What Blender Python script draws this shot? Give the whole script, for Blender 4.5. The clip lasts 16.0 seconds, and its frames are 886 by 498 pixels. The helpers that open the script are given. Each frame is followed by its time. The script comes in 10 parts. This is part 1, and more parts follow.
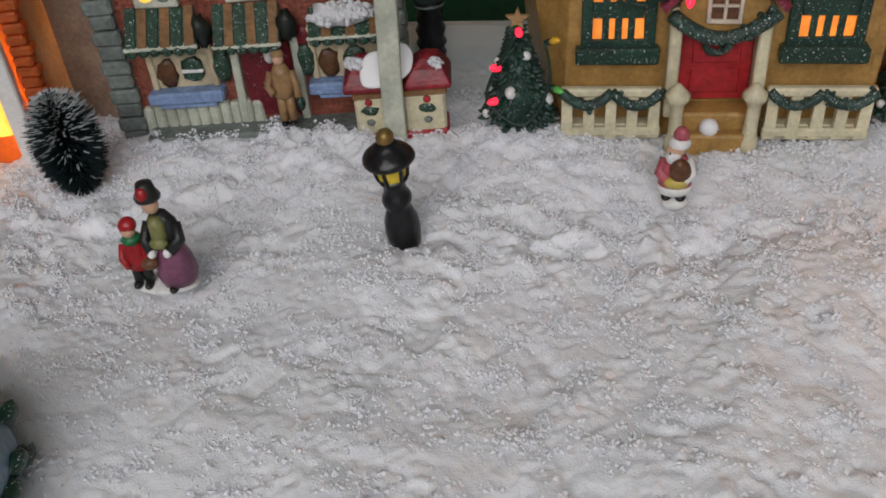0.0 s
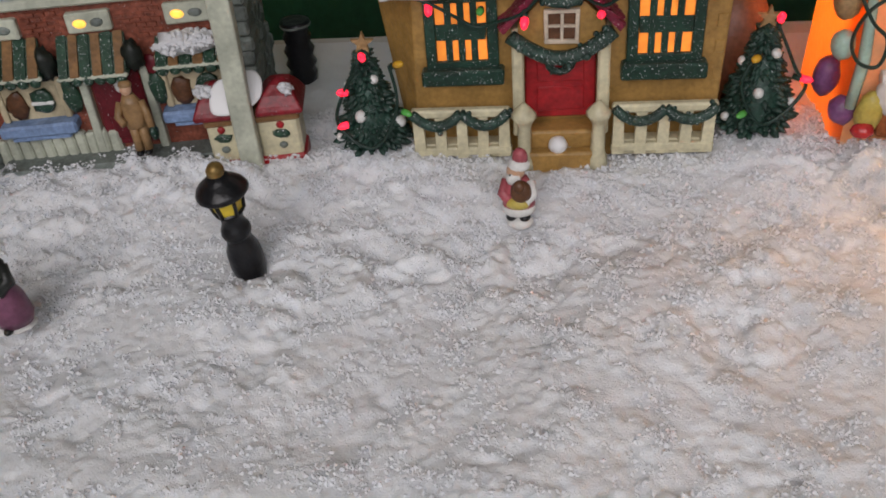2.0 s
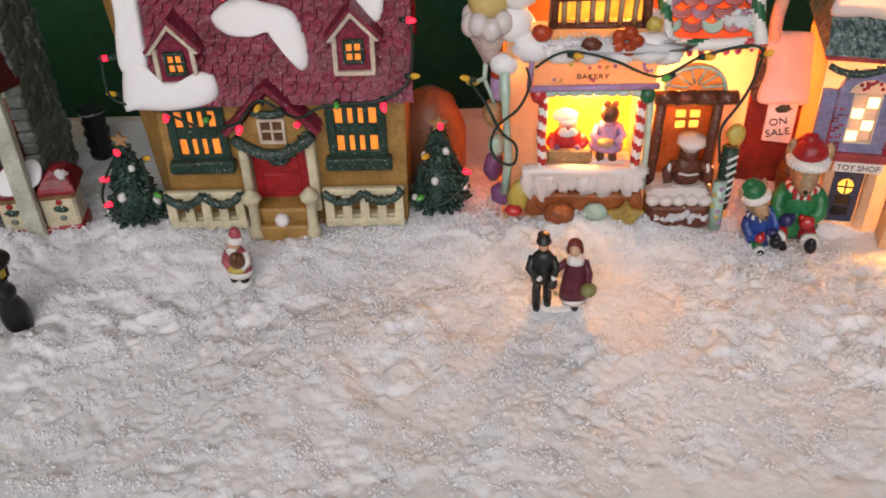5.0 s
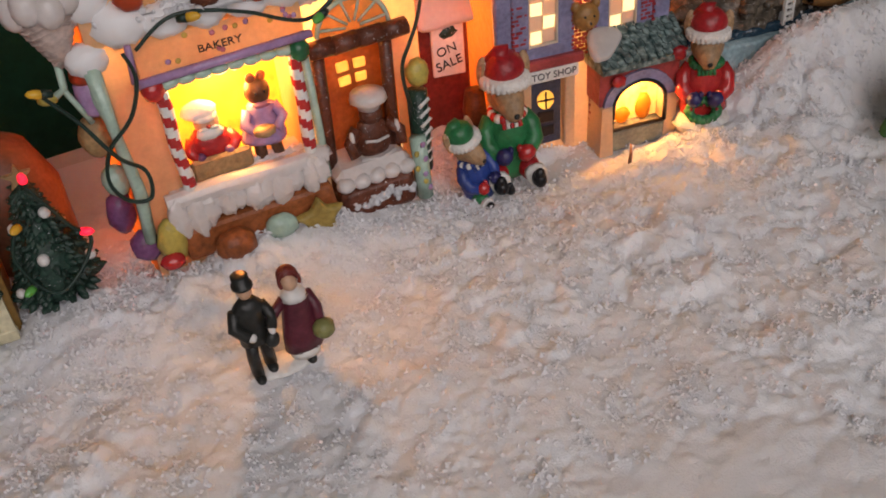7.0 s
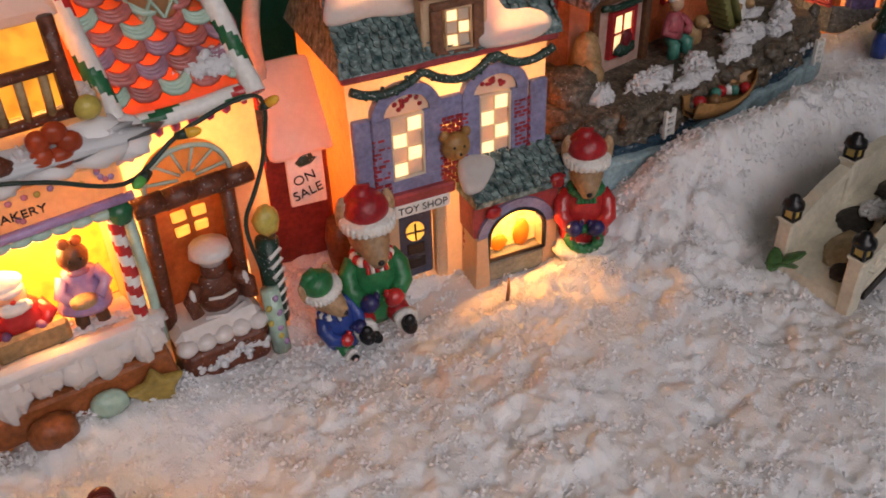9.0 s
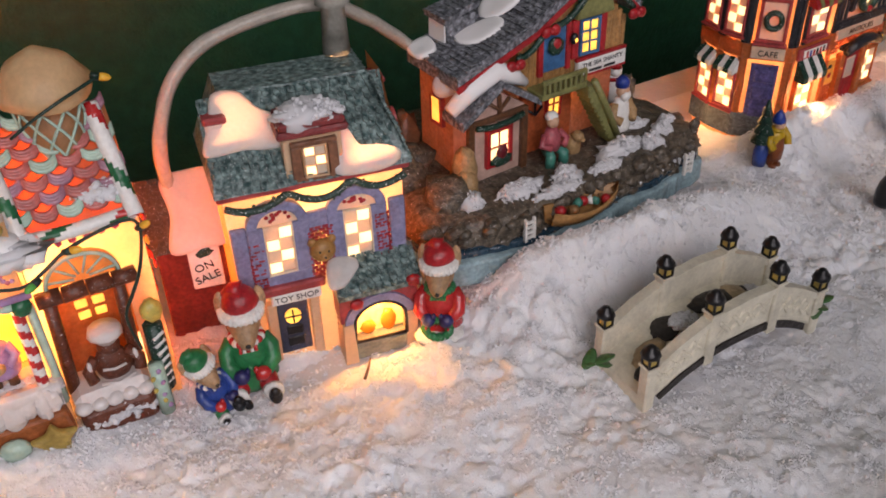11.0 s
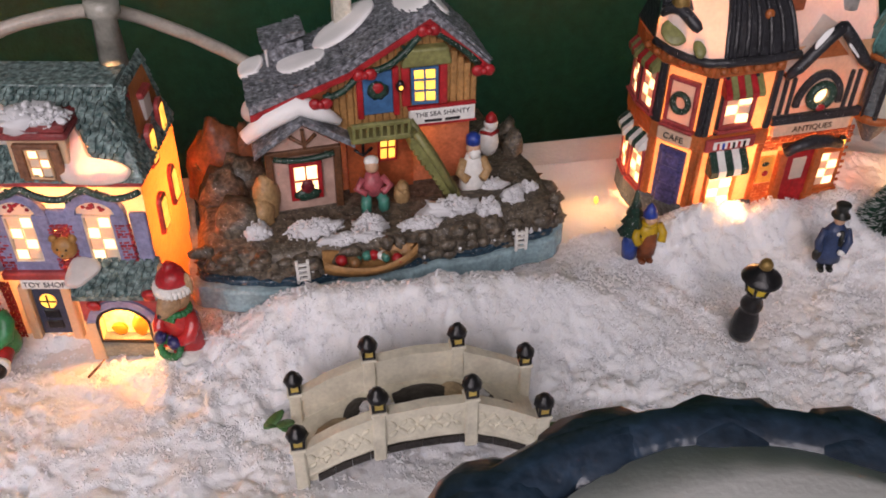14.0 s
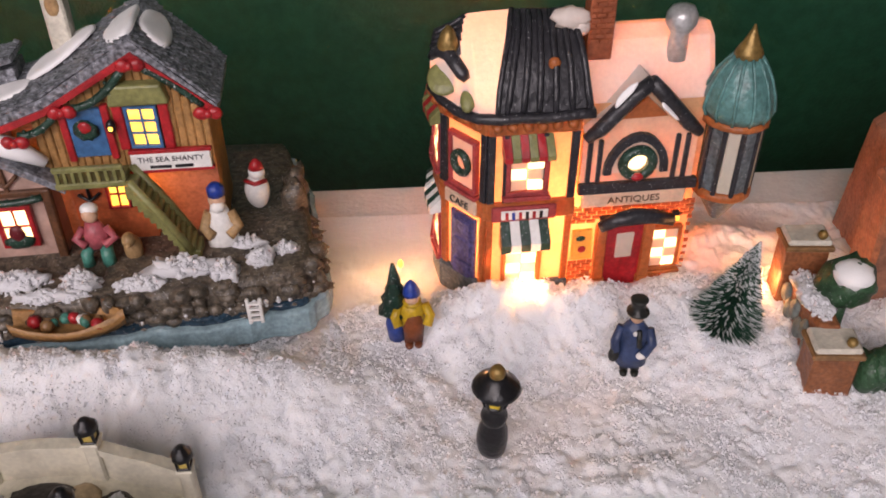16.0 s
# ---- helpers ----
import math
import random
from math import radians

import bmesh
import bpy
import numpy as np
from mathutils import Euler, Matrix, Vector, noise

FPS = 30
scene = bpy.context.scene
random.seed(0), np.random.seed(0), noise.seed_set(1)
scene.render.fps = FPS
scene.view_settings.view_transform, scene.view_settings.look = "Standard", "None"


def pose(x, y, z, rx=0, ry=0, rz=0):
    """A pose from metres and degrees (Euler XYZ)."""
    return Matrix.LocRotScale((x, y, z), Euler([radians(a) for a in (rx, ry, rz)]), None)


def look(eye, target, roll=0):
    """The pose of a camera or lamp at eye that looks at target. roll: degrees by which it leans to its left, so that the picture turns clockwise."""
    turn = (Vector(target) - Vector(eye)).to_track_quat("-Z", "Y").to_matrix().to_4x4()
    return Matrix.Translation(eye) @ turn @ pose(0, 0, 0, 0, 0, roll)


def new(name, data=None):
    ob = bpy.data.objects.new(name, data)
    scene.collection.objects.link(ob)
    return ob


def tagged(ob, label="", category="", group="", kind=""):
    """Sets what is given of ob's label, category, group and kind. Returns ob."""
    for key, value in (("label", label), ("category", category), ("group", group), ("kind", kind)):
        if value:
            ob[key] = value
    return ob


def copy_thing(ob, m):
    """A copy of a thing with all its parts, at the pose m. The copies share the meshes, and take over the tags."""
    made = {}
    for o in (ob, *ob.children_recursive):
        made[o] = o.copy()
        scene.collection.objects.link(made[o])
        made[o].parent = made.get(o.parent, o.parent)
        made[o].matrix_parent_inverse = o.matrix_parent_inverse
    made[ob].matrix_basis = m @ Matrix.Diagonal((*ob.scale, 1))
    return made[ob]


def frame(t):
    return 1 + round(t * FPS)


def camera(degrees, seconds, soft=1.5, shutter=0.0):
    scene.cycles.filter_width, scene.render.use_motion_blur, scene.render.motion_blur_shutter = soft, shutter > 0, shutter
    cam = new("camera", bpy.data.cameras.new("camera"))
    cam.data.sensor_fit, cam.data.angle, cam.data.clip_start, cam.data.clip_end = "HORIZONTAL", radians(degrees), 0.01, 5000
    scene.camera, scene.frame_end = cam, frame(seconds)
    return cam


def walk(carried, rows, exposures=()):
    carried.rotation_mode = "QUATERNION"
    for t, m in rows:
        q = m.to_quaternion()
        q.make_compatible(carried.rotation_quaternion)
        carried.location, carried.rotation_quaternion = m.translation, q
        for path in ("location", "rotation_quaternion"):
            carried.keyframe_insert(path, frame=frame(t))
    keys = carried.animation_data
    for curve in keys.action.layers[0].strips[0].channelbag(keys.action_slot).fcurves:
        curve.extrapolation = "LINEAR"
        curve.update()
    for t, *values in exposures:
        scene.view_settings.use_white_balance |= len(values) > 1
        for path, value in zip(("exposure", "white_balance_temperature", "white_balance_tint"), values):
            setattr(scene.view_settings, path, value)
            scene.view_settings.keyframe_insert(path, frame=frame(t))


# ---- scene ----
cam = camera(52.0, 16.0, 1.8)
PATH = [
    (0, (-0.0372, -0.3720, 0.2541), (-0.1017, -0.0612, 0.0107), -4.73),
    (0.5, (-0.0494, -0.3715, 0.2413), (-0.1132, -0.0603, -0.0018), -5.10),
    (1, (-0.0444, -0.3717, 0.2433), (-0.1069, -0.0604, -0.0001), -5.61),
    (1.5, (-0.0147, -0.3674, 0.2549), (-0.0755, -0.0572, 0.0098), -5.90),
    (2, (0.0177, -0.3566, 0.2612), (-0.0311, -0.0446, 0.0156), -5.15),
    (2.5, (0.0312, -0.3532, 0.2805), (-0.0126, -0.0415, 0.0338), -5.42),
    (3, (0.0265, -0.3798, 0.3300), (-0.0096, -0.0672, 0.0831), -5.20),
    (3.5, (0.0547, -0.4156, 0.3532), (0.0203, -0.0990, 0.1111), -5.51),
    (4, (0.1063, -0.4280, 0.3637), (0.0696, -0.1103, 0.1233), -5.49),
    (4.2, (0.1192, -0.4341, 0.3593), (0.0831, -0.1160, 0.1195), -4.52),
    (6.3, (0.1615, -0.3872, 0.3261), (0.2158, -0.0715, 0.0866), -0.87),
    (6.5, (0.1444, -0.3602, 0.3031), (0.2231, -0.0479, 0.0659), -2.04),
    (7, (0.1358, -0.3010, 0.2588), (0.2735, -0.0125, 0.0183), -5.36),
    (7.5, (0.1416, -0.2708, 0.2398), (0.3033, 0.0033, -0.0025), -2.49),
    (8, (0.1530, -0.2483, 0.2344), (0.3200, 0.0212, -0.0095), -1.78),
    (8.5, (0.1670, -0.2383, 0.2478), (0.3384, 0.0313, 0.0071), -1.94),
    (9, (0.1893, -0.2461, 0.2808), (0.3680, 0.0230, 0.0448), -1.96),
    (9.5, (0.2138, -0.2649, 0.3136), (0.3931, 0.0050, 0.0792), -1.95),
    (10, (0.2305, -0.2879, 0.3291), (0.4124, -0.0171, 0.0977), -1.74),
    (10.2, (0.2341, -0.2976, 0.3393), (0.4168, -0.0274, 0.1077), -1.49),
    (12.3, (0.3661, -0.3951, 0.3751), (0.4604, -0.0852, 0.1404), -1.21),
    (12.5, (0.3938, -0.3989, 0.3714), (0.4840, -0.0891, 0.1350), -0.60),
    (13, (0.4728, -0.4070, 0.3755), (0.5397, -0.0928, 0.1371), 2.72),
    (13.5, (0.5040, -0.3949, 0.3683), (0.5642, -0.0829, 0.1254), 2.17),
    (14, (0.5454, -0.3949, 0.3963), (0.6039, -0.0839, 0.1516), 0.69),
    (14.5, (0.6036, -0.3785, 0.4148), (0.6533, -0.0656, 0.1705), 0.01),
    (15, (0.6661, -0.3529, 0.4164), (0.6932, -0.0371, 0.1724), -0.53),
    (15.5, (0.7276, -0.3492, 0.4008), (0.7465, -0.0318, 0.1581), -0.55),
    (16, (0.7729, -0.3274, 0.3732), (0.7866, -0.0090, 0.1316), -0.26),
]
EXPOSURES = [(0.0, -0.38, 6650, 13), (1.5, -0.38, 6700, 14), (3.0, -0.28, 6750, 16), (4.2, -0.16, 6850, 17), (6.3, -0.62, 6950, 19), (7.5, -0.83, 7050, 20), (9.0, -0.81, 6950, 21), (9.7, -0.54, 6900, 22), (10.2, -0.34, 6850, 22), (12.5, -0.28, 6650, 21), (13.5, -0.2, 6750, 22), (14.0, -0.04, 6850, 25), (15.0, 0.15, 7000, 26), (16.0, 0.31, 7000, 27)]
walk(cam, [(t, look(e, a, r)) for t, e, a, r in PATH], EXPOSURES)

# ---- light: a daylit room with one window behind the camera ----
world = bpy.data.worlds.new("world")
scene.world = world
world.use_nodes = True
wn = world.node_tree
sky = wn.nodes.new("ShaderNodeTexSky")
sky.sky_type, sky.sun_disc = "NISHITA", False
sky.sun_elevation, sky.sun_rotation = radians(35), radians(200)
wn.links.new(sky.outputs[0], wn.nodes["Background"].inputs[0])
wn.nodes["Background"].inputs[1].default_value = 0.1


def area(name, m, sx, sy, watts, colour):
    lamp = bpy.data.lights.new(name, "AREA")
    lamp.shape, lamp.size, lamp.size_y = "RECTANGLE", sx, sy
    lamp.energy, lamp.color = watts, colour
    ob = new(name, lamp)
    ob.matrix_world = m
    return ob


def bulb(name, x, y, z, watts, colour, radius=0.6):
    lamp = bpy.data.lights.new(name, "POINT")
    lamp.energy, lamp.color, lamp.shadow_soft_size = watts, colour, radius * 0.01
    ob = new(name, lamp)
    ob.location = (x * 0.01, y * 0.01, z * 0.01)
    return ob


# daylight in the window opening of the south wall
area("window_daylight", look((0.10, -1.60, 1.15), (0.3, 0.1, 0.0)), 2.0, 1.1, 32.0, (0.94, 0.95, 0.96))
WARM = (1.0, 0.56, 0.22)

# ---- mesh helpers (lengths in centimetres) ----
CM = 0.01


class Shape:
    """Collects faces with a material slot and a smooth flag."""

    def __init__(self):
        self.v, self.f, self.m, self.s = [], [], [], []

    def add(self, verts, faces, mat=0, smooth=False):
        k = len(self.v)
        self.v += [tuple(p) for p in verts]
        self.f += [tuple(i + k for i in f) for f in faces]
        self.m += [mat] * len(faces)
        self.s += [smooth] * len(faces)
        return self

    def box(self, x0, x1, y0, y1, z0, z1, c=0.05, mat=0, m=None):
        """A box with chamfered edges."""
        c = min(c, (x1 - x0) * 0.4, (y1 - y0) * 0.4, (z1 - z0) * 0.4)
        vs, idx = [], {}
        for ix in (0, 1):
            for iy in (0, 1):
                for iz in (0, 1):
                    p = ((x0, x1)[ix], (y0, y1)[iy], (z0, z1)[iz])
                    d = [c if i == 0 else -c for i in (ix, iy, iz)]
                    for ax in range(3):
                        idx[ix, iy, iz, ax] = len(vs)
                        vs.append(tuple(p[k] + (0 if k == ax else d[k]) for k in range(3)))
        fs = []
        for ax in range(3):
            a, b = [k for k in range(3) if k != ax]
            for side in (0, 1):
                loop = []
                for i, j in ((0, 0), (1, 0), (1, 1), (0, 1)):
                    key = [0, 0, 0]
                    key[ax], key[a], key[b] = side, i, j
                    loop.append(idx[(*key, ax)])
                flip = (side == 0) != (ax == 1)
                fs.append(loop[::-1] if flip else loop)
        for ax in range(3):
            a, b = [k for k in range(3) if k != ax]
            for i in (0, 1):
                for j in (0, 1):
                    k0, k1 = [0, 0, 0], [0, 0, 0]
                    k0[a] = k1[a] = i
                    k0[b] = k1[b] = j
                    k1[ax] = 1
                    fs.append([idx[(*k0, a)], idx[(*k1, a)], idx[(*k1, b)], idx[(*k0, b)]])
        for i in (0, 1):
            for j in (0, 1):
                for k in (0, 1):
                    fs.append([idx[i, j, k, 0], idx[i, j, k, 1], idx[i, j, k, 2]])
        if m is not None:
            vs = [tuple(m @ Vector(p)) for p in vs]
        return self.add(vs, fs, mat)

    def ring(self, x0, x1, z0, z1, rim, y0, y1, c=0.05):
        """A rectangular frame with chamfered front edges."""
        loops = [(0, y1), (0, y0 + c), (c, y0), (rim - c, y0), (rim, y0 + c), (rim, y1)]
        vs = [p for d, y in loops for p in ((x0 + d, y, z0 + d), (x1 - d, y, z0 + d), (x1 - d, y, z1 - d), (x0 + d, y, z1 - d))]
        fs = [(k * 4 + i, k * 4 + (i + 1) % 4, (k + 1) % 6 * 4 + (i + 1) % 4, (k + 1) % 6 * 4 + i) for k in range(6) for i in range(4)]
        return self.add(vs, fs)

    def prism(self, poly, y0, y1, mat=0, axis="y", m=None):
        """A polygon of (u, w) pairs drawn out between y0 and y1."""
        n = len(poly)

        def put(u, w, d):
            return {"y": (u, d, w), "x": (d, u, w), "z": (u, w, d)}[axis]

        vs = [put(u, w, y0) for u, w in poly] + [put(u, w, y1) for u, w in poly]
        fs = [list(range(n)), list(range(2 * n - 1, n - 1, -1))]
        fs += [[i, i + n, (i + 1) % n + n, (i + 1) % n] for i in range(n)]
        if m is not None:
            vs = [tuple(m @ Vector(p)) for p in vs]
        return self.add(vs, fs, mat)

    def lathe(self, prof, seg=16, at=(0, 0, 0), mat=0, sx=1, sy=1, m=None, wob=0.0, smooth=True):
        """A profile of (radius, z) turned about the upright axis."""
        vs, fs = [], []
        for r, z in prof:
            for i in range(seg):
                a = 2 * math.pi * i / seg
                w = 1 + wob * math.sin(3 * a + z * 2.1)
                vs.append((at[0] + r * w * sx * math.cos(a), at[1] + r * w * sy * math.sin(a), at[2] + z))
        for k in range(len(prof) - 1):
            for i in range(seg):
                j = (i + 1) % seg
                fs.append([k * seg + i, k * seg + j, (k + 1) * seg + j, (k + 1) * seg + i])
        fs += [list(range(seg - 1, -1, -1)), [(len(prof) - 1) * seg + i for i in range(seg)]]
        if m is not None:
            vs = [tuple(m @ Vector(p)) for p in vs]
        return self.add(vs, fs, mat, smooth)

    def tube(self, pts, r, seg=8, mat=0, closed=False, stripes=None):
        """A round tube along points; r is a radius or one for each point."""
        pts = [Vector(p) for p in pts]
        n = len(pts)
        rs = r if isinstance(r, (list, tuple)) else [r] * n
        vs, fs, side = [], [], None
        for k, p in enumerate(pts):
            d = (pts[(k + 1) % n] - pts[k - 1]) if closed else (pts[min(k + 1, n - 1)] - pts[max(k - 1, 0)])
            d = d.normalized() if d.length > 1e-9 else Vector((0, 0, 1))
            if side is None:
                side = d.cross(Vector((0.3, 0.2, 1)))
            side = (side - d * side.dot(d)).normalized()
            up = d.cross(side)
            for i in range(seg):
                a = 2 * math.pi * i / seg
                vs.append(tuple(p + (side * math.cos(a) + up * math.sin(a)) * rs[k]))
        mats = []
        for k in range(n if closed else n - 1):
            k2 = (k + 1) % n
            for i in range(seg):
                j = (i + 1) % seg
                fs.append([k * seg + i, k * seg + j, k2 * seg + j, k2 * seg + i])
                mats.append(stripes(k, i) if stripes else mat)
        if not closed:
            fs += [list(range(seg - 1, -1, -1)), [(n - 1) * seg + i for i in range(seg)]]
            mats += [mats[0], mats[-1]]
        b = len(self.m)
        self.add(vs, fs, mat, True)
        self.m[b:] = mats
        return self

    def blob(self, c, r, mat=0, rings=8, seg=12, lump=0.0, freq=1.0, m=None):
        """An ellipsoid with an uneven surface."""
        rx, ry, rz = r if isinstance(r, (list, tuple)) else (r, r, r)
        vs, fs = [], []
        for k in range(1, rings):
            b = math.pi * k / rings
            for i in range(seg):
                a = 2 * math.pi * i / seg
                d = Vector((math.sin(b) * math.cos(a), math.sin(b) * math.sin(a), math.cos(b)))
                w = 1 + (lump * noise.noise(d * freq * 1.7 + Vector(c) * 1.3) if lump else 0)
                vs.append((c[0] + d.x * rx * w, c[1] + d.y * ry * w, c[2] + d.z * rz * w))
        top, bot = len(vs), len(vs) + 1
        vs += [(c[0], c[1], c[2] + rz), (c[0], c[1], c[2] - rz)]
        for k in range(rings - 2):
            for i in range(seg):
                j = (i + 1) % seg
                fs.append([k * seg + i, (k + 1) * seg + i, (k + 1) * seg + j, k * seg + j])
        for i in range(seg):
            j = (i + 1) % seg
            fs.append([top, i, j])
            fs.append([bot, (rings - 2) * seg + j, (rings - 2) * seg + i])
        if m is not None:
            vs = [tuple(m @ Vector(p)) for p in vs]
        return self.add(vs, fs, mat, True)

    def pillow(self, outline, origin, U, W, height, mat=0, n=40, lump=0.12):
        """A snow pad: a closed soft outline of (u, w) on the plane of U and W, domed along its normal."""
        U, W = Vector(U).normalized(), Vector(W).normalized()
        N, o = U.cross(W).normalized(), Vector(origin)
        k, ring = len(outline), []
        for i in range(n):
            s = i / n * k
            a, f = int(s), s - int(s)
            p = [Vector(outline[(a + j - 1) % k]) for j in range(4)]
            ring.append(0.5 * (2 * p[1] + (p[2] - p[0]) * f + (2 * p[0] - 5 * p[1] + 4 * p[2] - p[3]) * f * f + (3 * p[1] - p[0] - 3 * p[2] + p[3]) * f**3))
        c = sum(ring, Vector((0, 0))) / n
        vs, fs = [], []
        rows = ((1.0, -0.25), (1.01, 0.3), (0.95, 0.72), (0.82, 0.95), (0.6, 1.0), (0.3, 1.05))
        for q, h in rows:
            for p in ring:
                g = c + (p - c) * q
                w = 1 + lump * 2 * noise.noise(Vector((g.x * 1.3, g.y * 1.3, height + origin[0])))
                vs.append(tuple(o + U * g.x + W * g.y + N * (h * height * w)))
        vs.append(tuple(o + U * c.x + W * c.y + N * height * 1.05))
        for r in range(len(rows) - 1):
            for i in range(n):
                j = (i + 1) % n
                fs.append([r * n + i, r * n + j, (r + 1) * n + j, (r + 1) * n + i])
        r = len(rows) - 1
        fs += [[r * n + i, r * n + (i + 1) % n, len(vs) - 1] for i in range(n)]
        return self.add(vs, fs, mat, True)

    def shingles(self, P0, U, W, wide, tall, w, h, thick=0.12, mat=0, skip=None, jitter=0.15, seed=1, rounded=True):
        """Rows of lapped shingles on the plane from P0 along U (across) and W (up the slope)."""
        rnd = random.Random(seed)
        U, W, P0 = Vector(U).normalized(), Vector(W).normalized(), Vector(P0)
        N = U.cross(W).normalized()
        row = 0
        y = 0.0
        while y < tall - 0.2 * h:
            x = -(w / 2 if row % 2 else 0)
            while x < wide:
                ww = w * rnd.uniform(1 - jitter, 1 + jitter)
                a, b = max(x + 0.03, 0), min(x + ww - 0.03, wide)
                if b - a > 0.12 and not (skip and skip((a + b) / 2, y + h / 2)):
                    t = thick * rnd.uniform(0.7, 1.3)
                    lo, hi = y + rnd.uniform(-0.05, 0.05) * h, min(y + h * 1.25, tall)
                    e = (b - a) * 0.28 if rounded else 0.02
                    q = h * 0.4 if rounded else 0.02
                    out = [(a, lo + q), (a + e, lo), (b - e, lo), (b, lo + q), (b, hi), (a, hi)]
                    top = [P0 + U * u + W * v + N * (t * (1.25 - 0.85 * (v - lo) / (hi - lo))) for u, v in out]
                    bot = [P0 + U * u + W * v + N * -0.02 for u, v in out]
                    fs = [[0, 1, 2, 3, 4, 5]] + [[i, i + 6, (i + 1) % 6 + 6, (i + 1) % 6] for i in range(6)]
                    self.add([tuple(p) for p in top + bot], fs, mat)
                x += ww
            y += h
            row += 1
        return self

    def bricks(self, x0, x1, z0, z1, y, w=0.62, h=0.26, proud=0.06, mat=0, holes=(), seed=2):
        """A brick relief on the front plane at y, with rectangular holes left free."""
        rnd = random.Random(seed)
        z, row = z0, 0
        while z < z1 - 0.05:
            x = x0 - (w / 2 if row % 2 else 0)
            while x < x1:
                a, b = max(x + 0.025, x0), min(x + w - 0.025, x1)
                c, d = z + 0.025, min(z + h - 0.02, z1)
                if b - a > 0.1 and d - c > 0.08 and not any(p < b and a < q and r < d and c < s for p, q, r, s in holes):
                    t = proud * rnd.uniform(0.5, 1.3)
                    g = 0.03
                    vs = [(a, y, c), (b, y, c), (b, y, d), (a, y, d), (a + g, y - t, c + g), (b - g, y - t, c + g), (b - g, y - t, d - g), (a + g, y - t, d - g)]
                    self.add(vs, [(4, 5, 6, 7), (0, 1, 5, 4), (1, 2, 6, 5), (2, 3, 7, 6), (3, 0, 4, 7)], mat)
                x += w
            z += h
            row += 1
        return self


WOBBLE = 0.05
SHIFT = [0.0, 0.0, 0.0]


def cast(p):
    """A place on a piece of ware: slightly out of true, as hand-cast things are."""
    n = noise.noise_vector(Vector(p) * 0.55)
    return (p[0] + n.x * WOBBLE * 1.6 + SHIFT[0], p[1] + n.y * WOBBLE + SHIFT[1], p[2] + n.z * WOBBLE * 1.6 + SHIFT[2])


def mesh_of(name, sh, mats, scale=CM, smooth=None):
    me = bpy.data.meshes.new(name)
    me.from_pydata([tuple(c * scale for c in cast(p)) for p in sh.v], [], sh.f)
    for mt in mats if isinstance(mats, (list, tuple)) else [mats]:
        me.materials.append(mt)
    me.polygons.foreach_set("material_index", sh.m)
    me.polygons.foreach_set("use_smooth", [smooth] * len(sh.f) if smooth is not None else sh.s)
    bm = bmesh.new()
    bm.from_mesh(me)
    bmesh.ops.recalc_face_normals(bm, faces=bm.faces)
    bm.to_mesh(me)
    bm.free()
    return me


def part(name, sh, mats, parent=None, label="", bevel=0.0):
    """One mesh object under a thing or a part, never deeper than a sub-part."""
    if parent is not None and parent.parent is not None and parent.parent.parent is not None:
        parent = parent.parent
    ob = new(name, mesh_of(name, sh, mats))
    if bevel:
        b = ob.modifiers.new("edges", "BEVEL")
        b.width, b.segments, b.limit_method, b.angle_limit = bevel * CM, 2, "ANGLE", radians(35)
    if parent is not None:
        ob.parent = parent
    return tagged(ob, label)


def pieces(name, sh, mats, parent=None, label="", bevel=0.0):
    """Every separate piece of a shape as a part of its own."""
    root = list(range(len(sh.v)))

    def find(i):
        while root[i] != i:
            root[i] = root[root[i]]
            i = root[i]
        return i

    for f in sh.f:
        for i in f[1:]:
            root[find(i)] = find(f[0])
    groups = {}
    for k, f in enumerate(sh.f):
        groups.setdefault(find(f[0]), []).append(k)
    made = []
    for ks in groups.values():
        one = Shape()
        at = {}
        for k in ks:
            for i in sh.f[k]:
                if i not in at:
                    at[i] = len(one.v)
                    one.v.append(sh.v[i])
            one.f.append(tuple(at[i] for i in sh.f[k]))
            one.m.append(sh.m[k])
            one.s.append(sh.s[k])
        made.append(part(name, one, mats, parent, label, bevel))
    return made[0]


def thing(name, x, y, z, yaw, label, category, group="", kind=""):
    ob = new(name)
    ob.empty_display_size = 0.02
    ob.matrix_world = pose(x * CM, y * CM, z * CM, 0, 0, yaw)
    return tagged(ob, label, category, group, kind)


def single(name, sh, mats, x, y, z, yaw, label, category, group="", kind="", tilt=(0, 0), bevel=0.0):
    """A thing that is one mesh."""
    ob = part(name, sh, mats, None, "", bevel)
    ob.matrix_world = pose(x * CM, y * CM, z * CM, tilt[0], tilt[1], yaw)
    return tagged(ob, label, category, group, kind)


def letters(name, body, size, mat, parent, at, rx=90, ry=0, rz=0, depth=0.06, wide=1.0):
    """Raised lettering in the built-in font, centred at a place in centimetres."""
    cu = bpy.data.curves.new(name, "FONT")
    cu.body, cu.size, cu.extrude = body, size * CM, depth * CM
    cu.align_x, cu.align_y, cu.offset = "CENTER", "CENTER", 0.0
    tmp = bpy.data.objects.new(name, cu)
    me = bpy.data.meshes.new_from_object(tmp)
    bpy.data.objects.remove(tmp)
    me.materials.clear()
    me.materials.append(mat)
    ob = new(name, me)
    if parent is not None:
        ob.parent = parent
    ob.matrix_basis = pose(at[0] * CM, at[1] * CM, at[2] * CM, rx, ry, rz) @ Matrix.Diagonal((wide, 1, 1, 1))
    return ob


def rot(deg, axis, at=(0, 0, 0)):
    a = Vector(at)
    return Matrix.Translation(a) @ Matrix.Rotation(radians(deg), 4, axis) @ Matrix.Translation(-a)

# ---- materials ----


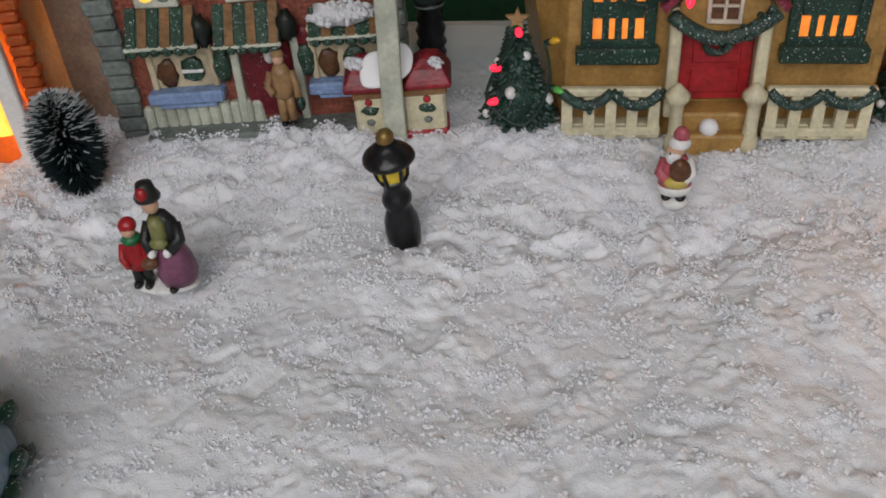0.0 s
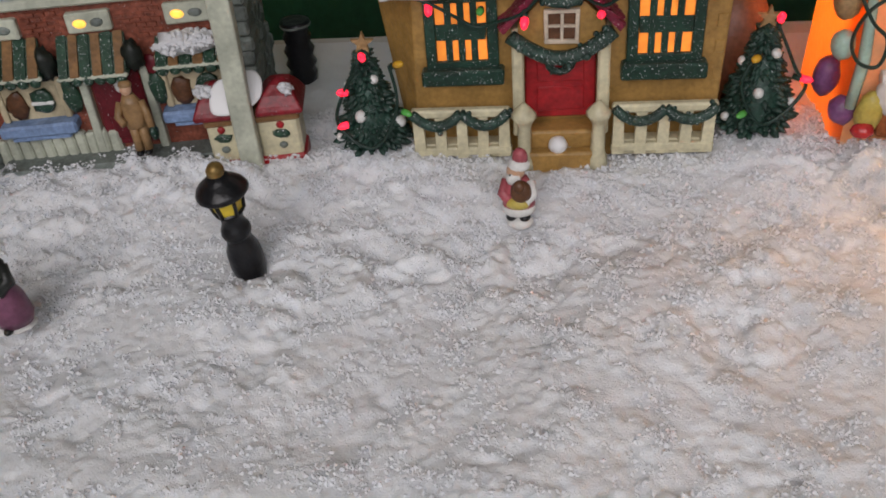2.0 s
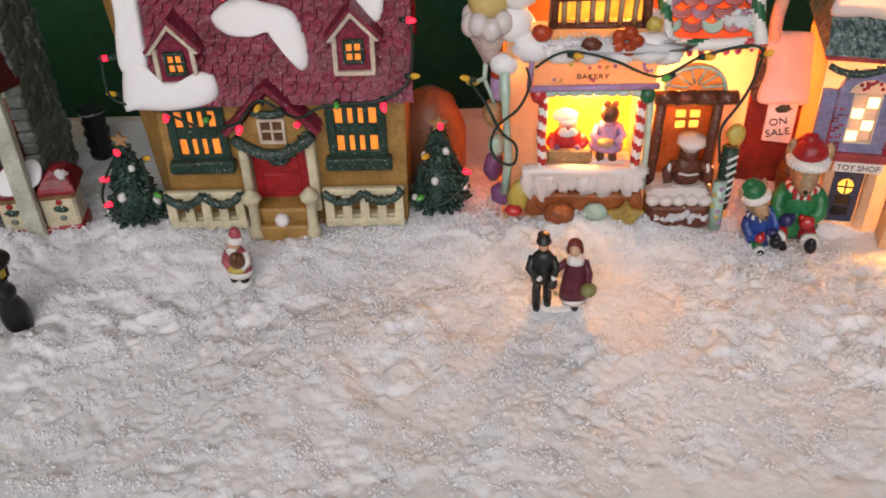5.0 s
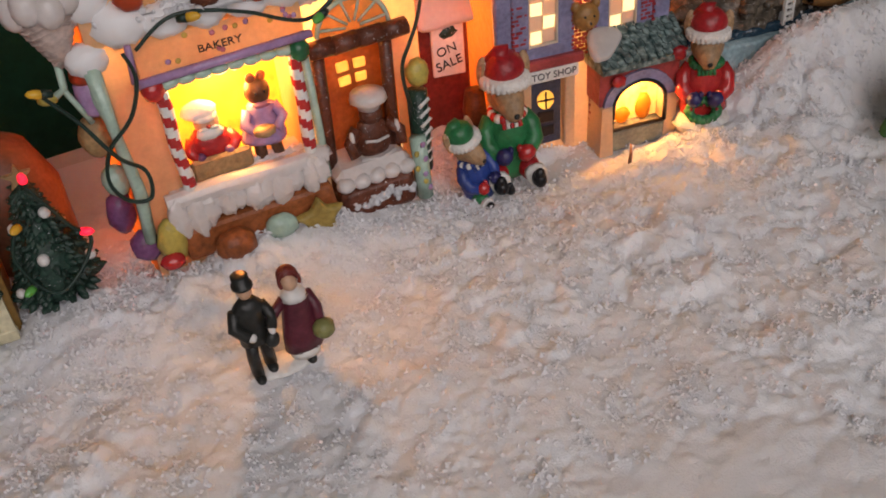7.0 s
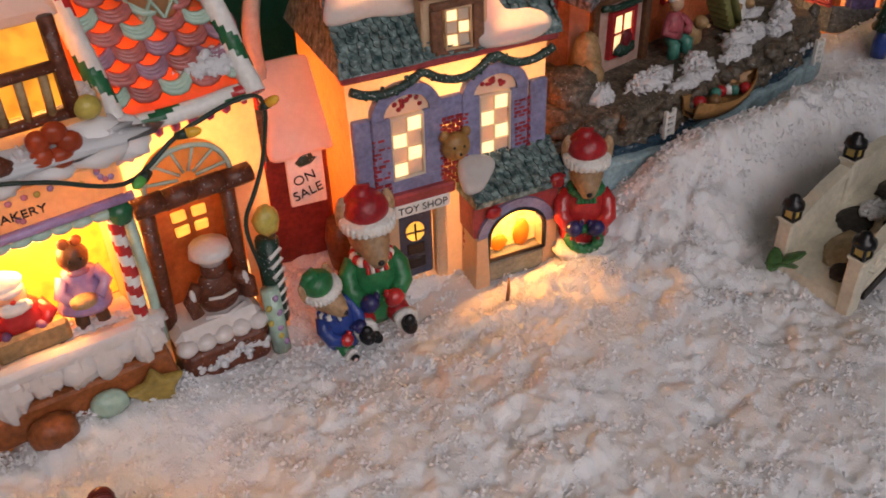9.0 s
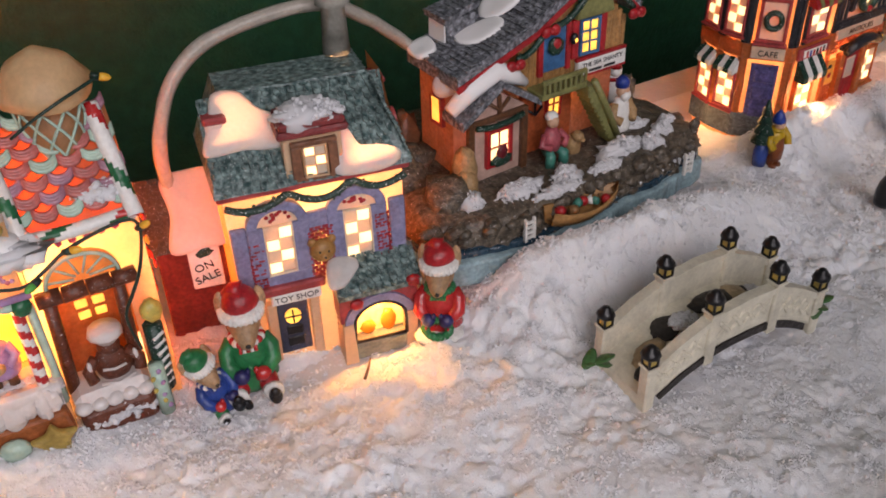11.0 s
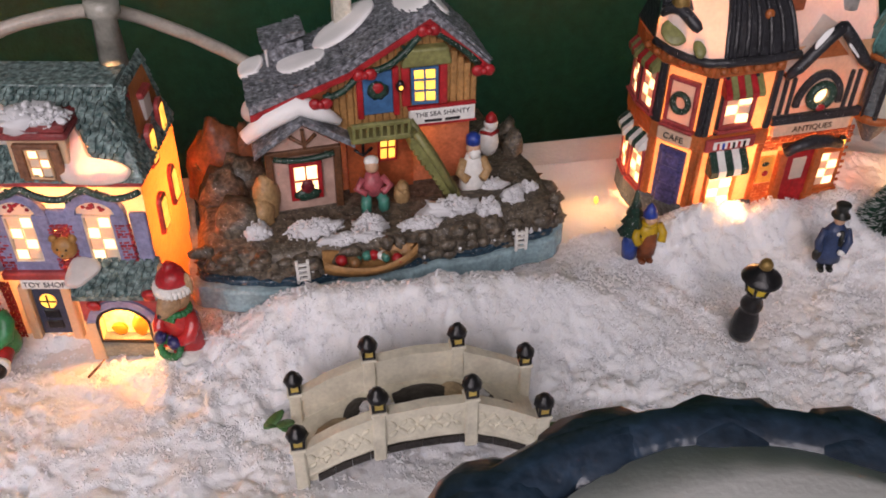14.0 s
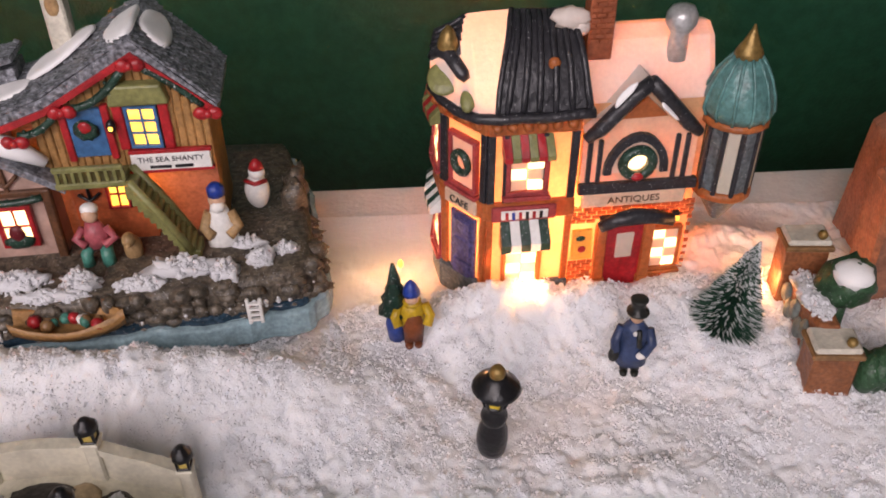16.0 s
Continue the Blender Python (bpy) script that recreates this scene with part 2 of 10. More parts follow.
def paint(name, rgb, rough=0.38, var=0.22, wash=0.35, bump=0.25, grain=900.0, glow=0.0, glow_rgb=None, dust=0.0, metal=0.0, coat=0.0, hue=None, patch=75.0):
    """Hand-painted ware: brush variation at two scales, dirt in patches, fine relief; glow lets lamp light through thin walls; dust is loose snow specks."""
    mt = bpy.data.materials.new(name)
    mt.use_nodes = True
    nt = mt.node_tree
    N, L = nt.nodes, nt.links
    b = N["Principled BSDF"]
    co = N.new("ShaderNodeTexCoord")
    n1 = N.new("ShaderNodeTexNoise")
    n1.inputs["Scale"].default_value, n1.inputs["Detail"].default_value = grain * 0.45, 5
    n2 = N.new("ShaderNodeTexNoise")
    n2.inputs["Scale"].default_value, n2.inputs["Detail"].default_value = patch, 4
    for n in (n1, n2):
        L.new(co.outputs["Object"], n.inputs["Vector"])
    r1 = N.new("ShaderNodeMapRange")
    r1.inputs[1].default_value, r1.inputs[2].default_value = 0.3, 0.7
    r1.inputs[3].default_value, r1.inputs[4].default_value = 1 - var, 1 + var
    L.new(n1.outputs["Fac"], r1.inputs[0])
    r2 = N.new("ShaderNodeMapRange")
    r2.inputs[1].default_value, r2.inputs[2].default_value = 0.35, 0.65
    L.new(n2.outputs["Fac"], r2.inputs[0])
    mix = N.new("ShaderNodeMix")
    mix.data_type = "RGBA"
    mix.inputs[6].default_value = (*rgb, 1)
    other = hue or tuple(c * (1 - wash) for c in rgb)
    mix.inputs[7].default_value = (*other, 1)
    L.new(r2.outputs[0], mix.inputs[0])
    mul = N.new("ShaderNodeVectorMath")
    mul.operation = "SCALE"
    L.new(mix.outputs[2], mul.inputs[0])
    L.new(r1.outputs[0], mul.inputs["Scale"])
    colour = mul.outputs[0]
    if dust:
        n3 = N.new("ShaderNodeTexNoise")
        n3.inputs["Scale"].default_value, n3.inputs["Detail"].default_value = 1100.0, 4
        L.new(co.outputs["Object"], n3.inputs["Vector"])
        r3 = N.new("ShaderNodeMapRange")
        r3.inputs[1].default_value, r3.inputs[2].default_value = 0.70 - dust * 0.2, 0.74 - dust * 0.2
        L.new(n3.outputs["Fac"], r3.inputs[0])
        m3 = N.new("ShaderNodeMix")
        m3.data_type = "RGBA"
        m3.inputs[7].default_value = (0.78, 0.79, 0.8, 1)
        L.new(r3.outputs[0], m3.inputs[0])
        L.new(colour, m3.inputs[6])
        colour = m3.outputs[2]
    L.new(colour, b.inputs["Base Color"])
    b.inputs["Roughness"].default_value, b.inputs["Metallic"].default_value = rough, metal
    b.inputs["Specular IOR Level"].default_value = 0.42
    b.inputs["Coat Weight"].default_value, b.inputs["Coat Roughness"].default_value = coat, 0.25
    bp = N.new("ShaderNodeBump")
    bp.inputs["Strength"].default_value, bp.inputs["Distance"].default_value = bump, 0.0004
    L.new(n1.outputs["Fac"], bp.inputs["Height"])
    # the moulded, hand-worked surface under the paint
    n4, b4 = N.new("ShaderNodeTexNoise"), N.new("ShaderNodeBump")
    n4.inputs["Scale"].default_value, n4.inputs["Detail"].default_value = 230.0, 2
    b4.inputs["Strength"].default_value, b4.inputs["Distance"].default_value = min(1.0, bump * 1.8), 0.0011
    L.new(co.outputs["Object"], n4.inputs["Vector"])
    L.new(n4.outputs["Fac"], b4.inputs["Height"])
    L.new(bp.outputs[0], b4.inputs["Normal"])
    L.new(b4.outputs[0], b.inputs["Normal"])
    L.new(b4.outputs[0], b.inputs["Coat Normal"])
    if glow:
        tr = N.new("ShaderNodeBsdfTranslucent")
        if glow_rgb:
            tr.inputs[0].default_value = (*glow_rgb, 1)
        else:
            L.new(colour, tr.inputs[0])
        ms = N.new("ShaderNodeMixShader")
        ms.inputs[0].default_value = glow
        L.new(b.outputs[0], ms.inputs[1])
        L.new(tr.outputs[0], ms.inputs[2])
        L.new(ms.outputs[0], N["Material Output"].inputs[0])
    return mt


def lit(name, rgb, strength, dim=0.5, scale=160.0):
    """A pane or bulb that gives off lamp light, a little uneven."""
    mt = bpy.data.materials.new(name)
    mt.use_nodes = True
    N, L = mt.node_tree.nodes, mt.node_tree.links
    b = N["Principled BSDF"]
    co, n1, r1 = N.new("ShaderNodeTexCoord"), N.new("ShaderNodeTexNoise"), N.new("ShaderNodeMapRange")
    n1.inputs["Scale"].default_value = scale
    L.new(co.outputs["Object"], n1.inputs["Vector"])
    L.new(n1.outputs["Fac"], r1.inputs[0])
    r1.inputs[1].default_value, r1.inputs[2].default_value = 0.3, 0.7
    r1.inputs[3].default_value, r1.inputs[4].default_value = strength * dim, strength
    b.inputs["Base Color"].default_value = (*rgb, 1)
    b.inputs["Roughness"].default_value = 0.3
    b.inputs["Emission Color"].default_value = (*rgb, 1)
    L.new(r1.outputs[0], b.inputs["Emission Strength"])
    return mt


def snow_mat(name, rgb=(0.90, 0.905, 0.915), scale=1.0, bump=0.8, rough=0.75, soft=0.0, through_light=0.0):
    mt = bpy.data.materials.new(name)
    mt.use_nodes = True
    N, L = mt.node_tree.nodes, mt.node_tree.links
    b = N["Principled BSDF"]
    co = N.new("ShaderNodeTexCoord")
    n1, n2, n3 = (N.new("ShaderNodeTexNoise") for _ in range(3))
    for n, s, d in ((n1, 420 * scale, 6), (n2, 1300 * scale, 4), (n3, 22 * scale, 4)):
        n.inputs["Scale"].default_value, n.inputs["Detail"].default_value = s, d
        L.new(co.outputs["Object"], n.inputs["Vector"])
    mix = N.new("ShaderNodeMix")
    mix.data_type = "RGBA"
    mix.inputs[6].default_value = (*rgb, 1)
    mix.inputs[7].default_value = (rgb[0] * 0.93, rgb[1] * 0.94, rgb[2] * 0.97, 1)
    L.new(n3.outputs["Fac"], mix.inputs[0])
    L.new(mix.outputs[2], b.inputs["Base Color"])
    b.inputs["Roughness"].default_value = rough
    b.inputs["Subsurface Weight"].default_value, b.inputs["Subsurface Scale"].default_value = soft, 0.005
    b.inputs["Subsurface Radius"].default_value = (1.0, 0.95, 0.9)
    add = N.new("ShaderNodeMath")
    L.new(n1.outputs["Fac"], add.inputs[0])
    L.new(n2.outputs["Fac"], add.inputs[1])
    bp = N.new("ShaderNodeBump")
    bp.inputs["Strength"].default_value, bp.inputs["Distance"].default_value = bump, 0.0005
    L.new(add.outputs[0], bp.inputs["Height"])
    L.new(bp.outputs[0], b.inputs["Normal"])
    if through_light:
        tr, ms = N.new("ShaderNodeBsdfTranslucent"), N.new("ShaderNodeMixShader")
        L.new(mix.outputs[2], tr.inputs[0])
        ms.inputs[0].default_value = through_light
        L.new(b.outputs[0], ms.inputs[1])
        L.new(tr.outputs[0], ms.inputs[2])
        L.new(ms.outputs[0], N["Material Output"].inputs[0])
    return mt


SNOW = snow_mat("loose_snow", soft=1.0, bump=1.0)
CRUMB = snow_mat("snow_crumb", (0.93, 0.935, 0.945), bump=0.1, through_light=0.2)
FLUFF = snow_mat("snow_fluff", (0.95, 0.95, 0.955), bump=0.2, through_light=0.4)
PAD = snow_mat("painted_snow", (0.84, 0.83, 0.82), 0.6, 0.25, 0.5)
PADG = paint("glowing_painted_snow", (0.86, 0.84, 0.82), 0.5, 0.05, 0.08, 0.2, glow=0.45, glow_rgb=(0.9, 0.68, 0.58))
BLACK = paint("black_paint", (0.012, 0.012, 0.014), 0.3, 0.3)
CREAM = paint("cream_paint", (0.68, 0.62, 0.42), 0.4, 0.12, 0.25)
BRASS = paint("gold_paint", (0.30, 0.19, 0.06), 0.4, 0.3, metal=0.5)
DARKGREEN = paint("dark_green_paint", (0.012, 0.045, 0.03), 0.35, 0.4, dust=0.25)
REDPAINT = paint("red_paint", (0.42, 0.02, 0.025), 0.33, 0.25)
WHITE = paint("white_paint", (0.78, 0.77, 0.74), 0.4, 0.08, 0.12)
SKIN = paint("pale_face_paint", (0.62, 0.38, 0.25), 0.4, 0.1, 0.15)
BROWN = paint("brown_paint", (0.13, 0.055, 0.025), 0.4, 0.35)
LITWIN = lit("lit_pane", (1.0, 0.72, 0.36), 2.6, 0.7)
LITORANGE = lit("lit_orange_pane", (1.0, 0.30, 0.04), 0.85, 0.35)
LITYELLOW = lit("lit_yellow_pane", (1.0, 0.55, 0.08), 2.2, 0.4)

# ---- room and table ----
GREENWALL = paint("green_wall_paint", (0.010, 0.064, 0.034), 0.28, 0.12, 0.25, 0.5, grain=300)
PALE = paint("pale_plaster", (0.62, 0.60, 0.56), 0.8, 0.05, 0.1)
FLOORW = paint("brown_floorboards", (0.16, 0.09, 0.05), 0.45, 0.2, 0.3)
CLOTH = paint("white_table_sheet", (0.74, 0.72, 0.70), 0.6, 0.04, 0.08, 0.3)


def wall(name, x0, x1, y0, y1, z0, z1, mat, label, holes=None):
    sh = Shape()
    sh.box(x0, x1, y0, y1, z0, z1, 0.02, 0)
    ob = single(name, sh, mat, 0, 0, 0, 0, label, "wall", kind="structure")
    return ob


wall("wall_north", -260, 340, 44, 56, -76, 190, GREENWALL, "dark green glossy painted room wall behind the village")
wall("wall_west", -272, -260, -170, 44, -76, 190, PALE, "pale plaster room wall")
wall("wall_east", 340, 352, -170, 44, -76, 190, PALE, "pale plaster room wall")
sh = Shape()
for a in ((-260, -100, -76, 190), (120, 340, -76, 190), (-100, 120, -76, 30), (-100, 120, 186, 190)):
    sh.box(a[0], a[1], -182, -170, a[2], a[3], 0.02)
single("wall_south", sh, PALE, 0, 0, 0, 0, "pale plaster room wall with a wide window opening", "wall", kind="structure")
single("floor", Shape().box(-272, 352, -182, 56, -86, -76, 0.02), FLOORW, 0, 0, 0, 0, "brown floorboards under the table", "floor", kind="structure")
single("ceiling", Shape().box(-272, 352, -182, 56, 190, 200, 0.02), PALE, 0, 0, 0, 0, "plain pale ceiling", "ceiling", kind="structure")

table = thing("display_table", 35, -6, -1.4, 0, "long display table covered with a white sheet", "table")
part("tabletop", Shape().prism([(-90, -46), (95, -46), (95, 34), (-20, 30.8), (-90, 28.5)], -2.5, 0, 0, "z"), CLOTH, table, "white sheet over the top", bevel=0.3)
for x in (-84, 88):
    for y in (-42, 25):
        part("leg", Shape().box(x - 3, x + 3, y - 3, y + 3, -74.5, -2.5, 0.3), BROWN, table)

# ---- loose snow over the table ----
PITS = [(-12.4, -3.8, 1.3, 0.5), (0.1, 0.0, 1.3, 0.4), (81.1, -1.0, 1.2, 0.4), (19.0, -2.2, 1.6, 0.3), (-22.5, -8.2, 1.8, 0.3), (77.2, 6.3, 1.5, 0.4), (89.3, 3.8, 1.4, 0.3)]
RISES = [(21.5, 5.0, 6.0, 1.7, 0.9), (41, 5.5, 7, 3.5, -0.9), (60.0, 2.9, 11, 3.0, 3.9), (54.0, 3.4, 4.5, 3, 1.0), (-12, 3.8, 22, 2.4, 0.8), (15, 4.0, 8, 2.2, 0.6), (85.5, 9.0, 8, 2.6, 2.9), (82, 7.5, 3.5, 2.5, 1.5), (97, 9, 6, 6, 1.5), (99, 15, 5, 4, 1.4), (30, 12, 60, 5, 0.4), (47, -3, 9, 5, 0.4), (-22, 1, 6, 3, 0.7), (-7, 2, 5, 3, 0.4), (-8, 5.5, 3, 2.2, 0.9), (12.2, 6.8, 2.6, 2.2, 0.8), (62, 1.5, 9, 2.5, 0.9), (70, 4, 4, 3, 0.8)]


class Grain:
    """Seeded plane noise on whole arrays: soft gradient noise, and heaps of round grains."""

    def __init__(self, seed):
        gen = np.random.default_rng(seed)
        a = gen.uniform(0, 6.2832, (256, 256))
        self.gx, self.gy = np.cos(a), np.sin(a)
        self.jx, self.jy, self.jr = gen.random((256, 256)), gen.random((256, 256)), gen.random((256, 256))

    def soft(self, x, y, size):
        u, v = x / size, y / size
        i, j = np.floor(u).astype(int), np.floor(v).astype(int)
        f, g = u - i, v - j
        a, b = f**3 * (f * (f * 6 - 15) + 10), g**3 * (g * (g * 6 - 15) + 10)

        def corner(di, dj):
            p, q = (i + di) & 255, (j + dj) & 255
            return self.gx[p, q] * (f - di) + self.gy[p, q] * (g - dj)

        low = corner(0, 0) * (1 - a) + corner(1, 0) * a
        high = corner(0, 1) * (1 - a) + corner(1, 1) * a
        return (low * (1 - b) + high * b) * 1.5

    def grains(self, x, y, size):
        u, v = x / size, y / size
        i, j = np.floor(u).astype(int), np.floor(v).astype(int)
        best = np.zeros_like(u)
        for di in (-1, 0, 1):
            for dj in (-1, 0, 1):
                p, q = (i + di) & 255, (j + dj) & 255
                r = 0.42 + 0.42 * self.jr[p, q]
                d = ((u - i - di - self.jx[p, q]) ** 2 + (v - j - dj - self.jy[p, q]) ** 2) / (r * r)
                best += np.exp(9.0 * r * np.maximum(0.0, 1 - 0.8 * d)) - 1
        return np.log1p(best) / 9.0


GR = [Grain(40 + k) for k in range(8)]


def snow_height(x, y):
    """Height of the loose snow in centimetres over arrays of places: drifts, clods, clumps and grains."""
    x, y = np.asarray(x, float), np.asarray(y, float)
    u, v = 0.8 * x - 0.6 * y, 0.6 * x + 0.8 * y
    p, q = 0.28 * x + 0.96 * y, -0.96 * x + 0.28 * y
    z = 0.60 * GR[4].soft(x, y, 9.0) + 0.16 * GR[5].soft(x, y, 3.8)
    rough = np.clip(0.75 + 1.3 * GR[7].soft(x, y, 6.5), 0.4, 1.5)
    fine = np.clip(0.75 + 1.1 * GR[0].soft(x + 50, y, 2.4), 0.12, 1.4)
    rough = rough * (1.15 + 0.45 * np.clip((x - 22) / 16, 0, 1) * np.clip((-1 - y) / 4, -0.3, 1))
    rough = rough * (1 - 0.35 * np.clip((-4 - y) / 6, 0, 1))
    # bigger clods at the feet of the houses
    for a, b, sx, sy in ((86, 8, 8, 4), (41, 1.5, 9, 2.5), (-12, 3.2, 16, 1.8), (97, 12, 6, 5), (57, 0.5, 14, 3)):
        rough = rough + 0.9 * np.exp(-(((x - a) / sx) ** 2) - ((y - b) / sy) ** 2)
    w1, w2 = x + 0.5 * GR[6].soft(x, y, 1.1), y + 0.5 * GR[7].soft(x, y, 1.1)
    puff = 0.30 * np.abs(GR[1].soft(u, v, 3.0)) + 0.34 * GR[2].grains(w1, w2, 1.7) + 0.22 * GR[6].grains(w2 + 7, w1, 0.85) + 0.07 * GR[3].soft(p, q, 0.6)
    z = z + rough * (puff - 0.34)
    z = z + fine * (0.08 * GR[3].soft(p + 9, q, 0.41) + 0.06 * GR[5].soft(u, v, 0.27) + 0.02)
    fade = np.clip((19.0 + 6 * np.clip((x - 91) / 5, 0, 1) - y) / 9.0, 0, 1)
    g = np.exp(-(((x - 29) / 7.5) ** 4) - ((y + 17.2) / 3.6) ** 4)
    fade = fade * (1 - 0.93 * g)
    for a, b, sx, sy, h in RISES:
        z = z + h * np.exp(-(((x - a) / sx) ** 2) - ((y - b) / sy) ** 2)
    for a, b, r, h in PITS:
        z = z - h * np.exp(-(((x - a) ** 2 + (y - b) ** 2) / (r * r)))
    return -1.2 + (z + 0.8) * (0.12 + 0.88 * fade) + 0.35 * g


def snow_sheet():
    xs = np.arange(-39, 110, 0.115)
    ys = np.concatenate([np.arange(-42, -20, 0.5), np.arange(-20, 11, 0.105), np.arange(11, 22.5, 0.25)])
    X, Y = np.meshgrid(xs, ys)
    Z = snow_height(X, Y)
    X = X + 0.04 * GR[2].soft(X, Y, 0.21)
    Y = Y + 0.04 * GR[3].soft(X, Y, 0.25)
    v = np.stack([X, Y, Z], 2).reshape(-1, 3) * CM
    nx, ny = len(xs), len(ys)
    a = (np.arange(ny - 1)[:, None] * nx + np.arange(nx - 1)[None]).reshape(-1)
    f = np.stack([a, a + 1, a + nx + 1, a + nx], 1)
    me = bpy.data.meshes.new("snow")
    me.from_pydata(v.tolist(), [], f.tolist())
    me.materials.append(SNOW)
    me.polygons.foreach_set("use_smooth", [True] * len(f))
    return tagged(new("ground", me), "loose fluffy white artificial snow heaped over the table", "snow", kind="structure")


snow_sheet()


def snow_clumps():
    """Small uneven crumbs that make up the loose top of the snow."""
    gen = np.random.default_rng(5)
    base = np.array([(1, 0, 0), (0, 1, 0), (-1, 0, 0), (0, -1, 0), (0, 0, 1), (0, 0, -1)], float)
    tri = np.array([(0, 1, 4), (1, 2, 4), (2, 3, 4), (3, 0, 4), (1, 0, 5), (2, 1, 5), (3, 2, 5), (0, 3, 5)])
    x, y = gen.uniform(-39, 108, 260000), gen.uniform(-20, 11, 260000)
    d = GR[4].soft(x, y, 1.6) + 0.8 * GR[5].soft(x, y, 0.7) + 0.3 * np.clip((y + 3) / 8, -0.6, 1)
    keep = (gen.random(len(x)) < 0.42 + 0.9 * d) & ~((abs(x - 29) < 7) & (abs(y + 17.2) < 3.4))
    x, y, d = x[keep][:120000], y[keep][:120000], d[keep][:120000]
    n = len(x)
    s = 0.045 + 0.10 * gen.random(n) ** 2.5
    z = snow_height(x, y) + s * gen.uniform(-0.2, 0.5, n) + np.clip(d, 0, 1) * gen.uniform(0, 0.36, n)
    c = np.stack([x, y, z], 1)
    q = base[None] * gen.uniform(0.6, 1.25, (n, 6, 1)) + gen.uniform(-0.3, 0.3, (n, 6, 3))
    a = gen.uniform(0, 6.283, n)
    u = q[:, :, 0] * np.cos(a)[:, None] - q[:, :, 1] * np.sin(a)[:, None]
    w = q[:, :, 0] * np.sin(a)[:, None] + q[:, :, 1] * np.cos(a)[:, None]
    v = (np.stack([u, w, q[:, :, 2] * 0.85], 2) * s[:, None, None] + c[:, None, :]) * CM
    f = (tri[None] + (np.arange(n) * 6)[:, None, None]).reshape(-1, 3)
    me = bpy.data.meshes.new("snow_clumps")
    me.from_pydata(v.reshape(-1, 3).tolist(), [], f.tolist())
    me.materials.append(CRUMB)
    return tagged(new("snow_clumps", me), "loose crumbs of artificial snow lying on the snow sheet", "snow", kind="stuff")


snow_clumps()

# ---- yellow house with the maroon shingle roof ----
OCHRE = paint("ochre_wall_paint", (0.42, 0.24, 0.07), 0.4, 0.16, 0.3, 0.35)
# white specks are snow dust, with extra painted in for sparkle on shingle edges
MAROON = paint("maroon_shingle_paint", (0.25, 0.020, 0.050), 0.45, 0.4, 0.4, 0.6, dust=0.2)
GARLAND = paint("garland_green_paint", (0.025, 0.06, 0.045), 0.5, 0.5, 0.4, 0.6, dust=0.35)
TRIM = paint("warm_white_trim_paint", (0.66, 0.56, 0.44), 0.4, 0.15, 0.3)


def garland(th, pts, r=0.32, name="garland", mat=GARLAND, seed=3):
    """A drooping rope of leaves: a lumpy tube with small leaf blobs on it."""
    rnd = random.Random(seed)
    sh = Shape().tube(pts, r * 0.75, 7)
    for a, b in zip(pts[:-1], pts[1:]):
        a, b = Vector(a), Vector(b)
        for i in range(max(2, int((b - a).length / (r * 0.55)))):
            p = a.lerp(b, rnd.random()) + Vector([rnd.uniform(-1, 1) * r * 0.7 for _ in range(3)])
            sh.blob(p, r * rnd.uniform(0.25, 0.45), 0, 4, 6)
    return part(name, sh, mat, th)


def sag(a, b, drop, n=7):
    a, b = Vector(a), Vector(b)
    return [tuple(a.lerp(b, i / n) - Vector((0, 0, drop * 4 * (i / n) * (1 - i / n)))) for i in range(n + 1)]


def grid_window(th, x0, x1, z0, z1, y, cols, rows, frame_mat, pane_mat, rim=0.3, bar=0.12, sill=0.0, name="window", split=None, hbar=None):
    """A window: frame with bars, and panes set behind them; split gives a second pane material in a chequer."""
    w = Shape().ring(x0, x1, z0, z1, rim, y - 0.25, y + 0.15)
    f, w = w, Shape()
    gx, gz = (x1 - x0 - 2 * rim) / cols, (z1 - z0 - 2 * rim) / rows
    for i in range(1, cols):
        c = x0 + rim + gx * i
        w.box(c - bar / 2, c + bar / 2, y - 0.17, y + 0.1, z0 + rim, z1 - rim, 0.02)
    for i in range(1, rows):
        c = z0 + rim + gz * i
        w.box(x0 + rim, x1 - rim, y - 0.17, y + 0.1, c - (hbar or bar) / 2, c + (hbar or bar) / 2, 0.02)
    if sill:
        f.box(x0 - sill, x1 + sill, y - 0.25 - sill, y + 0.1, z0 - 0.45, z0, 0.08)
    win = part(name, f, frame_mat, th)
    if w.f:
        pieces("window_bar", w, frame_mat, win)
    for i in range(cols):
        for j in range(rows):
            a, b = x0 + rim + gx * i, z0 + rim + gz * j
            mt = split if split and (i + j) % 2 else pane_mat
            part("pane", Shape().box(a, a + gx, y - 0.06, y + 0.06, b, b + gz, 0.02), mt, win)
    return win


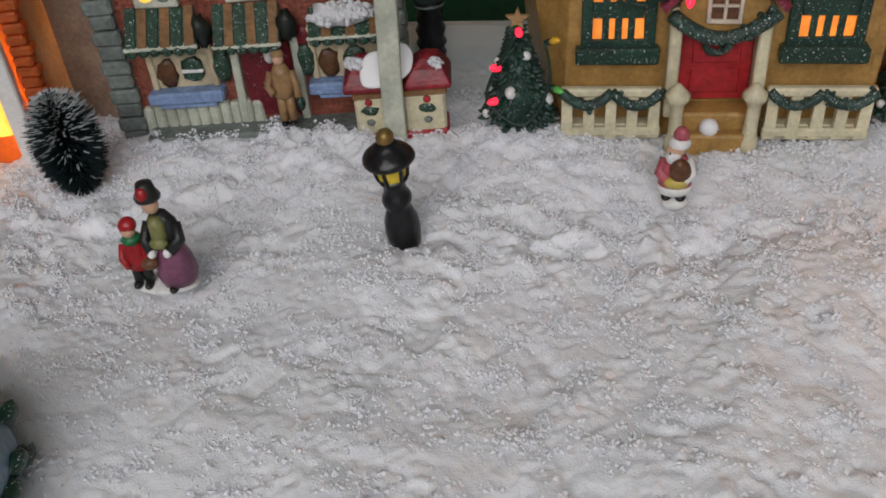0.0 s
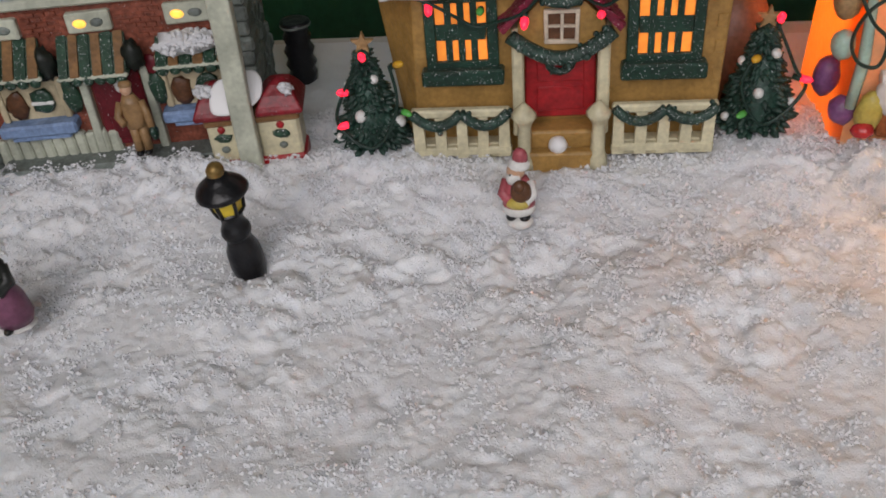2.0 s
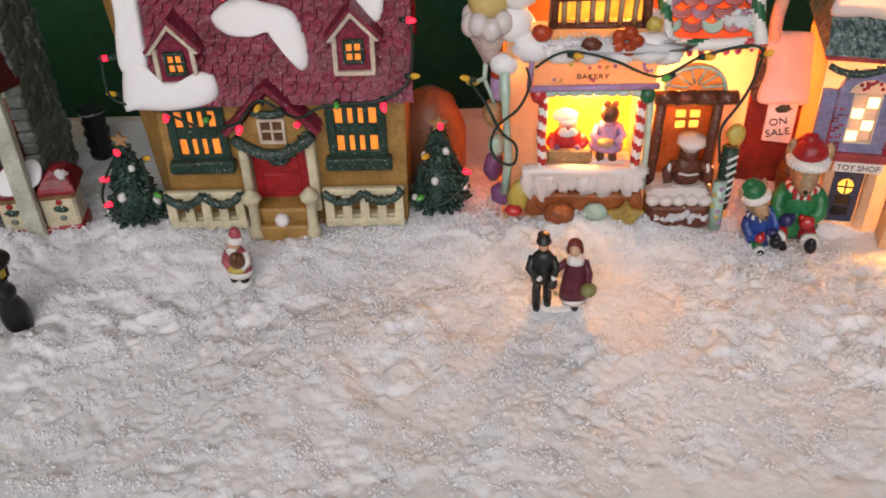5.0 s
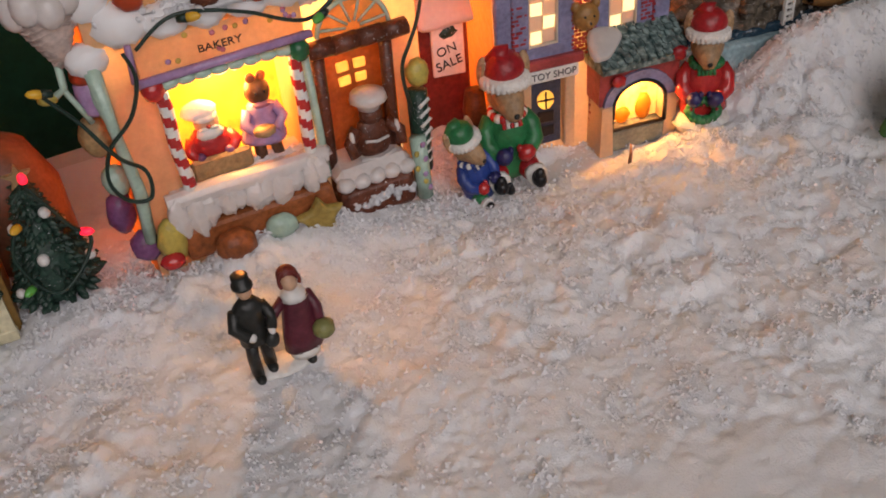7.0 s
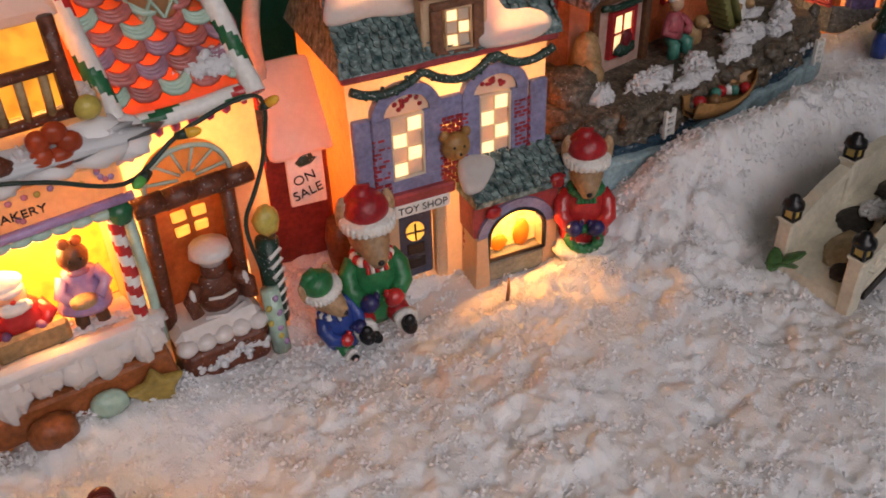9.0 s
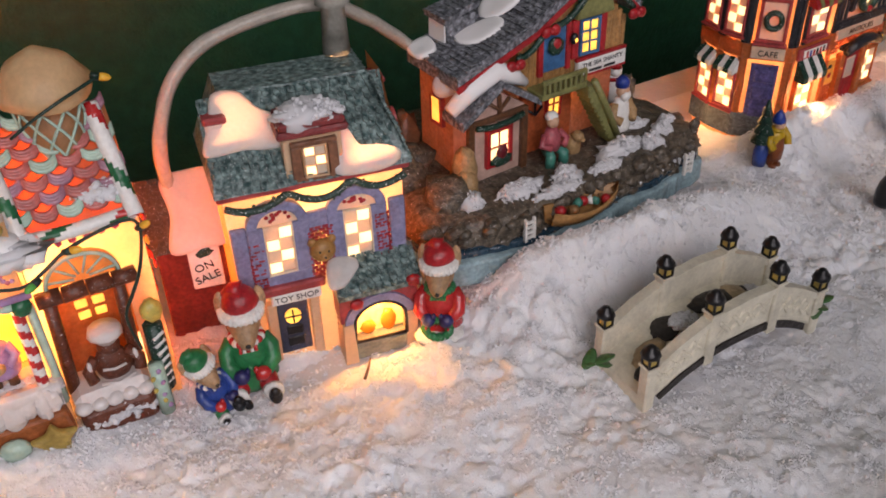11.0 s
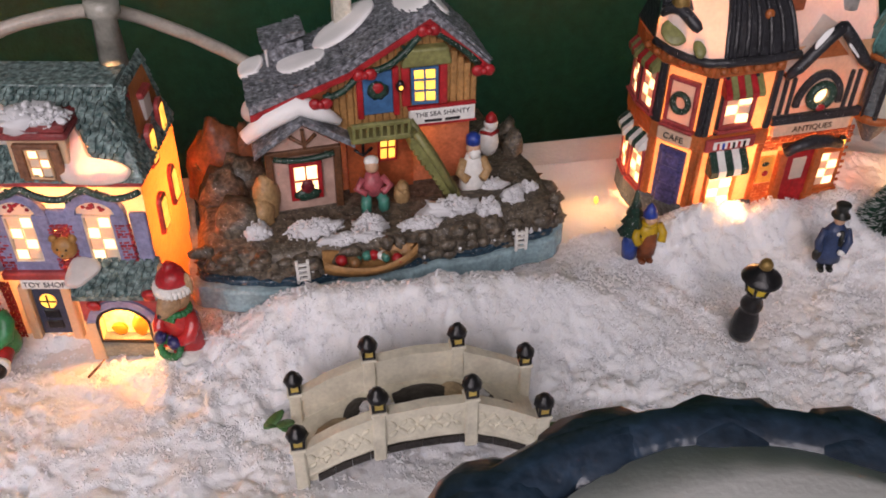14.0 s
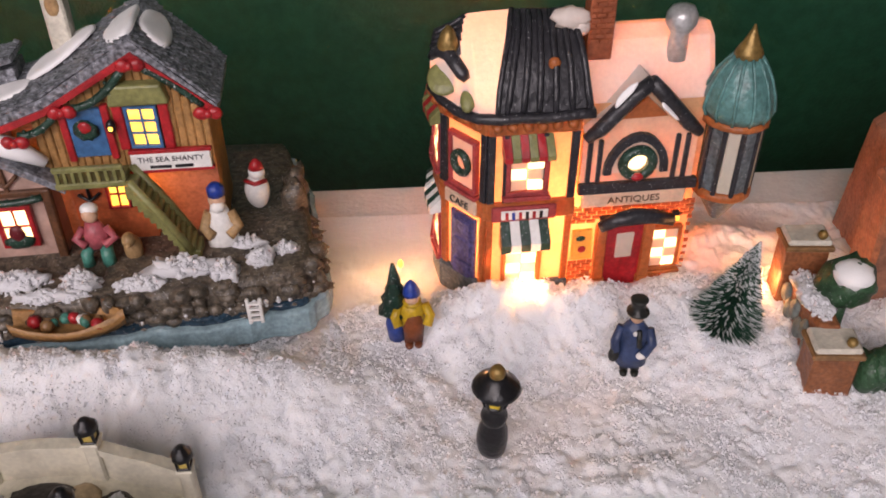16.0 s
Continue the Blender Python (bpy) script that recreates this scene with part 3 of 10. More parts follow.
def noel_house():
    th = thing("maroon_roofed_house", 2.0, 6.4, 0, 2, "yellow ceramic village house with maroon shingle roof, red door and garlands", "village house")
    # walls: a shell that widens to the back on one side
    sh = Shape()
    b0, t0 = [(-7.7, 0), (7.9, 0), (8.1, 8), (-9.4, 8)], [(-7.2, -0.1), (8.2, -0.1), (8.3, 8.2), (-10.6, 8.2)]
    vs = [(x, y, -1.5) for x, y in b0] + [(x, y, 9.6) for x, y in t0] + [(-10.9, 4.6, 17.2), (8.3, 4.6, 17.2)]
    sh.add(vs, [(0, 1, 5, 4), (1, 2, 6, 9, 5), (2, 3, 7, 6), (3, 0, 4, 8, 7), (4, 5, 9, 8), (6, 7, 8, 9), (3, 2, 1, 0)])
    part("wall", sh, OCHRE, th, bevel=0.12)
    # faint block courses on the front
    blocks = Shape()
    blocks.bricks(-7.2, -2.8, 3.8, 9.2, -0.08, 1.5, 0.72, 0.035, 0, [(-7.2, -2.6, 4.2, 9.3)], 4)
    blocks.bricks(3.0, 8.0, 3.8, 9.2, -0.08, 1.5, 0.72, 0.035, 0, [(2.8, 7.4, 4.2, 9.3)], 5)
    part("stone_courses", blocks, OCHRE, th)
    # roof
    P0, W = Vector((-8.4, -0.9, 9.2)), Vector((0, 3.3, 8.2))
    tall = W.length
    roof = Shape()
    roof.prism([(-0.95, 9.1), (2.4, 17.5), (3.2, 18.3), (4.2, 18.3), (9.4, 9.4), (9.2, 9.0), (3.7, 17.4), (-0.6, 9.0)], -8.4, 8.7, 0, "x")
    rf = part("roof", roof, MAROON, th, "maroon roof of rounded shingles")
    pieces("shingle", Shape().shingles(P0, (1, 0, 0), W, 17.1, tall, 0.76, 0.6, 0.26, 0, None, 0.18, 11), MAROON, rf)
    # the white pads of snow on the roof
    N = Vector((1, 0, 0)).cross(W.normalized())

    def pad(out, h=0.42):
        o = P0 + N * 0.12
        return part("roof_snow", Shape().pillow(out, o, (1, 0, 0), W, h), PAD, rf, "thick white painted snow patch")

    pad([(-0.25, 0.0), (0.5, -0.15), (2.6, -0.2), (4.6, 0.05), (5.4, 0.7), (5.2, 1.8), (4.2, 2.0), (3.2, 1.5), (1.9, 1.6), (1.2, 2.6), (0.0, 2.6)], 0.5)
    pad([(-0.25, 2.2), (1.3, 2.0), (1.35, 4.0), (1.2, 6.0), (1.25, 8.4), (-0.2, 8.6), (-0.3, 5.0)], 0.5)
    pad([(5.4, 5.2), (6.2, 4.2), (7.6, 3.9), (8.6, 4.2), (9.5, 3.6), (10.3, 2.1), (10.9, 2.3), (10.8, 4.0), (10.2, 5.4), (8.6, 5.9), (6.8, 6.2)], 0.45)
    pad([(12.9, 8.2), (13.2, 6.6), (14.0, 5.2), (14.9, 4.6), (15.5, 5.0), (15.6, 6.6), (15.0, 8.4), (14.0, 8.8)], 0.4)
    # dormers
    for c, z0 in ((-5.2, 10.6), (5.35, 11.1)):
        d = Shape()
        d.prism([(c - 1.15, z0), (c + 1.15, z0), (c + 1.15, z0 + 2.2), (c, z0 + 3.5), (c - 1.15, z0 + 2.2)], -0.55, 2.6)
        dm = part("dormer", d, MAROON, th)
        r = Shape()
        r.prism([(c - 1.6, z0 + 1.9), (c, z0 + 3.7), (c, z0 + 4.05), (c - 1.75, z0 + 2.05)], -0.8, 2.4)
        r.prism([(c + 1.6, z0 + 1.9), (c, z0 + 3.7), (c, z0 + 4.05), (c + 1.75, z0 + 2.05)], -0.8, 2.4)
        part("dormer_roof", r, MAROON, dm, bevel=0.06)
        t = Shape()
        for s in (-1, 1):
            t.box(c + s * 1.1 - 0.14, c + s * 1.1 + 0.14, -0.75, -0.5, z0 - 0.1, z0 + 2.2, 0.04)
            t.prism([(c + s * 1.55, z0 + 1.95), (c + s * 1.3, z0 + 1.95), (c, z0 + 3.4), (c, z0 + 3.72)], -0.9, -0.62)
        t.box(c - 1.2, c + 1.2, -0.8, -0.5, z0 - 0.28, z0, 0.05)
        part("trim", t, TRIM, dm, "cream painted trim")
        grid_window(dm, c - 0.62, c + 0.62, z0 + 0.55, z0 + 2.0, -0.62, 2, 2, DARKGREEN, LITORANGE, 0.2, 0.14)
    # porch gable with its own roof
    g = Shape()
    g.prism([(-2.1, 6.2), (2.1, 6.2), (2.1, 7.7), (0, 9.9), (-2.1, 7.7)], -1.2, 0.3)
    gb = part("porch_gable", g, OCHRE, th, bevel=0.08)
    r = Shape()
    tiles = Shape()
    for s in (-1, 1):
        r.prism([(s * 2.75, 7.3), (0, 10.3), (0, 10.75), (s * 2.95, 7.55)], -1.6, 1.6)
        U = Vector((0, 1, 0)) if s > 0 else Vector((0, -1, 0))
        o = Vector((2.95 * s, -1.6 if s > 0 else 1.6, 7.5))
        tiles.shingles(o, U, (-s * 2.95, 0, 3.25), 3.2, 4.3, 0.6, 0.5, 0.12, 0, None, 0.2, 21 + s)
    part("porch_roof", r, MAROON, gb, bevel=0.04)
    pieces("porch_shingle", tiles, MAROON, gb)
    rw = Shape()
    for a in ((-0.85, 0.85, 6.7, 6.9), (-0.85, 0.85, 8.2, 8.4), (-0.85, -0.65, 6.9, 8.2), (0.65, 0.85, 6.9, 8.2), (-0.08, 0.08, 6.9, 8.2), (-0.65, 0.65, 7.5, 7.62)):
        rw.box(a[0], a[1], -1.42, -1.15, a[2], a[3], 0.03)
    rwin = part("small_window", rw, TRIM, gb)
    part("pane", Shape().box(-0.7, 0.7, -1.26, -1.19, 6.85, 8.25, 0.02), BROWN, rwin)
    # wreath under the peak and swag over the door
    ring = [(0.62 * math.cos(a) * 1.5, -1.65, 9.25 + 0.42 * math.sin(a)) for a in np.linspace(math.pi * 1.05, math.pi * 1.95, 7)]
    garland(gb, ring, 0.36, "wreath", seed=8)
    garland(gb, sag((-2.45, -1.55, 7.2), (2.45, -1.55, 7.35), 1.25, 9), 0.5, "swag", seed=9)
    # door, jambs and steps
    d = Shape().box(-1.75, 1.75, -0.35, 0.1, 2.1, 6.4, 0.08)
    dr = part("door", d, REDPAINT, th, "red panelled door")
    pn = Shape()
    for a in ((-1.2, 1.2, 2.5, 3.9), (-1.2, 1.2, 4.2, 5.5)):
        pn.box(a[0], a[1], -0.45, -0.3, a[2], a[3], 0.08)
    part("panel", pn, REDPAINT, dr)
    ring = [(0.62 * math.cos(a), -0.6, 5.4 + 0.62 * math.sin(a)) for a in np.linspace(0, 2 * math.pi, 13)]
    garland(dr, ring, 0.26, "wreath", seed=10)
    for s in (-1, 1):
        p = Shape()
        p.box(s * 2.1 - 0.3, s * 2.1 + 0.3, -1.1, 0, 1.4, 7.4, 0.1)
        part("porch_post", p, CREAM, th)
        q = Shape()
        q.lathe([(0.55, 0), (0.5, 0.5), (0.36, 0.9), (0.33, 2.4), (0.45, 2.7), (0.62, 2.9), (0.62, 3.15), (0.1, 3.7)], 8, (s * 1.85, -1.9, 0.1))
        part("newel_post", q, CREAM, th)
    st = Shape()
    st.box(-1.9, 1.9, -1.5, 0, -0.5, 1.9, 0.12)
    st.box(-1.75, 1.75, -2.2, -1.5, -0.5, 1.0, 0.12)
    part("porch_steps", st, OCHRE, th, bevel=0.05)
    part("snowball", Shape().blob((-0.1, -1.75, 1.25), 0.5, 0, 8, 10, 0.05).box(-0.8, 0.6, -2.0, -1.4, 0.7, 0.95, 0.1), PAD, th, "small white snowball on the step")
    # big windows
    for x0, x1 in ((-6.7, -3.1), (3.2, 6.9)):
        win = grid_window(th, x0, x1, 4.9, 9.1, -0.18, 4, 2, DARKGREEN, LITORANGE, 0.55, 0.34, 0.25, hbar=0.85)
        bx = Shape()
        bx.box(x0 - 0.25, x1 + 0.25, -0.95, -0.15, 4.3, 5.15, 0.1)
        part("window_box", bx, DARKGREEN, win)
    # fences with garlands
    for x0, x1 in ((-7.7, -2.5), (2.6, 7.8)):
        f = Shape()
        n = 5
        f.box(x0, x1, -1.35, -0.85, 2.7, 3.2, 0.1)
        fe = part("fence", f, CREAM, th, "cream picket fence", bevel=0.03)
        f = Shape().box(x0, x1, -1.3, -0.9, 0.4, 0.9, 0.08).box(x0 + 0.1, x1 - 0.1, -0.9, 0.0, 0.0, 0.9, 0.1)
        pieces("bottom_rail", f, CREAM, fe)
        f = Shape()
        for i in range(n):
            c = x0 + 0.35 + (x1 - x0 - 0.7) * i / (n - 1)
            f.prism([(c - 0.3, 0.3), (c + 0.3, 0.3), (c + 0.26, 2.9), (c - 0.26, 2.9)], -1.28, -0.9)
        pieces("picket", f, CREAM, fe)
        m = (x0 + x1) / 2
        for a, b in ((x0 + 0.1, m), (m, x1 - 0.1)):
            garland(fe, sag((a, -1.5, 3.1), (b, -1.5, 3.1), 0.75, 6), 0.36, "garland", seed=int(a * 10))
    # raised letters on the roof
    for i, ch in enumerate("NOEL"):
        s = (i - 1.5) / 1.5
        at = P0 + Vector((8.1 + 2.55 * s, 0, 0)) + W * (0.835 - 0.05 * s * s) + N * 0.35
        letters("letter", ch, 2.0, WHITE, rf, at, 68, -9 * s * -1, 0, 0.18)
    return th


noel_house()

# ---- brick shop with the fuel stand ----
BRICKRED = paint("red_brick_paint", (0.26, 0.075, 0.045), 0.5, 0.4, 0.35, 0.4, dust=0.06)
SAGE = paint("sage_cream_paint", (0.56, 0.58, 0.47), 0.42, 0.12, 0.3)
STONE = paint("grey_green_stone_paint", (0.20, 0.23, 0.21), 0.5, 0.25, 0.4, 0.5)
SKYBLUE = paint("pale_blue_paint", (0.22, 0.32, 0.52), 0.45, 0.22, 0.2, 0.5)
AWNGREEN = paint("awning_green_paint", (0.025, 0.065, 0.04), 0.35, 0.35, 0.3, dust=0.3)
OAK = paint("tan_paint", (0.24, 0.125, 0.05), 0.4, 0.25)
ARCHLIT = lit("lit_arched_pane", (1.0, 0.62, 0.24), 1.5, 0.45, 260)
DARKRED = paint("dark_red_paint", (0.16, 0.012, 0.02), 0.4, 0.3, dust=0.08)


def awning(th, x0, x1, z0, z1, y, out=1.5, stripes=6, snow=False):
    sh = Shape()
    sh.prism([(y, z1), (y - out, z0 + 0.35), (y - out, z0 + 0.1), (y, z0 + 0.1)], x0, x1, 0, "x")
    w = (x1 - x0) / stripes
    st = Shape()
    for i in range(stripes):
        a = x0 + w * i
        st.prism([(y - 0.02, z1 + 0.1), (y - out - 0.08, z0 + 0.42), (y - out - 0.08, z0 + 0.25), (y - 0.02, z1 - 0.1)], a + 0.06, a + w - 0.06, 1 if i % 2 else 0, "x")
        st.blob((a + w / 2, y - out - 0.02, z0 + 0.1), (w * 0.5, 0.16, 0.28), 0, 5, 8)
    sh.box(x0 - 0.1, x1 + 0.1, y - out - 0.12, y - out + 0.1, z0 + 0.2, z0 + 0.42, 0.06, 2)
    aw = part("awning", sh, [AWNGREEN, OAK, SAGE], th, "green striped awning with a scalloped edge")
    pieces("awning_stripe", st, [AWNGREEN, OAK, SAGE], aw)
    if snow:
        part("awning_snow", clump_heap((x0 + x1) / 2, y - out * 0.55, (z0 + z1) / 2 + 0.5, (x1 - x0) * 0.5, 1.0, 0.75, 70, 31), FLUFF, aw, "loose snow piled on the awning")
    return aw


def clump_heap(cx, cy, cz, rx, ry, rz, n, seed):
    """A loose pile of snow: an uneven core under crumbs of mixed size."""
    rnd = random.Random(seed)
    sh = Shape()
    for _ in range(5):
        a, q = rnd.uniform(0, 6.28), rnd.uniform(0.1, 0.5)
        k = rnd.uniform(0.5, 0.7)
        sh.blob((cx + rx * q * math.cos(a), cy + ry * q * math.sin(a), cz + rz * 0.1), (rx * k, ry * k, rz * rnd.uniform(0.35, 0.7)), 0, 9, 14, 0.9, 3.0)
    for _ in range(min(340, n * 3)):
        a, q = rnd.uniform(0, 6.28), math.sqrt(rnd.random()) * rnd.uniform(0.75, 1.08)
        x, y = math.cos(a) * q, math.sin(a) * q
        z = max(0.0, 1 - q * q) * rnd.uniform(0.2, 1)
        s = 0.05 + 0.16 * rnd.random() ** 2.0
        sh.blob((cx + x * rx, cy + y * ry, cz + z * rz), (s * rnd.uniform(0.7, 1.3), s, s * rnd.uniform(0.7, 1.2)), 0, 4, 6, 0.9, 3.5)
    return sh


def gas_house():
    th = thing("brick_fuel_station_house", -20, 6.5, 0, 10, "brick ceramic shop with blue upper front and a fuel stand", "village house")
    part("wall", Shape().box(-9.3, 5.0, 0, 8, -1.5, 9.3, 0.1), BRICKRED, th)
    holes = [(-8.6, -4.4, 2.0, 7.4), (-3.5, 0.2, 0, 7.4), (0.6, 5, 2, 6.6), (-8.0, -5.6, 7.4, 8.7), (-3.2, -0.9, 7.4, 8.7), (1.8, 4.2, 7.3, 8.7)]
    pieces("brick", Shape().bricks(-9.1, 5.0, 2.0, 9.2, 0.0, 0.55, 0.27, 0.07, 0, holes, 3), BRICKRED, th)
    fs = Shape()
    for i in range(11):
        fs.box(-9.1 + i * 0.62, -8.52 + i * 0.62, -0.45, 0.1, 0.2, 1.75 + 0.1 * (i % 2), 0.12)
    pieces("footing_stone", fs, SAGE, th)
    q = Shape()
    rnd = random.Random(3)
    for i in range(17):
        j = 0.12 * (i % 2)
        q.box(-10.5 - j, -9.15 + j, -0.5 - j, 0.9, -0.4 + i * 0.86, 0.42 + i * 0.86, 0.13)
    pieces("corner_quoin", q, STONE, th, "grey green stone corner")
    # side wall of rough stone
    q = Shape()
    for r in range(17):
        y = 0.2
        while y < 8:
            w = rnd.uniform(0.9, 1.6)
            q.box(5.0, 5.55 + rnd.uniform(0, 0.25), y, min(y + w - 0.06, 8.1), -0.5 + r * 0.86, 0.3 + r * 0.86, 0.12)
            y += w
    pieces("side_stone", q, STONE, th, "grey green stone side wall")
    # upper blue front with stepped parapet
    part("upper_front", Shape().prism([(-9.3, 9.3), (4.9, 9.3), (4.9, 12.0), (2.6, 12.0), (2.6, 13.2), (0.9, 13.2), (0.9, 14.3), (-5.2, 14.3), (-5.2, 13.2), (-6.9, 13.2), (-6.9, 12.0), (-9.3, 12.0)], -0.1, 1.2), SKYBLUE, th, "pale blue rendered panel")
    c = Shape()
    c.box(-9.6, 5.2, -0.5, 0.1, 9.0, 9.55, 0.12)
    steps = [(2.4, 5.1, 11.9), (0.8, 2.7, 13.1), (-5.3, 0.95, 14.2), (-7.1, -5.1, 13.1), (-9.6, -6.8, 11.9)]
    for a, b, z in steps:
        c.box(a, b, -0.55, 1.4, z, z + 0.8, 0.14)
        c.box(a, b, -0.35, -0.1, z - 0.3, z, 0.06)
    for x, z0, z1 in ((2.5, 12, 13.2), (0.85, 13, 14.3), (-5.2, 13, 14.3), (-6.95, 12, 13.2)):
        c.box(x - 0.16, x + 0.16, -0.4, 0.0, z0, z1, 0.05)
    c.box(-9.6, 5.3, 0.9, 8.2, 12.6, 15.6, 0.3)
    part("cornice", c, SAGE, th, "sage cream stepped cornice", bevel=0.06)
    for i, (x, z, s) in enumerate(((3.2, 13.0, 1.3), (4.4, 14.6, 1.0), (0.5, 15.2, 1.5), (-3.5, 15.2, 1.7), (2.2, 14.2, 1.2))):
        part("cornice_snow", clump_heap(x, 0.3, z, s, 0.8, 0.6, 45, 50 + i), FLUFF, th, "loose snow caught on the cornice")
    # sign
    s = Shape()
    a, b, d = Vector((-3.7, -0.25, 13.4)), Vector((-0.2, -0.25, 13.4)), Vector((-1.9, -0.25, 9.9))
    for p, q2 in ((a, b), (b, d), (d, a)):
        s.tube([p, q2], 0.2, 4)
    sg = part("triangle_sign", s, DARKRED, th, "dark red triangle sign")
    bd = part("sign_board", Shape().box(-4.1, 0.1, -0.55, -0.15, 11.25, 12.0, 0.08), DARKRED, sg)
    letters("lettering", "GAS STATION", 0.56, WHITE, bd, (-2.0, -0.56, 11.62), 90, 0, 0, 0.03, 0.95)
    for x, h in ((-5.2, 1.9), (0.85, 2.0), (2.85, 1.6)):
        w = Shape()
        w.prism([(x + 0.5 * math.cos(t), 10.0 + h + 0.0 + 0.5 * math.sin(t) - 0.5) for t in np.linspace(0, math.pi, 9)] + [(x - 0.5, 10.0), (x + 0.5, 10.0)], -0.35, 0.0)
        wn_ = part("arched_window", w, SKYBLUE, th)
        part("pane", Shape().prism([(x + 0.34 * math.cos(t), 9.98 + h + 0.34 * math.sin(t) - 0.5) for t in np.linspace(0, math.pi, 9)] + [(x - 0.34, 10.15), (x + 0.34, 10.15)], -0.42, -0.3), ARCHLIT, wn_, "glowing pane")
    # transom lights
    for x in (-6.8, -2.05, 3.0):
        w = Shape().box(x - 1.15, x + 1.15, -0.35, 0.1, 7.5, 8.6, 0.08)
        tr = part("transom", w, SAGE, th)
        part("pane", Shape().blob((x - 0.45, -0.35, 8.05), (0.36, 0.1, 0.24), 0, 6, 10), LITYELLOW, tr)
        part("pane", Shape().blob((x + 0.45, -0.35, 8.05), (0.36, 0.1, 0.24), 0, 6, 10), STONE, tr)
    for x in (-4.6, -0.1):
        part("hanging_plant", Shape().blob((x, -0.9, 6.3), (0.5, 0.5, 0.85), 0, 9, 12, 0.5, 3), paint("dark_plant_paint", (0.012, 0.016, 0.012), 0.5, 0.4) if x < -1 else bpy.data.materials["dark_plant_paint"], th, "dark hanging plant")
    awning(th, -8.6, -4.9, 5.5, 7.4, -0.1)
    awning(th, -4.0, -0.5, 5.3, 7.3, -0.1)
    awning(th, 1.0, 4.8, 5.4, 6.8, -0.1, 1.4, 6, True)
    # shop windows
    CREAMBOARD = paint("cream_board_paint", (0.62, 0.52, 0.34), 0.45, 0.1)
    for x0, x1 in ((-7.9, -4.7), (1.0, 4.2)):
        w = Shape()
        w.box(x0 - 0.25, x0 + 0.1, -0.4, 0.05, 2.8, 5.9, 0.06)
        w.box(x1 - 0.1, x1 + 0.25, -0.4, 0.05, 2.8, 5.9, 0.06)
        w.box(x0, x1, -0.2, 0.05, 2.8, 5.8, 0.04)
        wn_ = part("shop_window", w, CREAMBOARD, th, "cream shop window")
        part("sill", Shape().box(x0 - 0.5, x1 + 0.5, -1.0, 0.05, 2.1, 2.8, 0.12).box(x0, x1, -0.8, 0.05, 1.8, 2.1, 0.06), SKYBLUE, wn_, "pale blue sill")
        part("wreath", Shape().blob((x1 - 1.0, -0.35, 3.9), (0.65, 0.18, 0.75), 0, 7, 10, 0.25, 2).box(x1 - 1.6, x1 - 0.4, -0.55, -0.3, 3.75, 3.95, 0.04, 1), [AWNGREEN, WHITE], wn_)
        part("parcel", Shape().blob((x0 + 0.75, -0.3, 3.75), (0.6, 0.18, 0.85), 0, 7, 10, 0.3, 2), BROWN, wn_)
        bars = Shape()
        for i, (a, b, z) in enumerate(((0.9, 2.5, 5.35), (0.6, 1.6, 4.95), (2.0, 2.8, 5.1))):
            bars.box(x0 + a, x0 + b, -0.26, -0.19, z - 0.1, z + 0.1, 0.02)
        part("writing", bars, BLACK, wn_)
    d = part("door", Shape().box(-3.0, -0.3, -0.25, 0.1, 0.8, 5.2, 0.06).box(-2.5, -0.8, -0.35, -0.2, 1.2, 2.6, 0.06), DARKRED, th, "dark red door")
    part("bells", Shape().blob((-1.5, -0.45, 4.5), (0.25, 0.12, 0.5), 0, 6, 8, 0.4, 3), WHITE, d)
    for x in (-3.35, 0.05):
        part("door_jamb", Shape().box(x - 0.22, x + 0.22, -0.5, 0.05, 0.5, 5.4, 0.06), SAGE, th)
    for x in (-4.1, 0.55):
        part("shrub", Shape().blob((x, -0.35, 4.0), (0.5, 0.25, 0.95), 0, 8, 10, 0.35, 2.5).blob((x, -0.3, 5.4), (0.5, 0.2, 0.6), 1, 7, 9, 0.3, 2), [AWNGREEN, DARKRED], th)
    part("pavement_slab", Shape().box(-8.8, 4.5, -1.8, 0, -0.6, 0.55, 0.1), STONE, th)
    # pump cabinet with snowy red roofs
    sx, sy = 4.35, -1.2
    for x0, x1, peak in ((3.05, 4.95, 3.8), (5.65, 7.95, 7.3)):
        cb = part("pump_cabinet", Shape().box(x0, x1, sy - 1.5, sy + 0.6, 0.4, 3.1, 0.15), CREAM, th, "cream pump cabinet with a red plinth")
        part("plinth", Shape().box(x0 - 0.12, x1 + 0.12, sy - 1.65, sy + 0.7, -0.4, 0.55, 0.15), REDPAINT, cb)
        part("ledge", Shape().box(x0 - 0.08, x1 + 0.08, sy - 1.66, sy + 0.7, 2.65, 3.1, 0.1), OAK, cb)
        c0 = (x0 + x1) / 2 + (-0.15 if peak < 5 else 0.15)
        part("sprig", Shape().blob((c0, sy - 1.55, 1.9), (0.5, 0.1, 0.26), 0, 6, 10, 0.5, 4), AWNGREEN, cb)
        part("red_button", Shape().blob((c0, sy - 1.55, 2.42), (0.22, 0.12, 0.22), 0, 6, 8), REDPAINT, cb)
        part("grey_button", Shape().blob((c0, sy - 1.55, 1.2), (0.24, 0.12, 0.2), 0, 6, 8), STONE, cb)
        lo, hi = (x0 - 0.5, x1 - 0.15) if peak < 5 else (x0 + 0.15, x1 + 0.35)
        r = Shape()
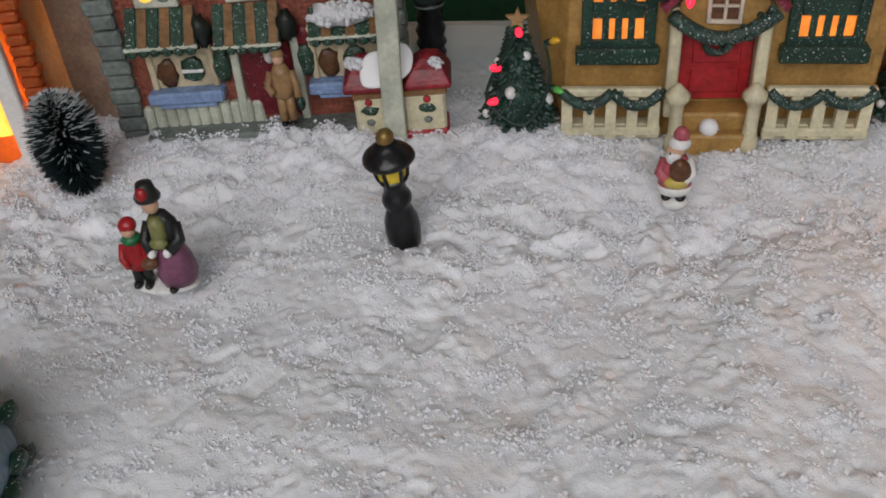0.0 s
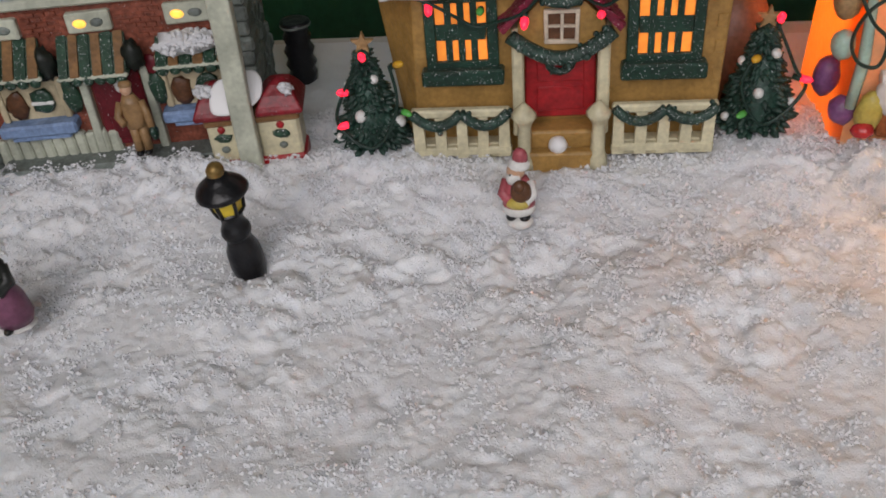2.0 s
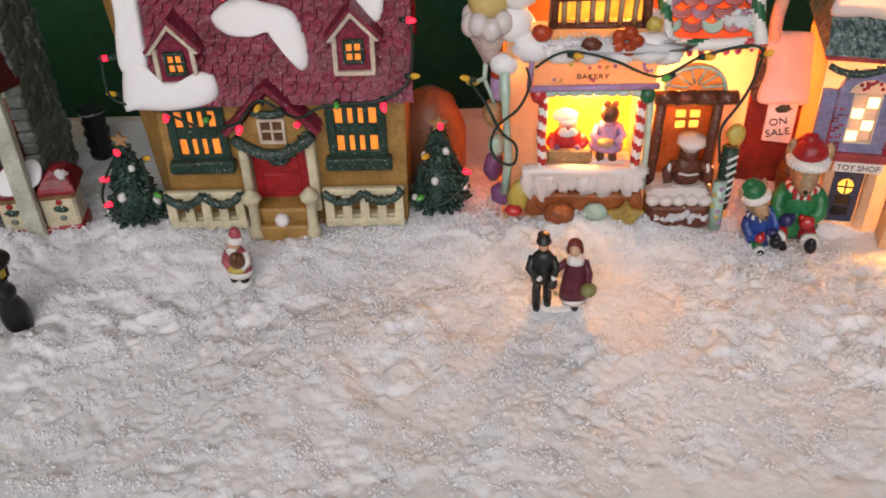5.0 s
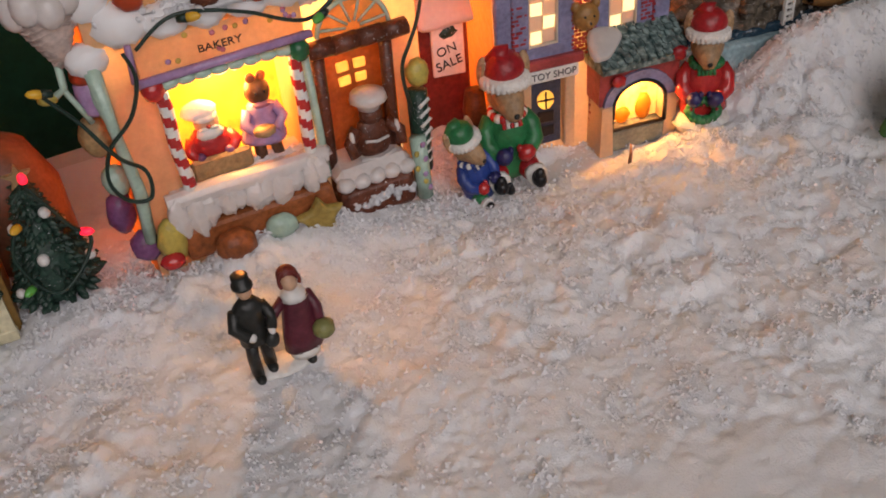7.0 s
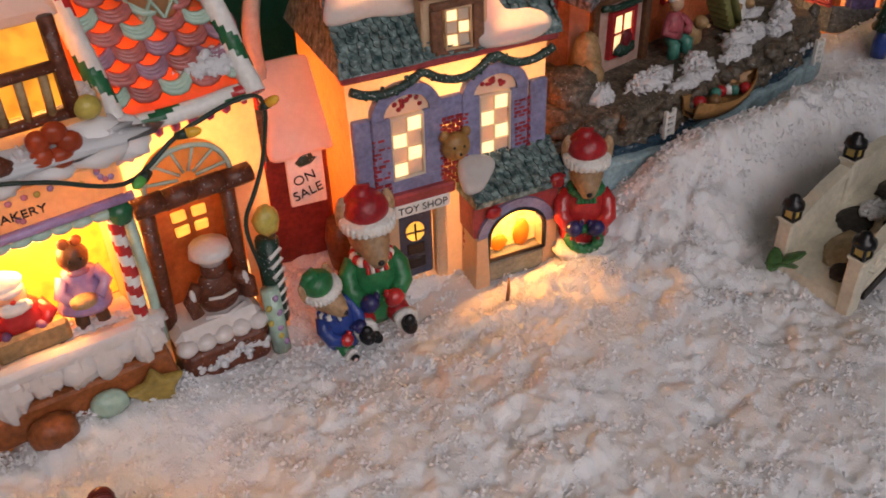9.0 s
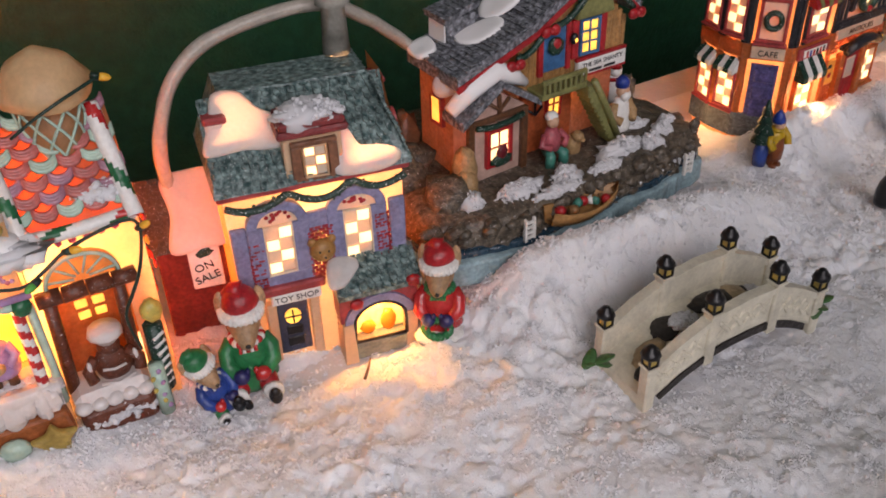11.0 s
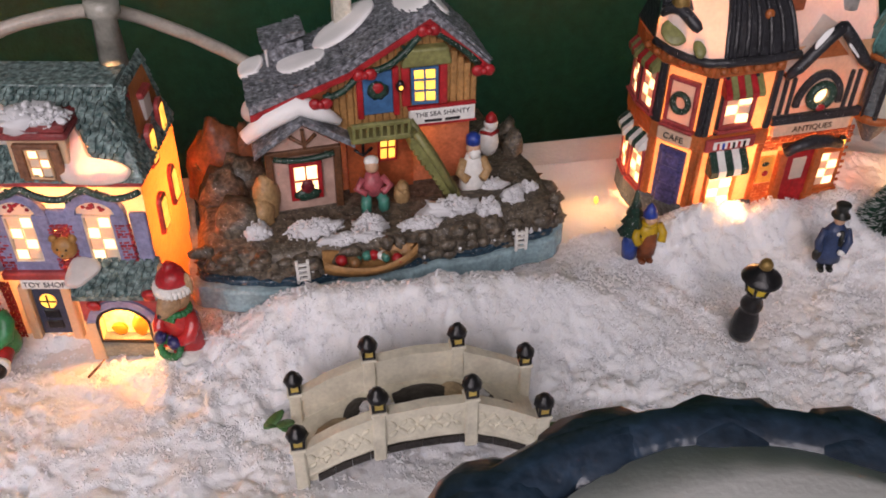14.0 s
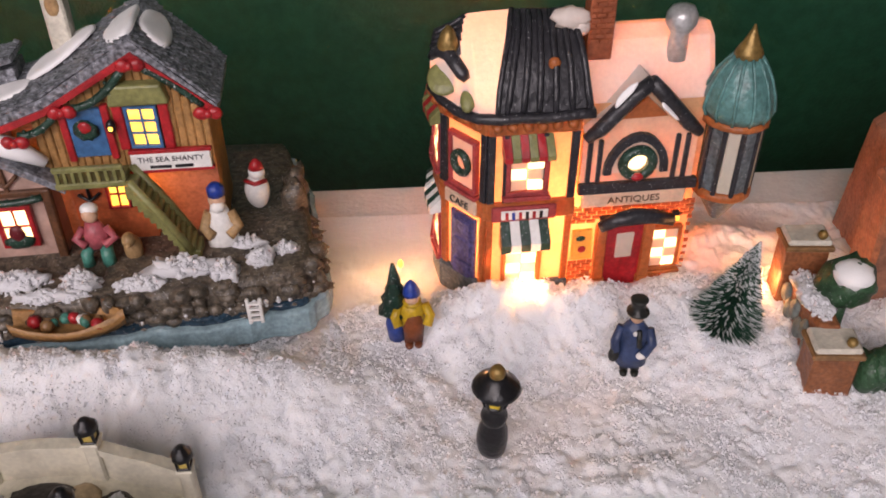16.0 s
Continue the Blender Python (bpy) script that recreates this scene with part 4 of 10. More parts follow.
        ring = lambda k, z: [(peak + (lo - peak) * k, sy - 0.5 - 1.4 * k, z), (peak + (hi - peak) * k, sy - 0.5 - 1.4 * k, z), (peak + (hi - peak) * k, sy - 0.5 + 1.4 * k, z), (peak + (lo - peak) * k, sy - 0.5 + 1.4 * k, z)]  # noqa: E731
        rings = [ring(0.97, 3.1), ring(1.0, 3.3), ring(0.9, 3.6), ring(0.7, 4.05), ring(0.42, 4.5), ring(0.12, 4.75)]
        pts = [p for rg in rings for p in rg]
        fs = [(4 * a + b, 4 * a + (b + 1) % 4, 4 * a + 4 + (b + 1) % 4, 4 * a + 4 + b) for a in range(5) for b in range(4)]
        r.add(pts, fs + [(3, 2, 1, 0), (20, 21, 22, 23)])
        rr = part("cabinet_roof", r, paint("cabinet_roof_red", (0.24, 0.014, 0.022), 0.38, 0.3, dust=0.05) if peak < 5 else bpy.data.materials["cabinet_roof_red"], cb, "dark red humped roof", bevel=0.15)
        if peak < 5:
            part("roof_snow", Shape().pillow([(0, 0), (1.0, -0.1), (1.5, 0.5), (1.3, 1.6), (0.4, 1.7), (-0.1, 0.9)], (3.7, sy - 1.85, 3.6), (1, 0, 0), (0, 0.75, 0.85), 0.14), PAD, rr)
            part("loose_snow", clump_heap(3.3, sy - 0.9, 4.4, 0.6, 0.6, 0.35, 22, 77), FLUFF, rr)
        else:
            part("roof_snow", Shape().pillow([(0, 0), (0.7, 0.3), (0.9, 1.2), (0.5, 1.8), (-0.2, 1.6)], (5.5, sy - 1.7, 3.8), (1, 0, 0), (0, 0.75, 0.85), 0.14), PAD, rr)
            part("loose_snow", clump_heap(7.6, sy - 1.2, 4.3, 0.4, 0.4, 0.3, 12, 78), FLUFF, rr)
    # canopy post and its beam
    post = Shape()
    path = [(5.15, sy - 1.95, -0.4), (5.15, sy - 1.95, 1.0), (5.2, sy - 2.0, 4.0), (5.35, sy - 2.2, 8.0), (5.45, sy - 2.4, 11.2)]
    pts = [(x + a * 0.56, y + b * 0.4, z) for x, y, z in path for a, b in ((-1, -1), (1, -1), (1, 1), (-1, 1))]
    post.add(pts, [(4 * a + b, 4 * a + (b + 1) % 4, 4 * a + 4 + (b + 1) % 4, 4 * a + 4 + b) for a in range(4) for b in range(4)] + [(3, 2, 1, 0), (16, 17, 18, 19)])
    part("canopy_post", post, SAGE, th, "pale green canopy post", bevel=0.12)
    rq = Shape()
    for i in range(17):
        j = 0.1 * (i % 2)
        rq.box(5.0, 6.0 + j, -0.45 - j, 1.3 + j, -0.4 + i * 0.86, 0.42 + i * 0.86, 0.14)
    pieces("corner_quoin", rq, STONE, th, "grey green stone corner")
    bm_ = Shape()
    bm_.tube([(sx + 1.3, sy - 2.7, 11.0), (sx + 0.6, sy - 1.4, 13.0), (sx - 0.2, 0.0, 15.0)], 0.6, 6)
    bm_.box(sx + 0.3, sx + 1.7, sy - 3.0, sy - 2.2, 10.6, 11.7, 0.15)
    part("canopy_beam", bm_, SAGE, th)
    pn = Shape()
    pn.add([(sx + 1.5, sy - 2.4, 10.8), (sx + 1.5, 0.2, 9.6), (sx + 0.6, 0.4, 15.2), (sx + 1.75, sy - 2.4, 10.8), (sx + 1.75, 0.2, 9.6), (sx + 0.85, 0.4, 15.2)], [(0, 1, 2), (3, 5, 4), (0, 3, 4, 1), (1, 4, 5, 2), (2, 5, 3, 0)])
    part("canopy_panel", pn, DARKRED, th)
    bulb("shop_bulb", -21.0, 10.5, 11.5, 0.406, WARM, 1.0)
    return th


gas_house()

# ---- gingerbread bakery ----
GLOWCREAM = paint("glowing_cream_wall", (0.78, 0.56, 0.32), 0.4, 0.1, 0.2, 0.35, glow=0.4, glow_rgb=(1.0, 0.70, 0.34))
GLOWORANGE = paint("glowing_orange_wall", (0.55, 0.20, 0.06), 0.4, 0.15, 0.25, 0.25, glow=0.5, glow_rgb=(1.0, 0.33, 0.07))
GINGER = paint("gingerbread_paint", (0.34, 0.10, 0.03), 0.45, 0.3, 0.35, 0.4)
ICING = paint("white_icing_glaze", (0.82, 0.77, 0.75), 0.22, 0.05, 0.1, 0.25, coat=0.5, glow=0.22, glow_rgb=(0.95, 0.85, 0.8))
MINT = paint("mint_icing", (0.42, 0.58, 0.48), 0.25, 0.1, 0.2, coat=0.3)
LILAC = paint("lilac_icing", (0.42, 0.26, 0.46), 0.25, 0.12, 0.2, coat=0.3)
PINK = paint("pink_icing", (0.58, 0.20, 0.26), 0.25, 0.15, 0.3, coat=0.3)
CANDYRED = paint("candy_red", (0.52, 0.03, 0.03), 0.2, 0.15, 0.25, coat=0.4)
CANDYGREEN = paint("candy_green", (0.02, 0.14, 0.06), 0.25, 0.2, 0.3)
LEMON = paint("lemon_candy", (0.58, 0.45, 0.10), 0.35, 0.15, 0.3)
WAFER = paint("wafer_tan", (0.42, 0.26, 0.12), 0.5, 0.25, 0.3, 0.5)
WAFERGLOW = paint("glowing_wafer", (0.42, 0.22, 0.10), 0.5, 0.2, 0.3, glow=0.35, glow_rgb=(0.9, 0.35, 0.1))
PURPLE = paint("purple_candy", (0.22, 0.08, 0.20), 0.4, 0.2)
CHOCO = paint("chocolate_log", (0.14, 0.04, 0.02), 0.4, 0.35, 0.3, 0.5, dust=0.12)
# emission given to plain wall faces, standing in for lamplight through the shell
BAKEGLOW = lit("bakery_wall_emission", (1.0, 0.46, 0.045), 1.6, 0.35, 110)


def cane(pts, r=0.34, seg=12, turns=1.0, three=False):
    sh = Shape()
    pts = [Vector(p) for p in pts]
    fine = []
    for a, b in zip(pts[:-1], pts[1:]):
        n = max(3, int((b - a).length / 0.16))
        fine += [a.lerp(b, i / n) for i in range(n)]
    fine.append(pts[-1])

    def stripe(k, i):
        q = (k * turns * 0.75 + i) % seg
        if three:
            q2 = int((k * turns * 0.75 + i) // seg) % 2
            return (2 if q2 else 1) if q < seg * 0.28 else 0
        return 1 if q < seg * 0.5 else 0

    return sh.tube(fine, r, seg, 0, False, stripe)


def scallop(sh, x0, x1, y, z, n, mat, r=0.3):
    w = (x1 - x0) / n
    for i in range(n):
        c = x0 + w * (i + 0.5)
        sh.blob((c, y, z), (w * 0.62, r, r * 0.9), mat, 6, 10, 0.1, 2)


def bakery():
    th = thing("gingerbread_bakery", 21.5, 6.2, 0, -1, "lit gingerbread bakery with icing, candy canes and a glowing shop window", "village house")
    # front wall around the display opening, door wall, sides and back as one thin shell
    x0, x1, y1 = -5.2, 9.6, 8.0
    s = Shape()
    a, b, c, d = -2.8, 2.8, 4.0, 9.6
    V = lambda x, y, z: (x, y, z)  # noqa: E731
    s.add([V(x0, 0, -1), V(a, 0, -1), V(a, 0, 14), V(x0, 0, 14)], [(0, 1, 2, 3)])
    s.add([V(a, 0, d), V(b, 0, d), V(b, 0, 14), V(a, 0, 14)], [(0, 1, 2, 3)])
    s.add([V(b, 0, -1), V(3.7, 0, -1), V(3.7, 0, 14), V(b, 0, 14)], [(0, 1, 2, 3)])
    s.add([V(3.7, 0, -1), V(3.7, 1.2, -1), V(3.7, 1.2, 14), V(3.7, 0, 14)], [(0, 1, 2, 3)])
    s.add([V(3.7, 1.2, 8.6), V(x1, 1.2, 8.6), V(x1, 1.2, 12.6), V(3.7, 1.2, 12.6)], [(0, 1, 2, 3)])
    s.add([V(8.2, 1.2, -1), V(x1, 1.2, -1), V(x1, 1.2, 8.6), V(8.2, 1.2, 8.6)], [(0, 1, 2, 3)])
    s.add([V(3.7, 1.2, -1), V(4.0, 1.2, -1), V(4.0, 1.2, 8.6), V(3.7, 1.2, 8.6)], [(0, 1, 2, 3)])
    part("front_wall", s, GLOWCREAM, th, "glowing cream icing wall")
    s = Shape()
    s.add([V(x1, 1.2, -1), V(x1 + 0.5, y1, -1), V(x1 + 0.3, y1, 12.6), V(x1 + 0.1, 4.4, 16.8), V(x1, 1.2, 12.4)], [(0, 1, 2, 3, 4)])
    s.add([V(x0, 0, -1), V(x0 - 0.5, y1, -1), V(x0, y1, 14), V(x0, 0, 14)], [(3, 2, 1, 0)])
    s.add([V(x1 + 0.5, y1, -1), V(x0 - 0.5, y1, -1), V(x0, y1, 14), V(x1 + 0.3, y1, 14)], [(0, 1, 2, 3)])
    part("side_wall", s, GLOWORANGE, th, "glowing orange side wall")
    rnd = random.Random(6)
    dots = Shape()
    for _ in range(26):
        dots.blob((x1 + 0.35, rnd.uniform(1.8, 7.6), rnd.uniform(4, 13)), (0.12, 0.28, 0.3), rnd.choice((0, 0, 1)), 5, 8)
    pieces("candy_dot", dots, [CANDYRED, LEMON], th)
    # display recess
    s = Shape()
    s.box(a, b, 2.6, 2.8, c, d, 0.02)
    part("display_back", s, BAKEGLOW, th, "yellow display back that emits in place of lamplight")
    s = Shape()
    s.box(a - 0.1, a + 0.05, 0.05, 2.6, c, d, 0.02)
    s.box(b - 0.05, b + 0.1, 0.05, 2.6, c, d, 0.02)
    s.box(a, b, 0.05, 2.6, d, d + 0.15, 0.02)
    s.box(a, b, -0.2, 2.6, c - 0.3, c, 0.05)
    part("display_box", s, GLOWCREAM, th)
    # added unseen lamp in the open recess, brightens the display and the snow before it
    bulb("bakery_display_fill", 21.5, 7.6, 8.7, 0.5, (1.0, 0.47, 0.13), 1.1)
    bulb("bakery_bulb", 25.6, 11.2, 9.5, 1.3, WARM, 1.2)
    # counter and two baker figures in the display
    bd = Shape().box(-2.6, 0.3, -0.1, 0.25, 4.4, 5.5, 0.15)
    for q in (-2.2, -1.2, -0.2):
        bd.tube([(q, 0.15, 4.6), (q + 0.1, 0.0, 4.0)], 0.16, 7, 1)
    part("serving_board", bd, [WAFER, BROWN], th, "tan serving board")
    sh = Shape().lathe([(0.5, 4.4), (0.95, 5.0), (1.15, 5.8), (1.0, 6.4), (0.55, 6.9)], 14, (-1.3, 0.9, 0), 0, 1.1, 0.75)
    sh.blob((-1.3, 0.7, 7.25), (0.68, 0.6, 0.66), 1).blob((-1.3, 0.35, 6.75), (0.75, 0.35, 0.42), 2, 7, 10, 0.2, 3).blob((-1.3, 0.1, 7.25), 0.13, 3, 6, 8)
    for q in (-1, 1):
        sh.blob((-1.3 + q * 0.3, 0.15, 7.1), (0.26, 0.12, 0.12), 2, 6, 8)
        sh.tube([(-1.3 + q * 0.95, 0.9, 6.3), (-1.3 + q * 1.35, 0.5, 5.8), (-1.3 + q * 0.95, 0.15, 5.5)], [0.36, 0.38, 0.3], 8, 0)
        sh.blob((-1.3 + q * 0.85, 0.1, 5.55), (0.3, 0.28, 0.26), 4, 7, 9)
    sh.blob((-1.55, 0.8, 8.0), (0.95, 0.7, 0.5), 2, 9, 14, 0.12, 2).lathe([(0.66, 7.5), (0.7, 7.65), (0.66, 7.85)], 14, (-1.35, 0.75, 0), 2)
    sh.v = [(-1.4 + 0.82 * (x - -1.4), 0.6 + 0.82 * (y - 0.6), 5.2 + 0.82 * (z - 5.2)) for x, y, z in sh.v]
    part("baker_figure", sh, [CANDYRED, SKIN, WHITE, CANDYRED, PURPLE], th, "baker figure in red with a white hat")
    sh = Shape().lathe([(1.15, 5.2), (1.2, 5.4), (0.95, 5.9), (0.62, 6.5), (0.75, 6.9), (0.35, 7.2)], 16, (1.2, 0.8, 0), 0, 1, 0.8, wob=0.06)
    sh.blob((1.2, 0.65, 7.75), (0.68, 0.62, 0.68), 1).blob((0.92, 0.5, 8.5), (0.26, 0.16, 0.24), 4).blob((1.48, 0.5, 8.5), (0.26, 0.16, 0.24), 4).blob((1.2, 0.25, 7.2), (0.5, 0.2, 0.18), 5, 6, 9, 0.2, 3)
    for q in (-1, 1):
        sh.blob((1.2 + q * 0.25, 0.08, 7.85), 0.07, 2, 5, 6)
        sh.tube([(1.2 + q * 0.7, 0.8, 6.8), (1.2 + q * 1.0, 0.5, 6.2), (1.2 + q * 0.5, 0.05, 5.9)], [0.28, 0.3, 0.25], 8, 0)
        sh.tube([(1.2 + q * 0.4, 0.8, 5.3), (1.2 + q * 0.45, 0.5, 4.2)], 0.3, 8, 1).blob((1.2 + q * 0.45, 0.3, 4.1), (0.3, 0.4, 0.2), 1)
    sh.lathe([(0.3, 5.75), (0.55, 5.9), (0.58, 6.15), (0.4, 6.25)], 12, (1.0, -0.15, 0), 3, 1, 0.7)
    sh.v = [(1.15 + 0.92 * (x - 1.15), 0.5 + 0.92 * (y - 0.5), 4.2 + 0.96 * (z - 4.1)) for x, y, z in sh.v]
    part("helper_figure", sh, [LILAC, BROWN, BLACK, WAFER, GINGER, PINK], th, "gingerbread helper figure in a lilac dress")
    # candy cane posts
    for u in (-3.0, 2.95):
        cn = part("candy_cane_post", cane([(u * 0.97, -0.35, 4.0), (u, -0.35, 9.4)], 0.3, 16, 3.5), [WHITE, CANDYRED], th, "red and white striped candy cane post")
        part("gumdrop", Shape().blob((u * 1.08, -0.4, 9.5), (0.5, 0.45, 0.52), 0, 8, 10, 0.15, 2), CANDYRED if u < 0 else CANDYGREEN, cn)
    # sign board with its icing mouldings
    sb = part("sign_board", Shape().add([(-3.6, -0.55, 10.0), (3.5, -0.55, 10.0), (3.5, -0.55, 11.7), (-3.6, -0.55, 11.7), (-3.6, 0, 10.0), (3.5, 0, 10.0), (3.5, 0, 11.7), (-3.6, 0, 11.7)], [(0, 1, 2, 3), (0, 4, 5, 1), (1, 5, 6, 2), (2, 6, 7, 3), (3, 7, 4, 0)]), GLOWCREAM, th, "cream bakery sign board")
    letters("lettering", "BAKERY", 0.46, BLACK, sb, (-0.15, -0.57, 10.75), 90, 0, 0, 0.03, 1.15)
    dd = Shape()
    for i in range(16):
        dd.blob((rnd.uniform(-3.2, 3.2), -0.55, rnd.choice((11.2, 11.45, 10.5)) + rnd.uniform(-0.1, 0.1)), (0.13, 0.05, 0.13), i % 3, 5, 7)
    pieces("sprinkle", dd, [PINK, LILAC, LEMON], sb)
    part("moulding", Shape().tube([(-3.9, -0.6, 9.95), (3.8, -0.6, 10.15)], 0.2, 8).tube([(-3.85, -0.5, 10.0), (-3.7, -0.4, 11.6)], 0.16, 8), LILAC, sb, "lilac icing moulding")
    m = Shape()
    scallop(m, -2.9, 2.9, -0.35, 9.6, 8, 0, 0.28)
    part("icing_fringe", m, MINT, sb)
    # icing ledge and gingerbread base
    SHIFT[:] = (0.1, 1.4, 0.6)
    base = Shape()
    base.prism([(-3.9, 0.3), (3.6, 0.3), (3.4, 2.1), (-4.0, 2.1)], -2.2, 0.2)
    part("base", base, GINGER, th, "gingerbread base", bevel=0.25)
    SHIFT[:] = (0, 1.35, 0.35)
    ic = Shape()
    ic.prism([(-4.1, 2.6), (3.6, 2.6), (3.5, 4.0), (-3.8, 4.1)], -1.95, 0.3)
    for k in range(11):
        u = -4.0 + 7.5 * (k + 0.5) / 11 + rnd.uniform(-0.15, 0.15)
        h = rnd.uniform(0.7, 1.15)
        ic.blob((u, -1.95, 3.75 - h * 0.75), (rnd.uniform(0.46, 0.62), rnd.uniform(0.38, 0.5), h), 0, 12, 16, 0.35, 1.6)
        ic.blob((u + 0.3, -1.6, 3.85), (0.6, 0.55, 0.3), 0, 8, 12, 0.3, 2)
    ic.tube([(-4.1, -1.75, 3.75), (-1.5, -1.8, 3.85), (1.2, -1.8, 3.75), (3.6, -1.75, 3.75)], [0.4, 0.5, 0.48, 0.4], 10)
    part("icing_ledge", ic, ICING, th, "thick white icing ledge", bevel=0.3)
    part("ledge_snow", clump_heap(-0.3, -0.9, 3.95, 3.5, 0.9, 0.22, 70, 12), FLUFF, th)
    # candies at the foot
    SHIFT[:] = (0, 1.5, 1.1)
    for nm, p, r, mt in (("chocolate_candy", (-1.7, -2.9, 0.5), (1.0, 0.7, 0.75), GINGER), ("mint_candy", (0.6, -2.7, 0.5), (0.8, 0.5, 0.6), MINT), ("lemon_candy", (-4.3, -2.1, 1.2), (0.7, 0.5, 1.25), LEMON), ("purple_candy", (-5.4, -1.4, 1.0), (0.7, 0.6, 0.8), PURPLE), ("red_candy", (-4.6, -2.6, 0.5), (0.6, 0.4, 0.4), CANDYRED), ("plum_candy", (-5.9, 0.6, 1.9), (0.7, 0.7, 1.1), PURPLE)):
        part(nm, Shape().blob(p, r, 0, 8, 12, 0.15, 2), mt, th)
    SHIFT[:] = (-0.25, 1.6, 0.55)
    st = Shape()
    pts = [(2.75 + (1.35 if i % 2 == 0 else 0.72) * math.sin(i * math.pi / 5), 0.7 + (1.25 if i % 2 == 0 else 0.66) * math.cos(i * math.pi / 5)) for i in range(10)]
    st.prism(pts, -3.0, -2.5)
    part("star_cookie", st, paint("star_cookie_paint", (0.40, 0.28, 0.07), 0.4), th, "mustard yellow star cookie", bevel=0.18)
    # door, posts, lintel and fanlight
    SHIFT[:] = (0, 0, 0)
    dr = part("door", Shape().box(4.2, 8.0, 1.9, 2.1, 2.4, 8.7, 0.03), paint("gingerbread_door_paint", (0.34, 0.11, 0.03), 0.42, 0.3, 0.4, 0.5, glow=0.16, glow_rgb=(1.0, 0.42, 0.1)), th, "glowing gingerbread door")
    dw = Shape()
    for i in range(2):
        for j in range(2):
            dw.box(5.5 + i * 0.85, 6.1 + i * 0.85, 1.78, 1.92, 6.05 + j * 0.75, 6.55 + j * 0.75, 0.14)
    pieces("door_pane", dw, LITYELLOW, dr)
    for u0 in (4.15, 7.6):
        part("door_post", Shape().tube([(u0, 1.0, 2.2), (u0 + 0.2, 1.0, 8.6)], 0.34, 8), CHOCO, th, "chocolate log post")
    part("mint_column", Shape().tube([(3.5, 0.1, 2.6), (3.55, 0.0, 5), (3.45, 0.1, 9.3)], [0.32, 0.22, 0.26], 8), MINT, th)
    lg = Shape()
    for i in range(4):
        lg.tube([(3.8 + i * 1.25, 0.55, 8.8), (5.0 + i * 1.25, 0.55, 8.85)], 0.44, 9)
    pieces("lintel_log", lg, CHOCO, th, "chocolate log lintel")
    part("fanlight", Shape().prism([(6.2 + 1.85 * math.cos(t), 9.15 + 1.65 * math.sin(t)) for t in np.linspace(0, math.pi, 15)], 0.75, 1.3), paint("fanlight_paint", (0.66, 0.46, 0.16), 0.35, 0.15, glow=0.5, glow_rgb=(1, 0.66, 0.24)), th, "amber fanlight over the door", bevel=0.1)
    rays = Shape()
    for t in np.linspace(0.25, math.pi - 0.25, 6):
        rays.tube([(6.2 + 0.4 * math.cos(t), 0.7, 9.3 + 0.35 * math.sin(t)), (6.2 + 1.75 * math.cos(t), 0.7, 9.15 + 1.55 * math.sin(t))], 0.07, 6)
    rays.tube([(6.2 + 1.8 * math.cos(t), 0.72, 9.15 + 1.6 * math.sin(t)) for t in np.linspace(0, math.pi, 17)], 0.12, 6)
    pieces("fanlight_rib", rays, MINT, th)
    sc = []
    for i in range(60):
        t = i / 59
        sc.append((4.6 + 4.4 * t + 0.25 * math.sin(t * 40), 1.12, 11.6 + 0.38 * math.cos(t * 40) + 0.2 * t))
    part("icing_scroll", Shape().tube(sc, 0.11, 6), paint("rose_pink_icing", (0.62, 0.10, 0.20), 0.25, 0.15, 0.3, coat=0.3), th, "rose pink icing scroll")
    # door step with the gingerbread figure
    SHIFT[:] = (0, 1.05, 0)
    part("door_step", Shape().box(4.0, 8.0, -1.6, 1.2, -0.3, 1.7, 0.3), CHOCO, th, bevel=0.1)
    sp = Shape().box(3.9, 8.0, -1.5, 1.6, 1.7, 2.7, 0.4)
    scallop(sp, 3.9, 8.0, -1.4, 2.0, 5, 0, 0.45)
    part("step_icing", sp, ICING, th)
    part("step_snow", clump_heap(6.0, -1.3, 0.6, 2.2, 0.7, 0.8, 50, 14), FLUFF, th)
    SHIFT[:] = (0.1, 0.3, -0.35)
    g = Shape()
    g.blob((6.3, 0.4, 3.9), (1.0, 0.55, 1.2), 0, 8, 12).blob((6.35, 0.3, 5.2), (0.62, 0.5, 0.55), 0)
    g.lathe([(0.55, 5.45), (0.6, 5.7), (0.95, 5.95), (0.85, 6.35), (0.2, 6.5)], 12, (6.35, 0.4, 0), 1)
    for q in (-1, 1):
        g.tube([(6.3 + q * 0.8, 0.3, 4.6), (6.3 + q * 1.35, 0.1, 4.0), (6.3 + q * 1.2, -0.2, 3.4)], 0.33, 8, 0)
        g.blob((6.3 + q * 1.2, 0.0, 4.3), (0.16, 0.2, 0.4), 1, 5, 7)
    g.tube([(5.4, -0.1, 3.1), (6.3, -0.3, 2.95), (7.2, -0.1, 3.1)], 0.12, 6, 1).tube([(5.7, -0.25, 4.1), (6.3, -0.3, 4.0), (6.9, -0.25, 4.1)], 0.08, 6, 1)
    part("gingerbread_figure", g, [CHOCO, ICING], th, "dark gingerbread figure with a white chef hat")
    # candle post with light strings
    SHIFT[:] = (0, 0, 0)
    cd = Shape()
    cd.tube([(8.4, -0.5, 0.0), (8.3, -0.4, 3.4)], 0.42, 9, 0).tube([(8.75, 0.1, 1.2), (8.8, 0.2, 5.6)], 0.5, 8, 1)
    cd.blob((8.9, 0.2, 6.5), (0.6, 0.5, 0.75), 2, 8, 10, 0.15, 2)
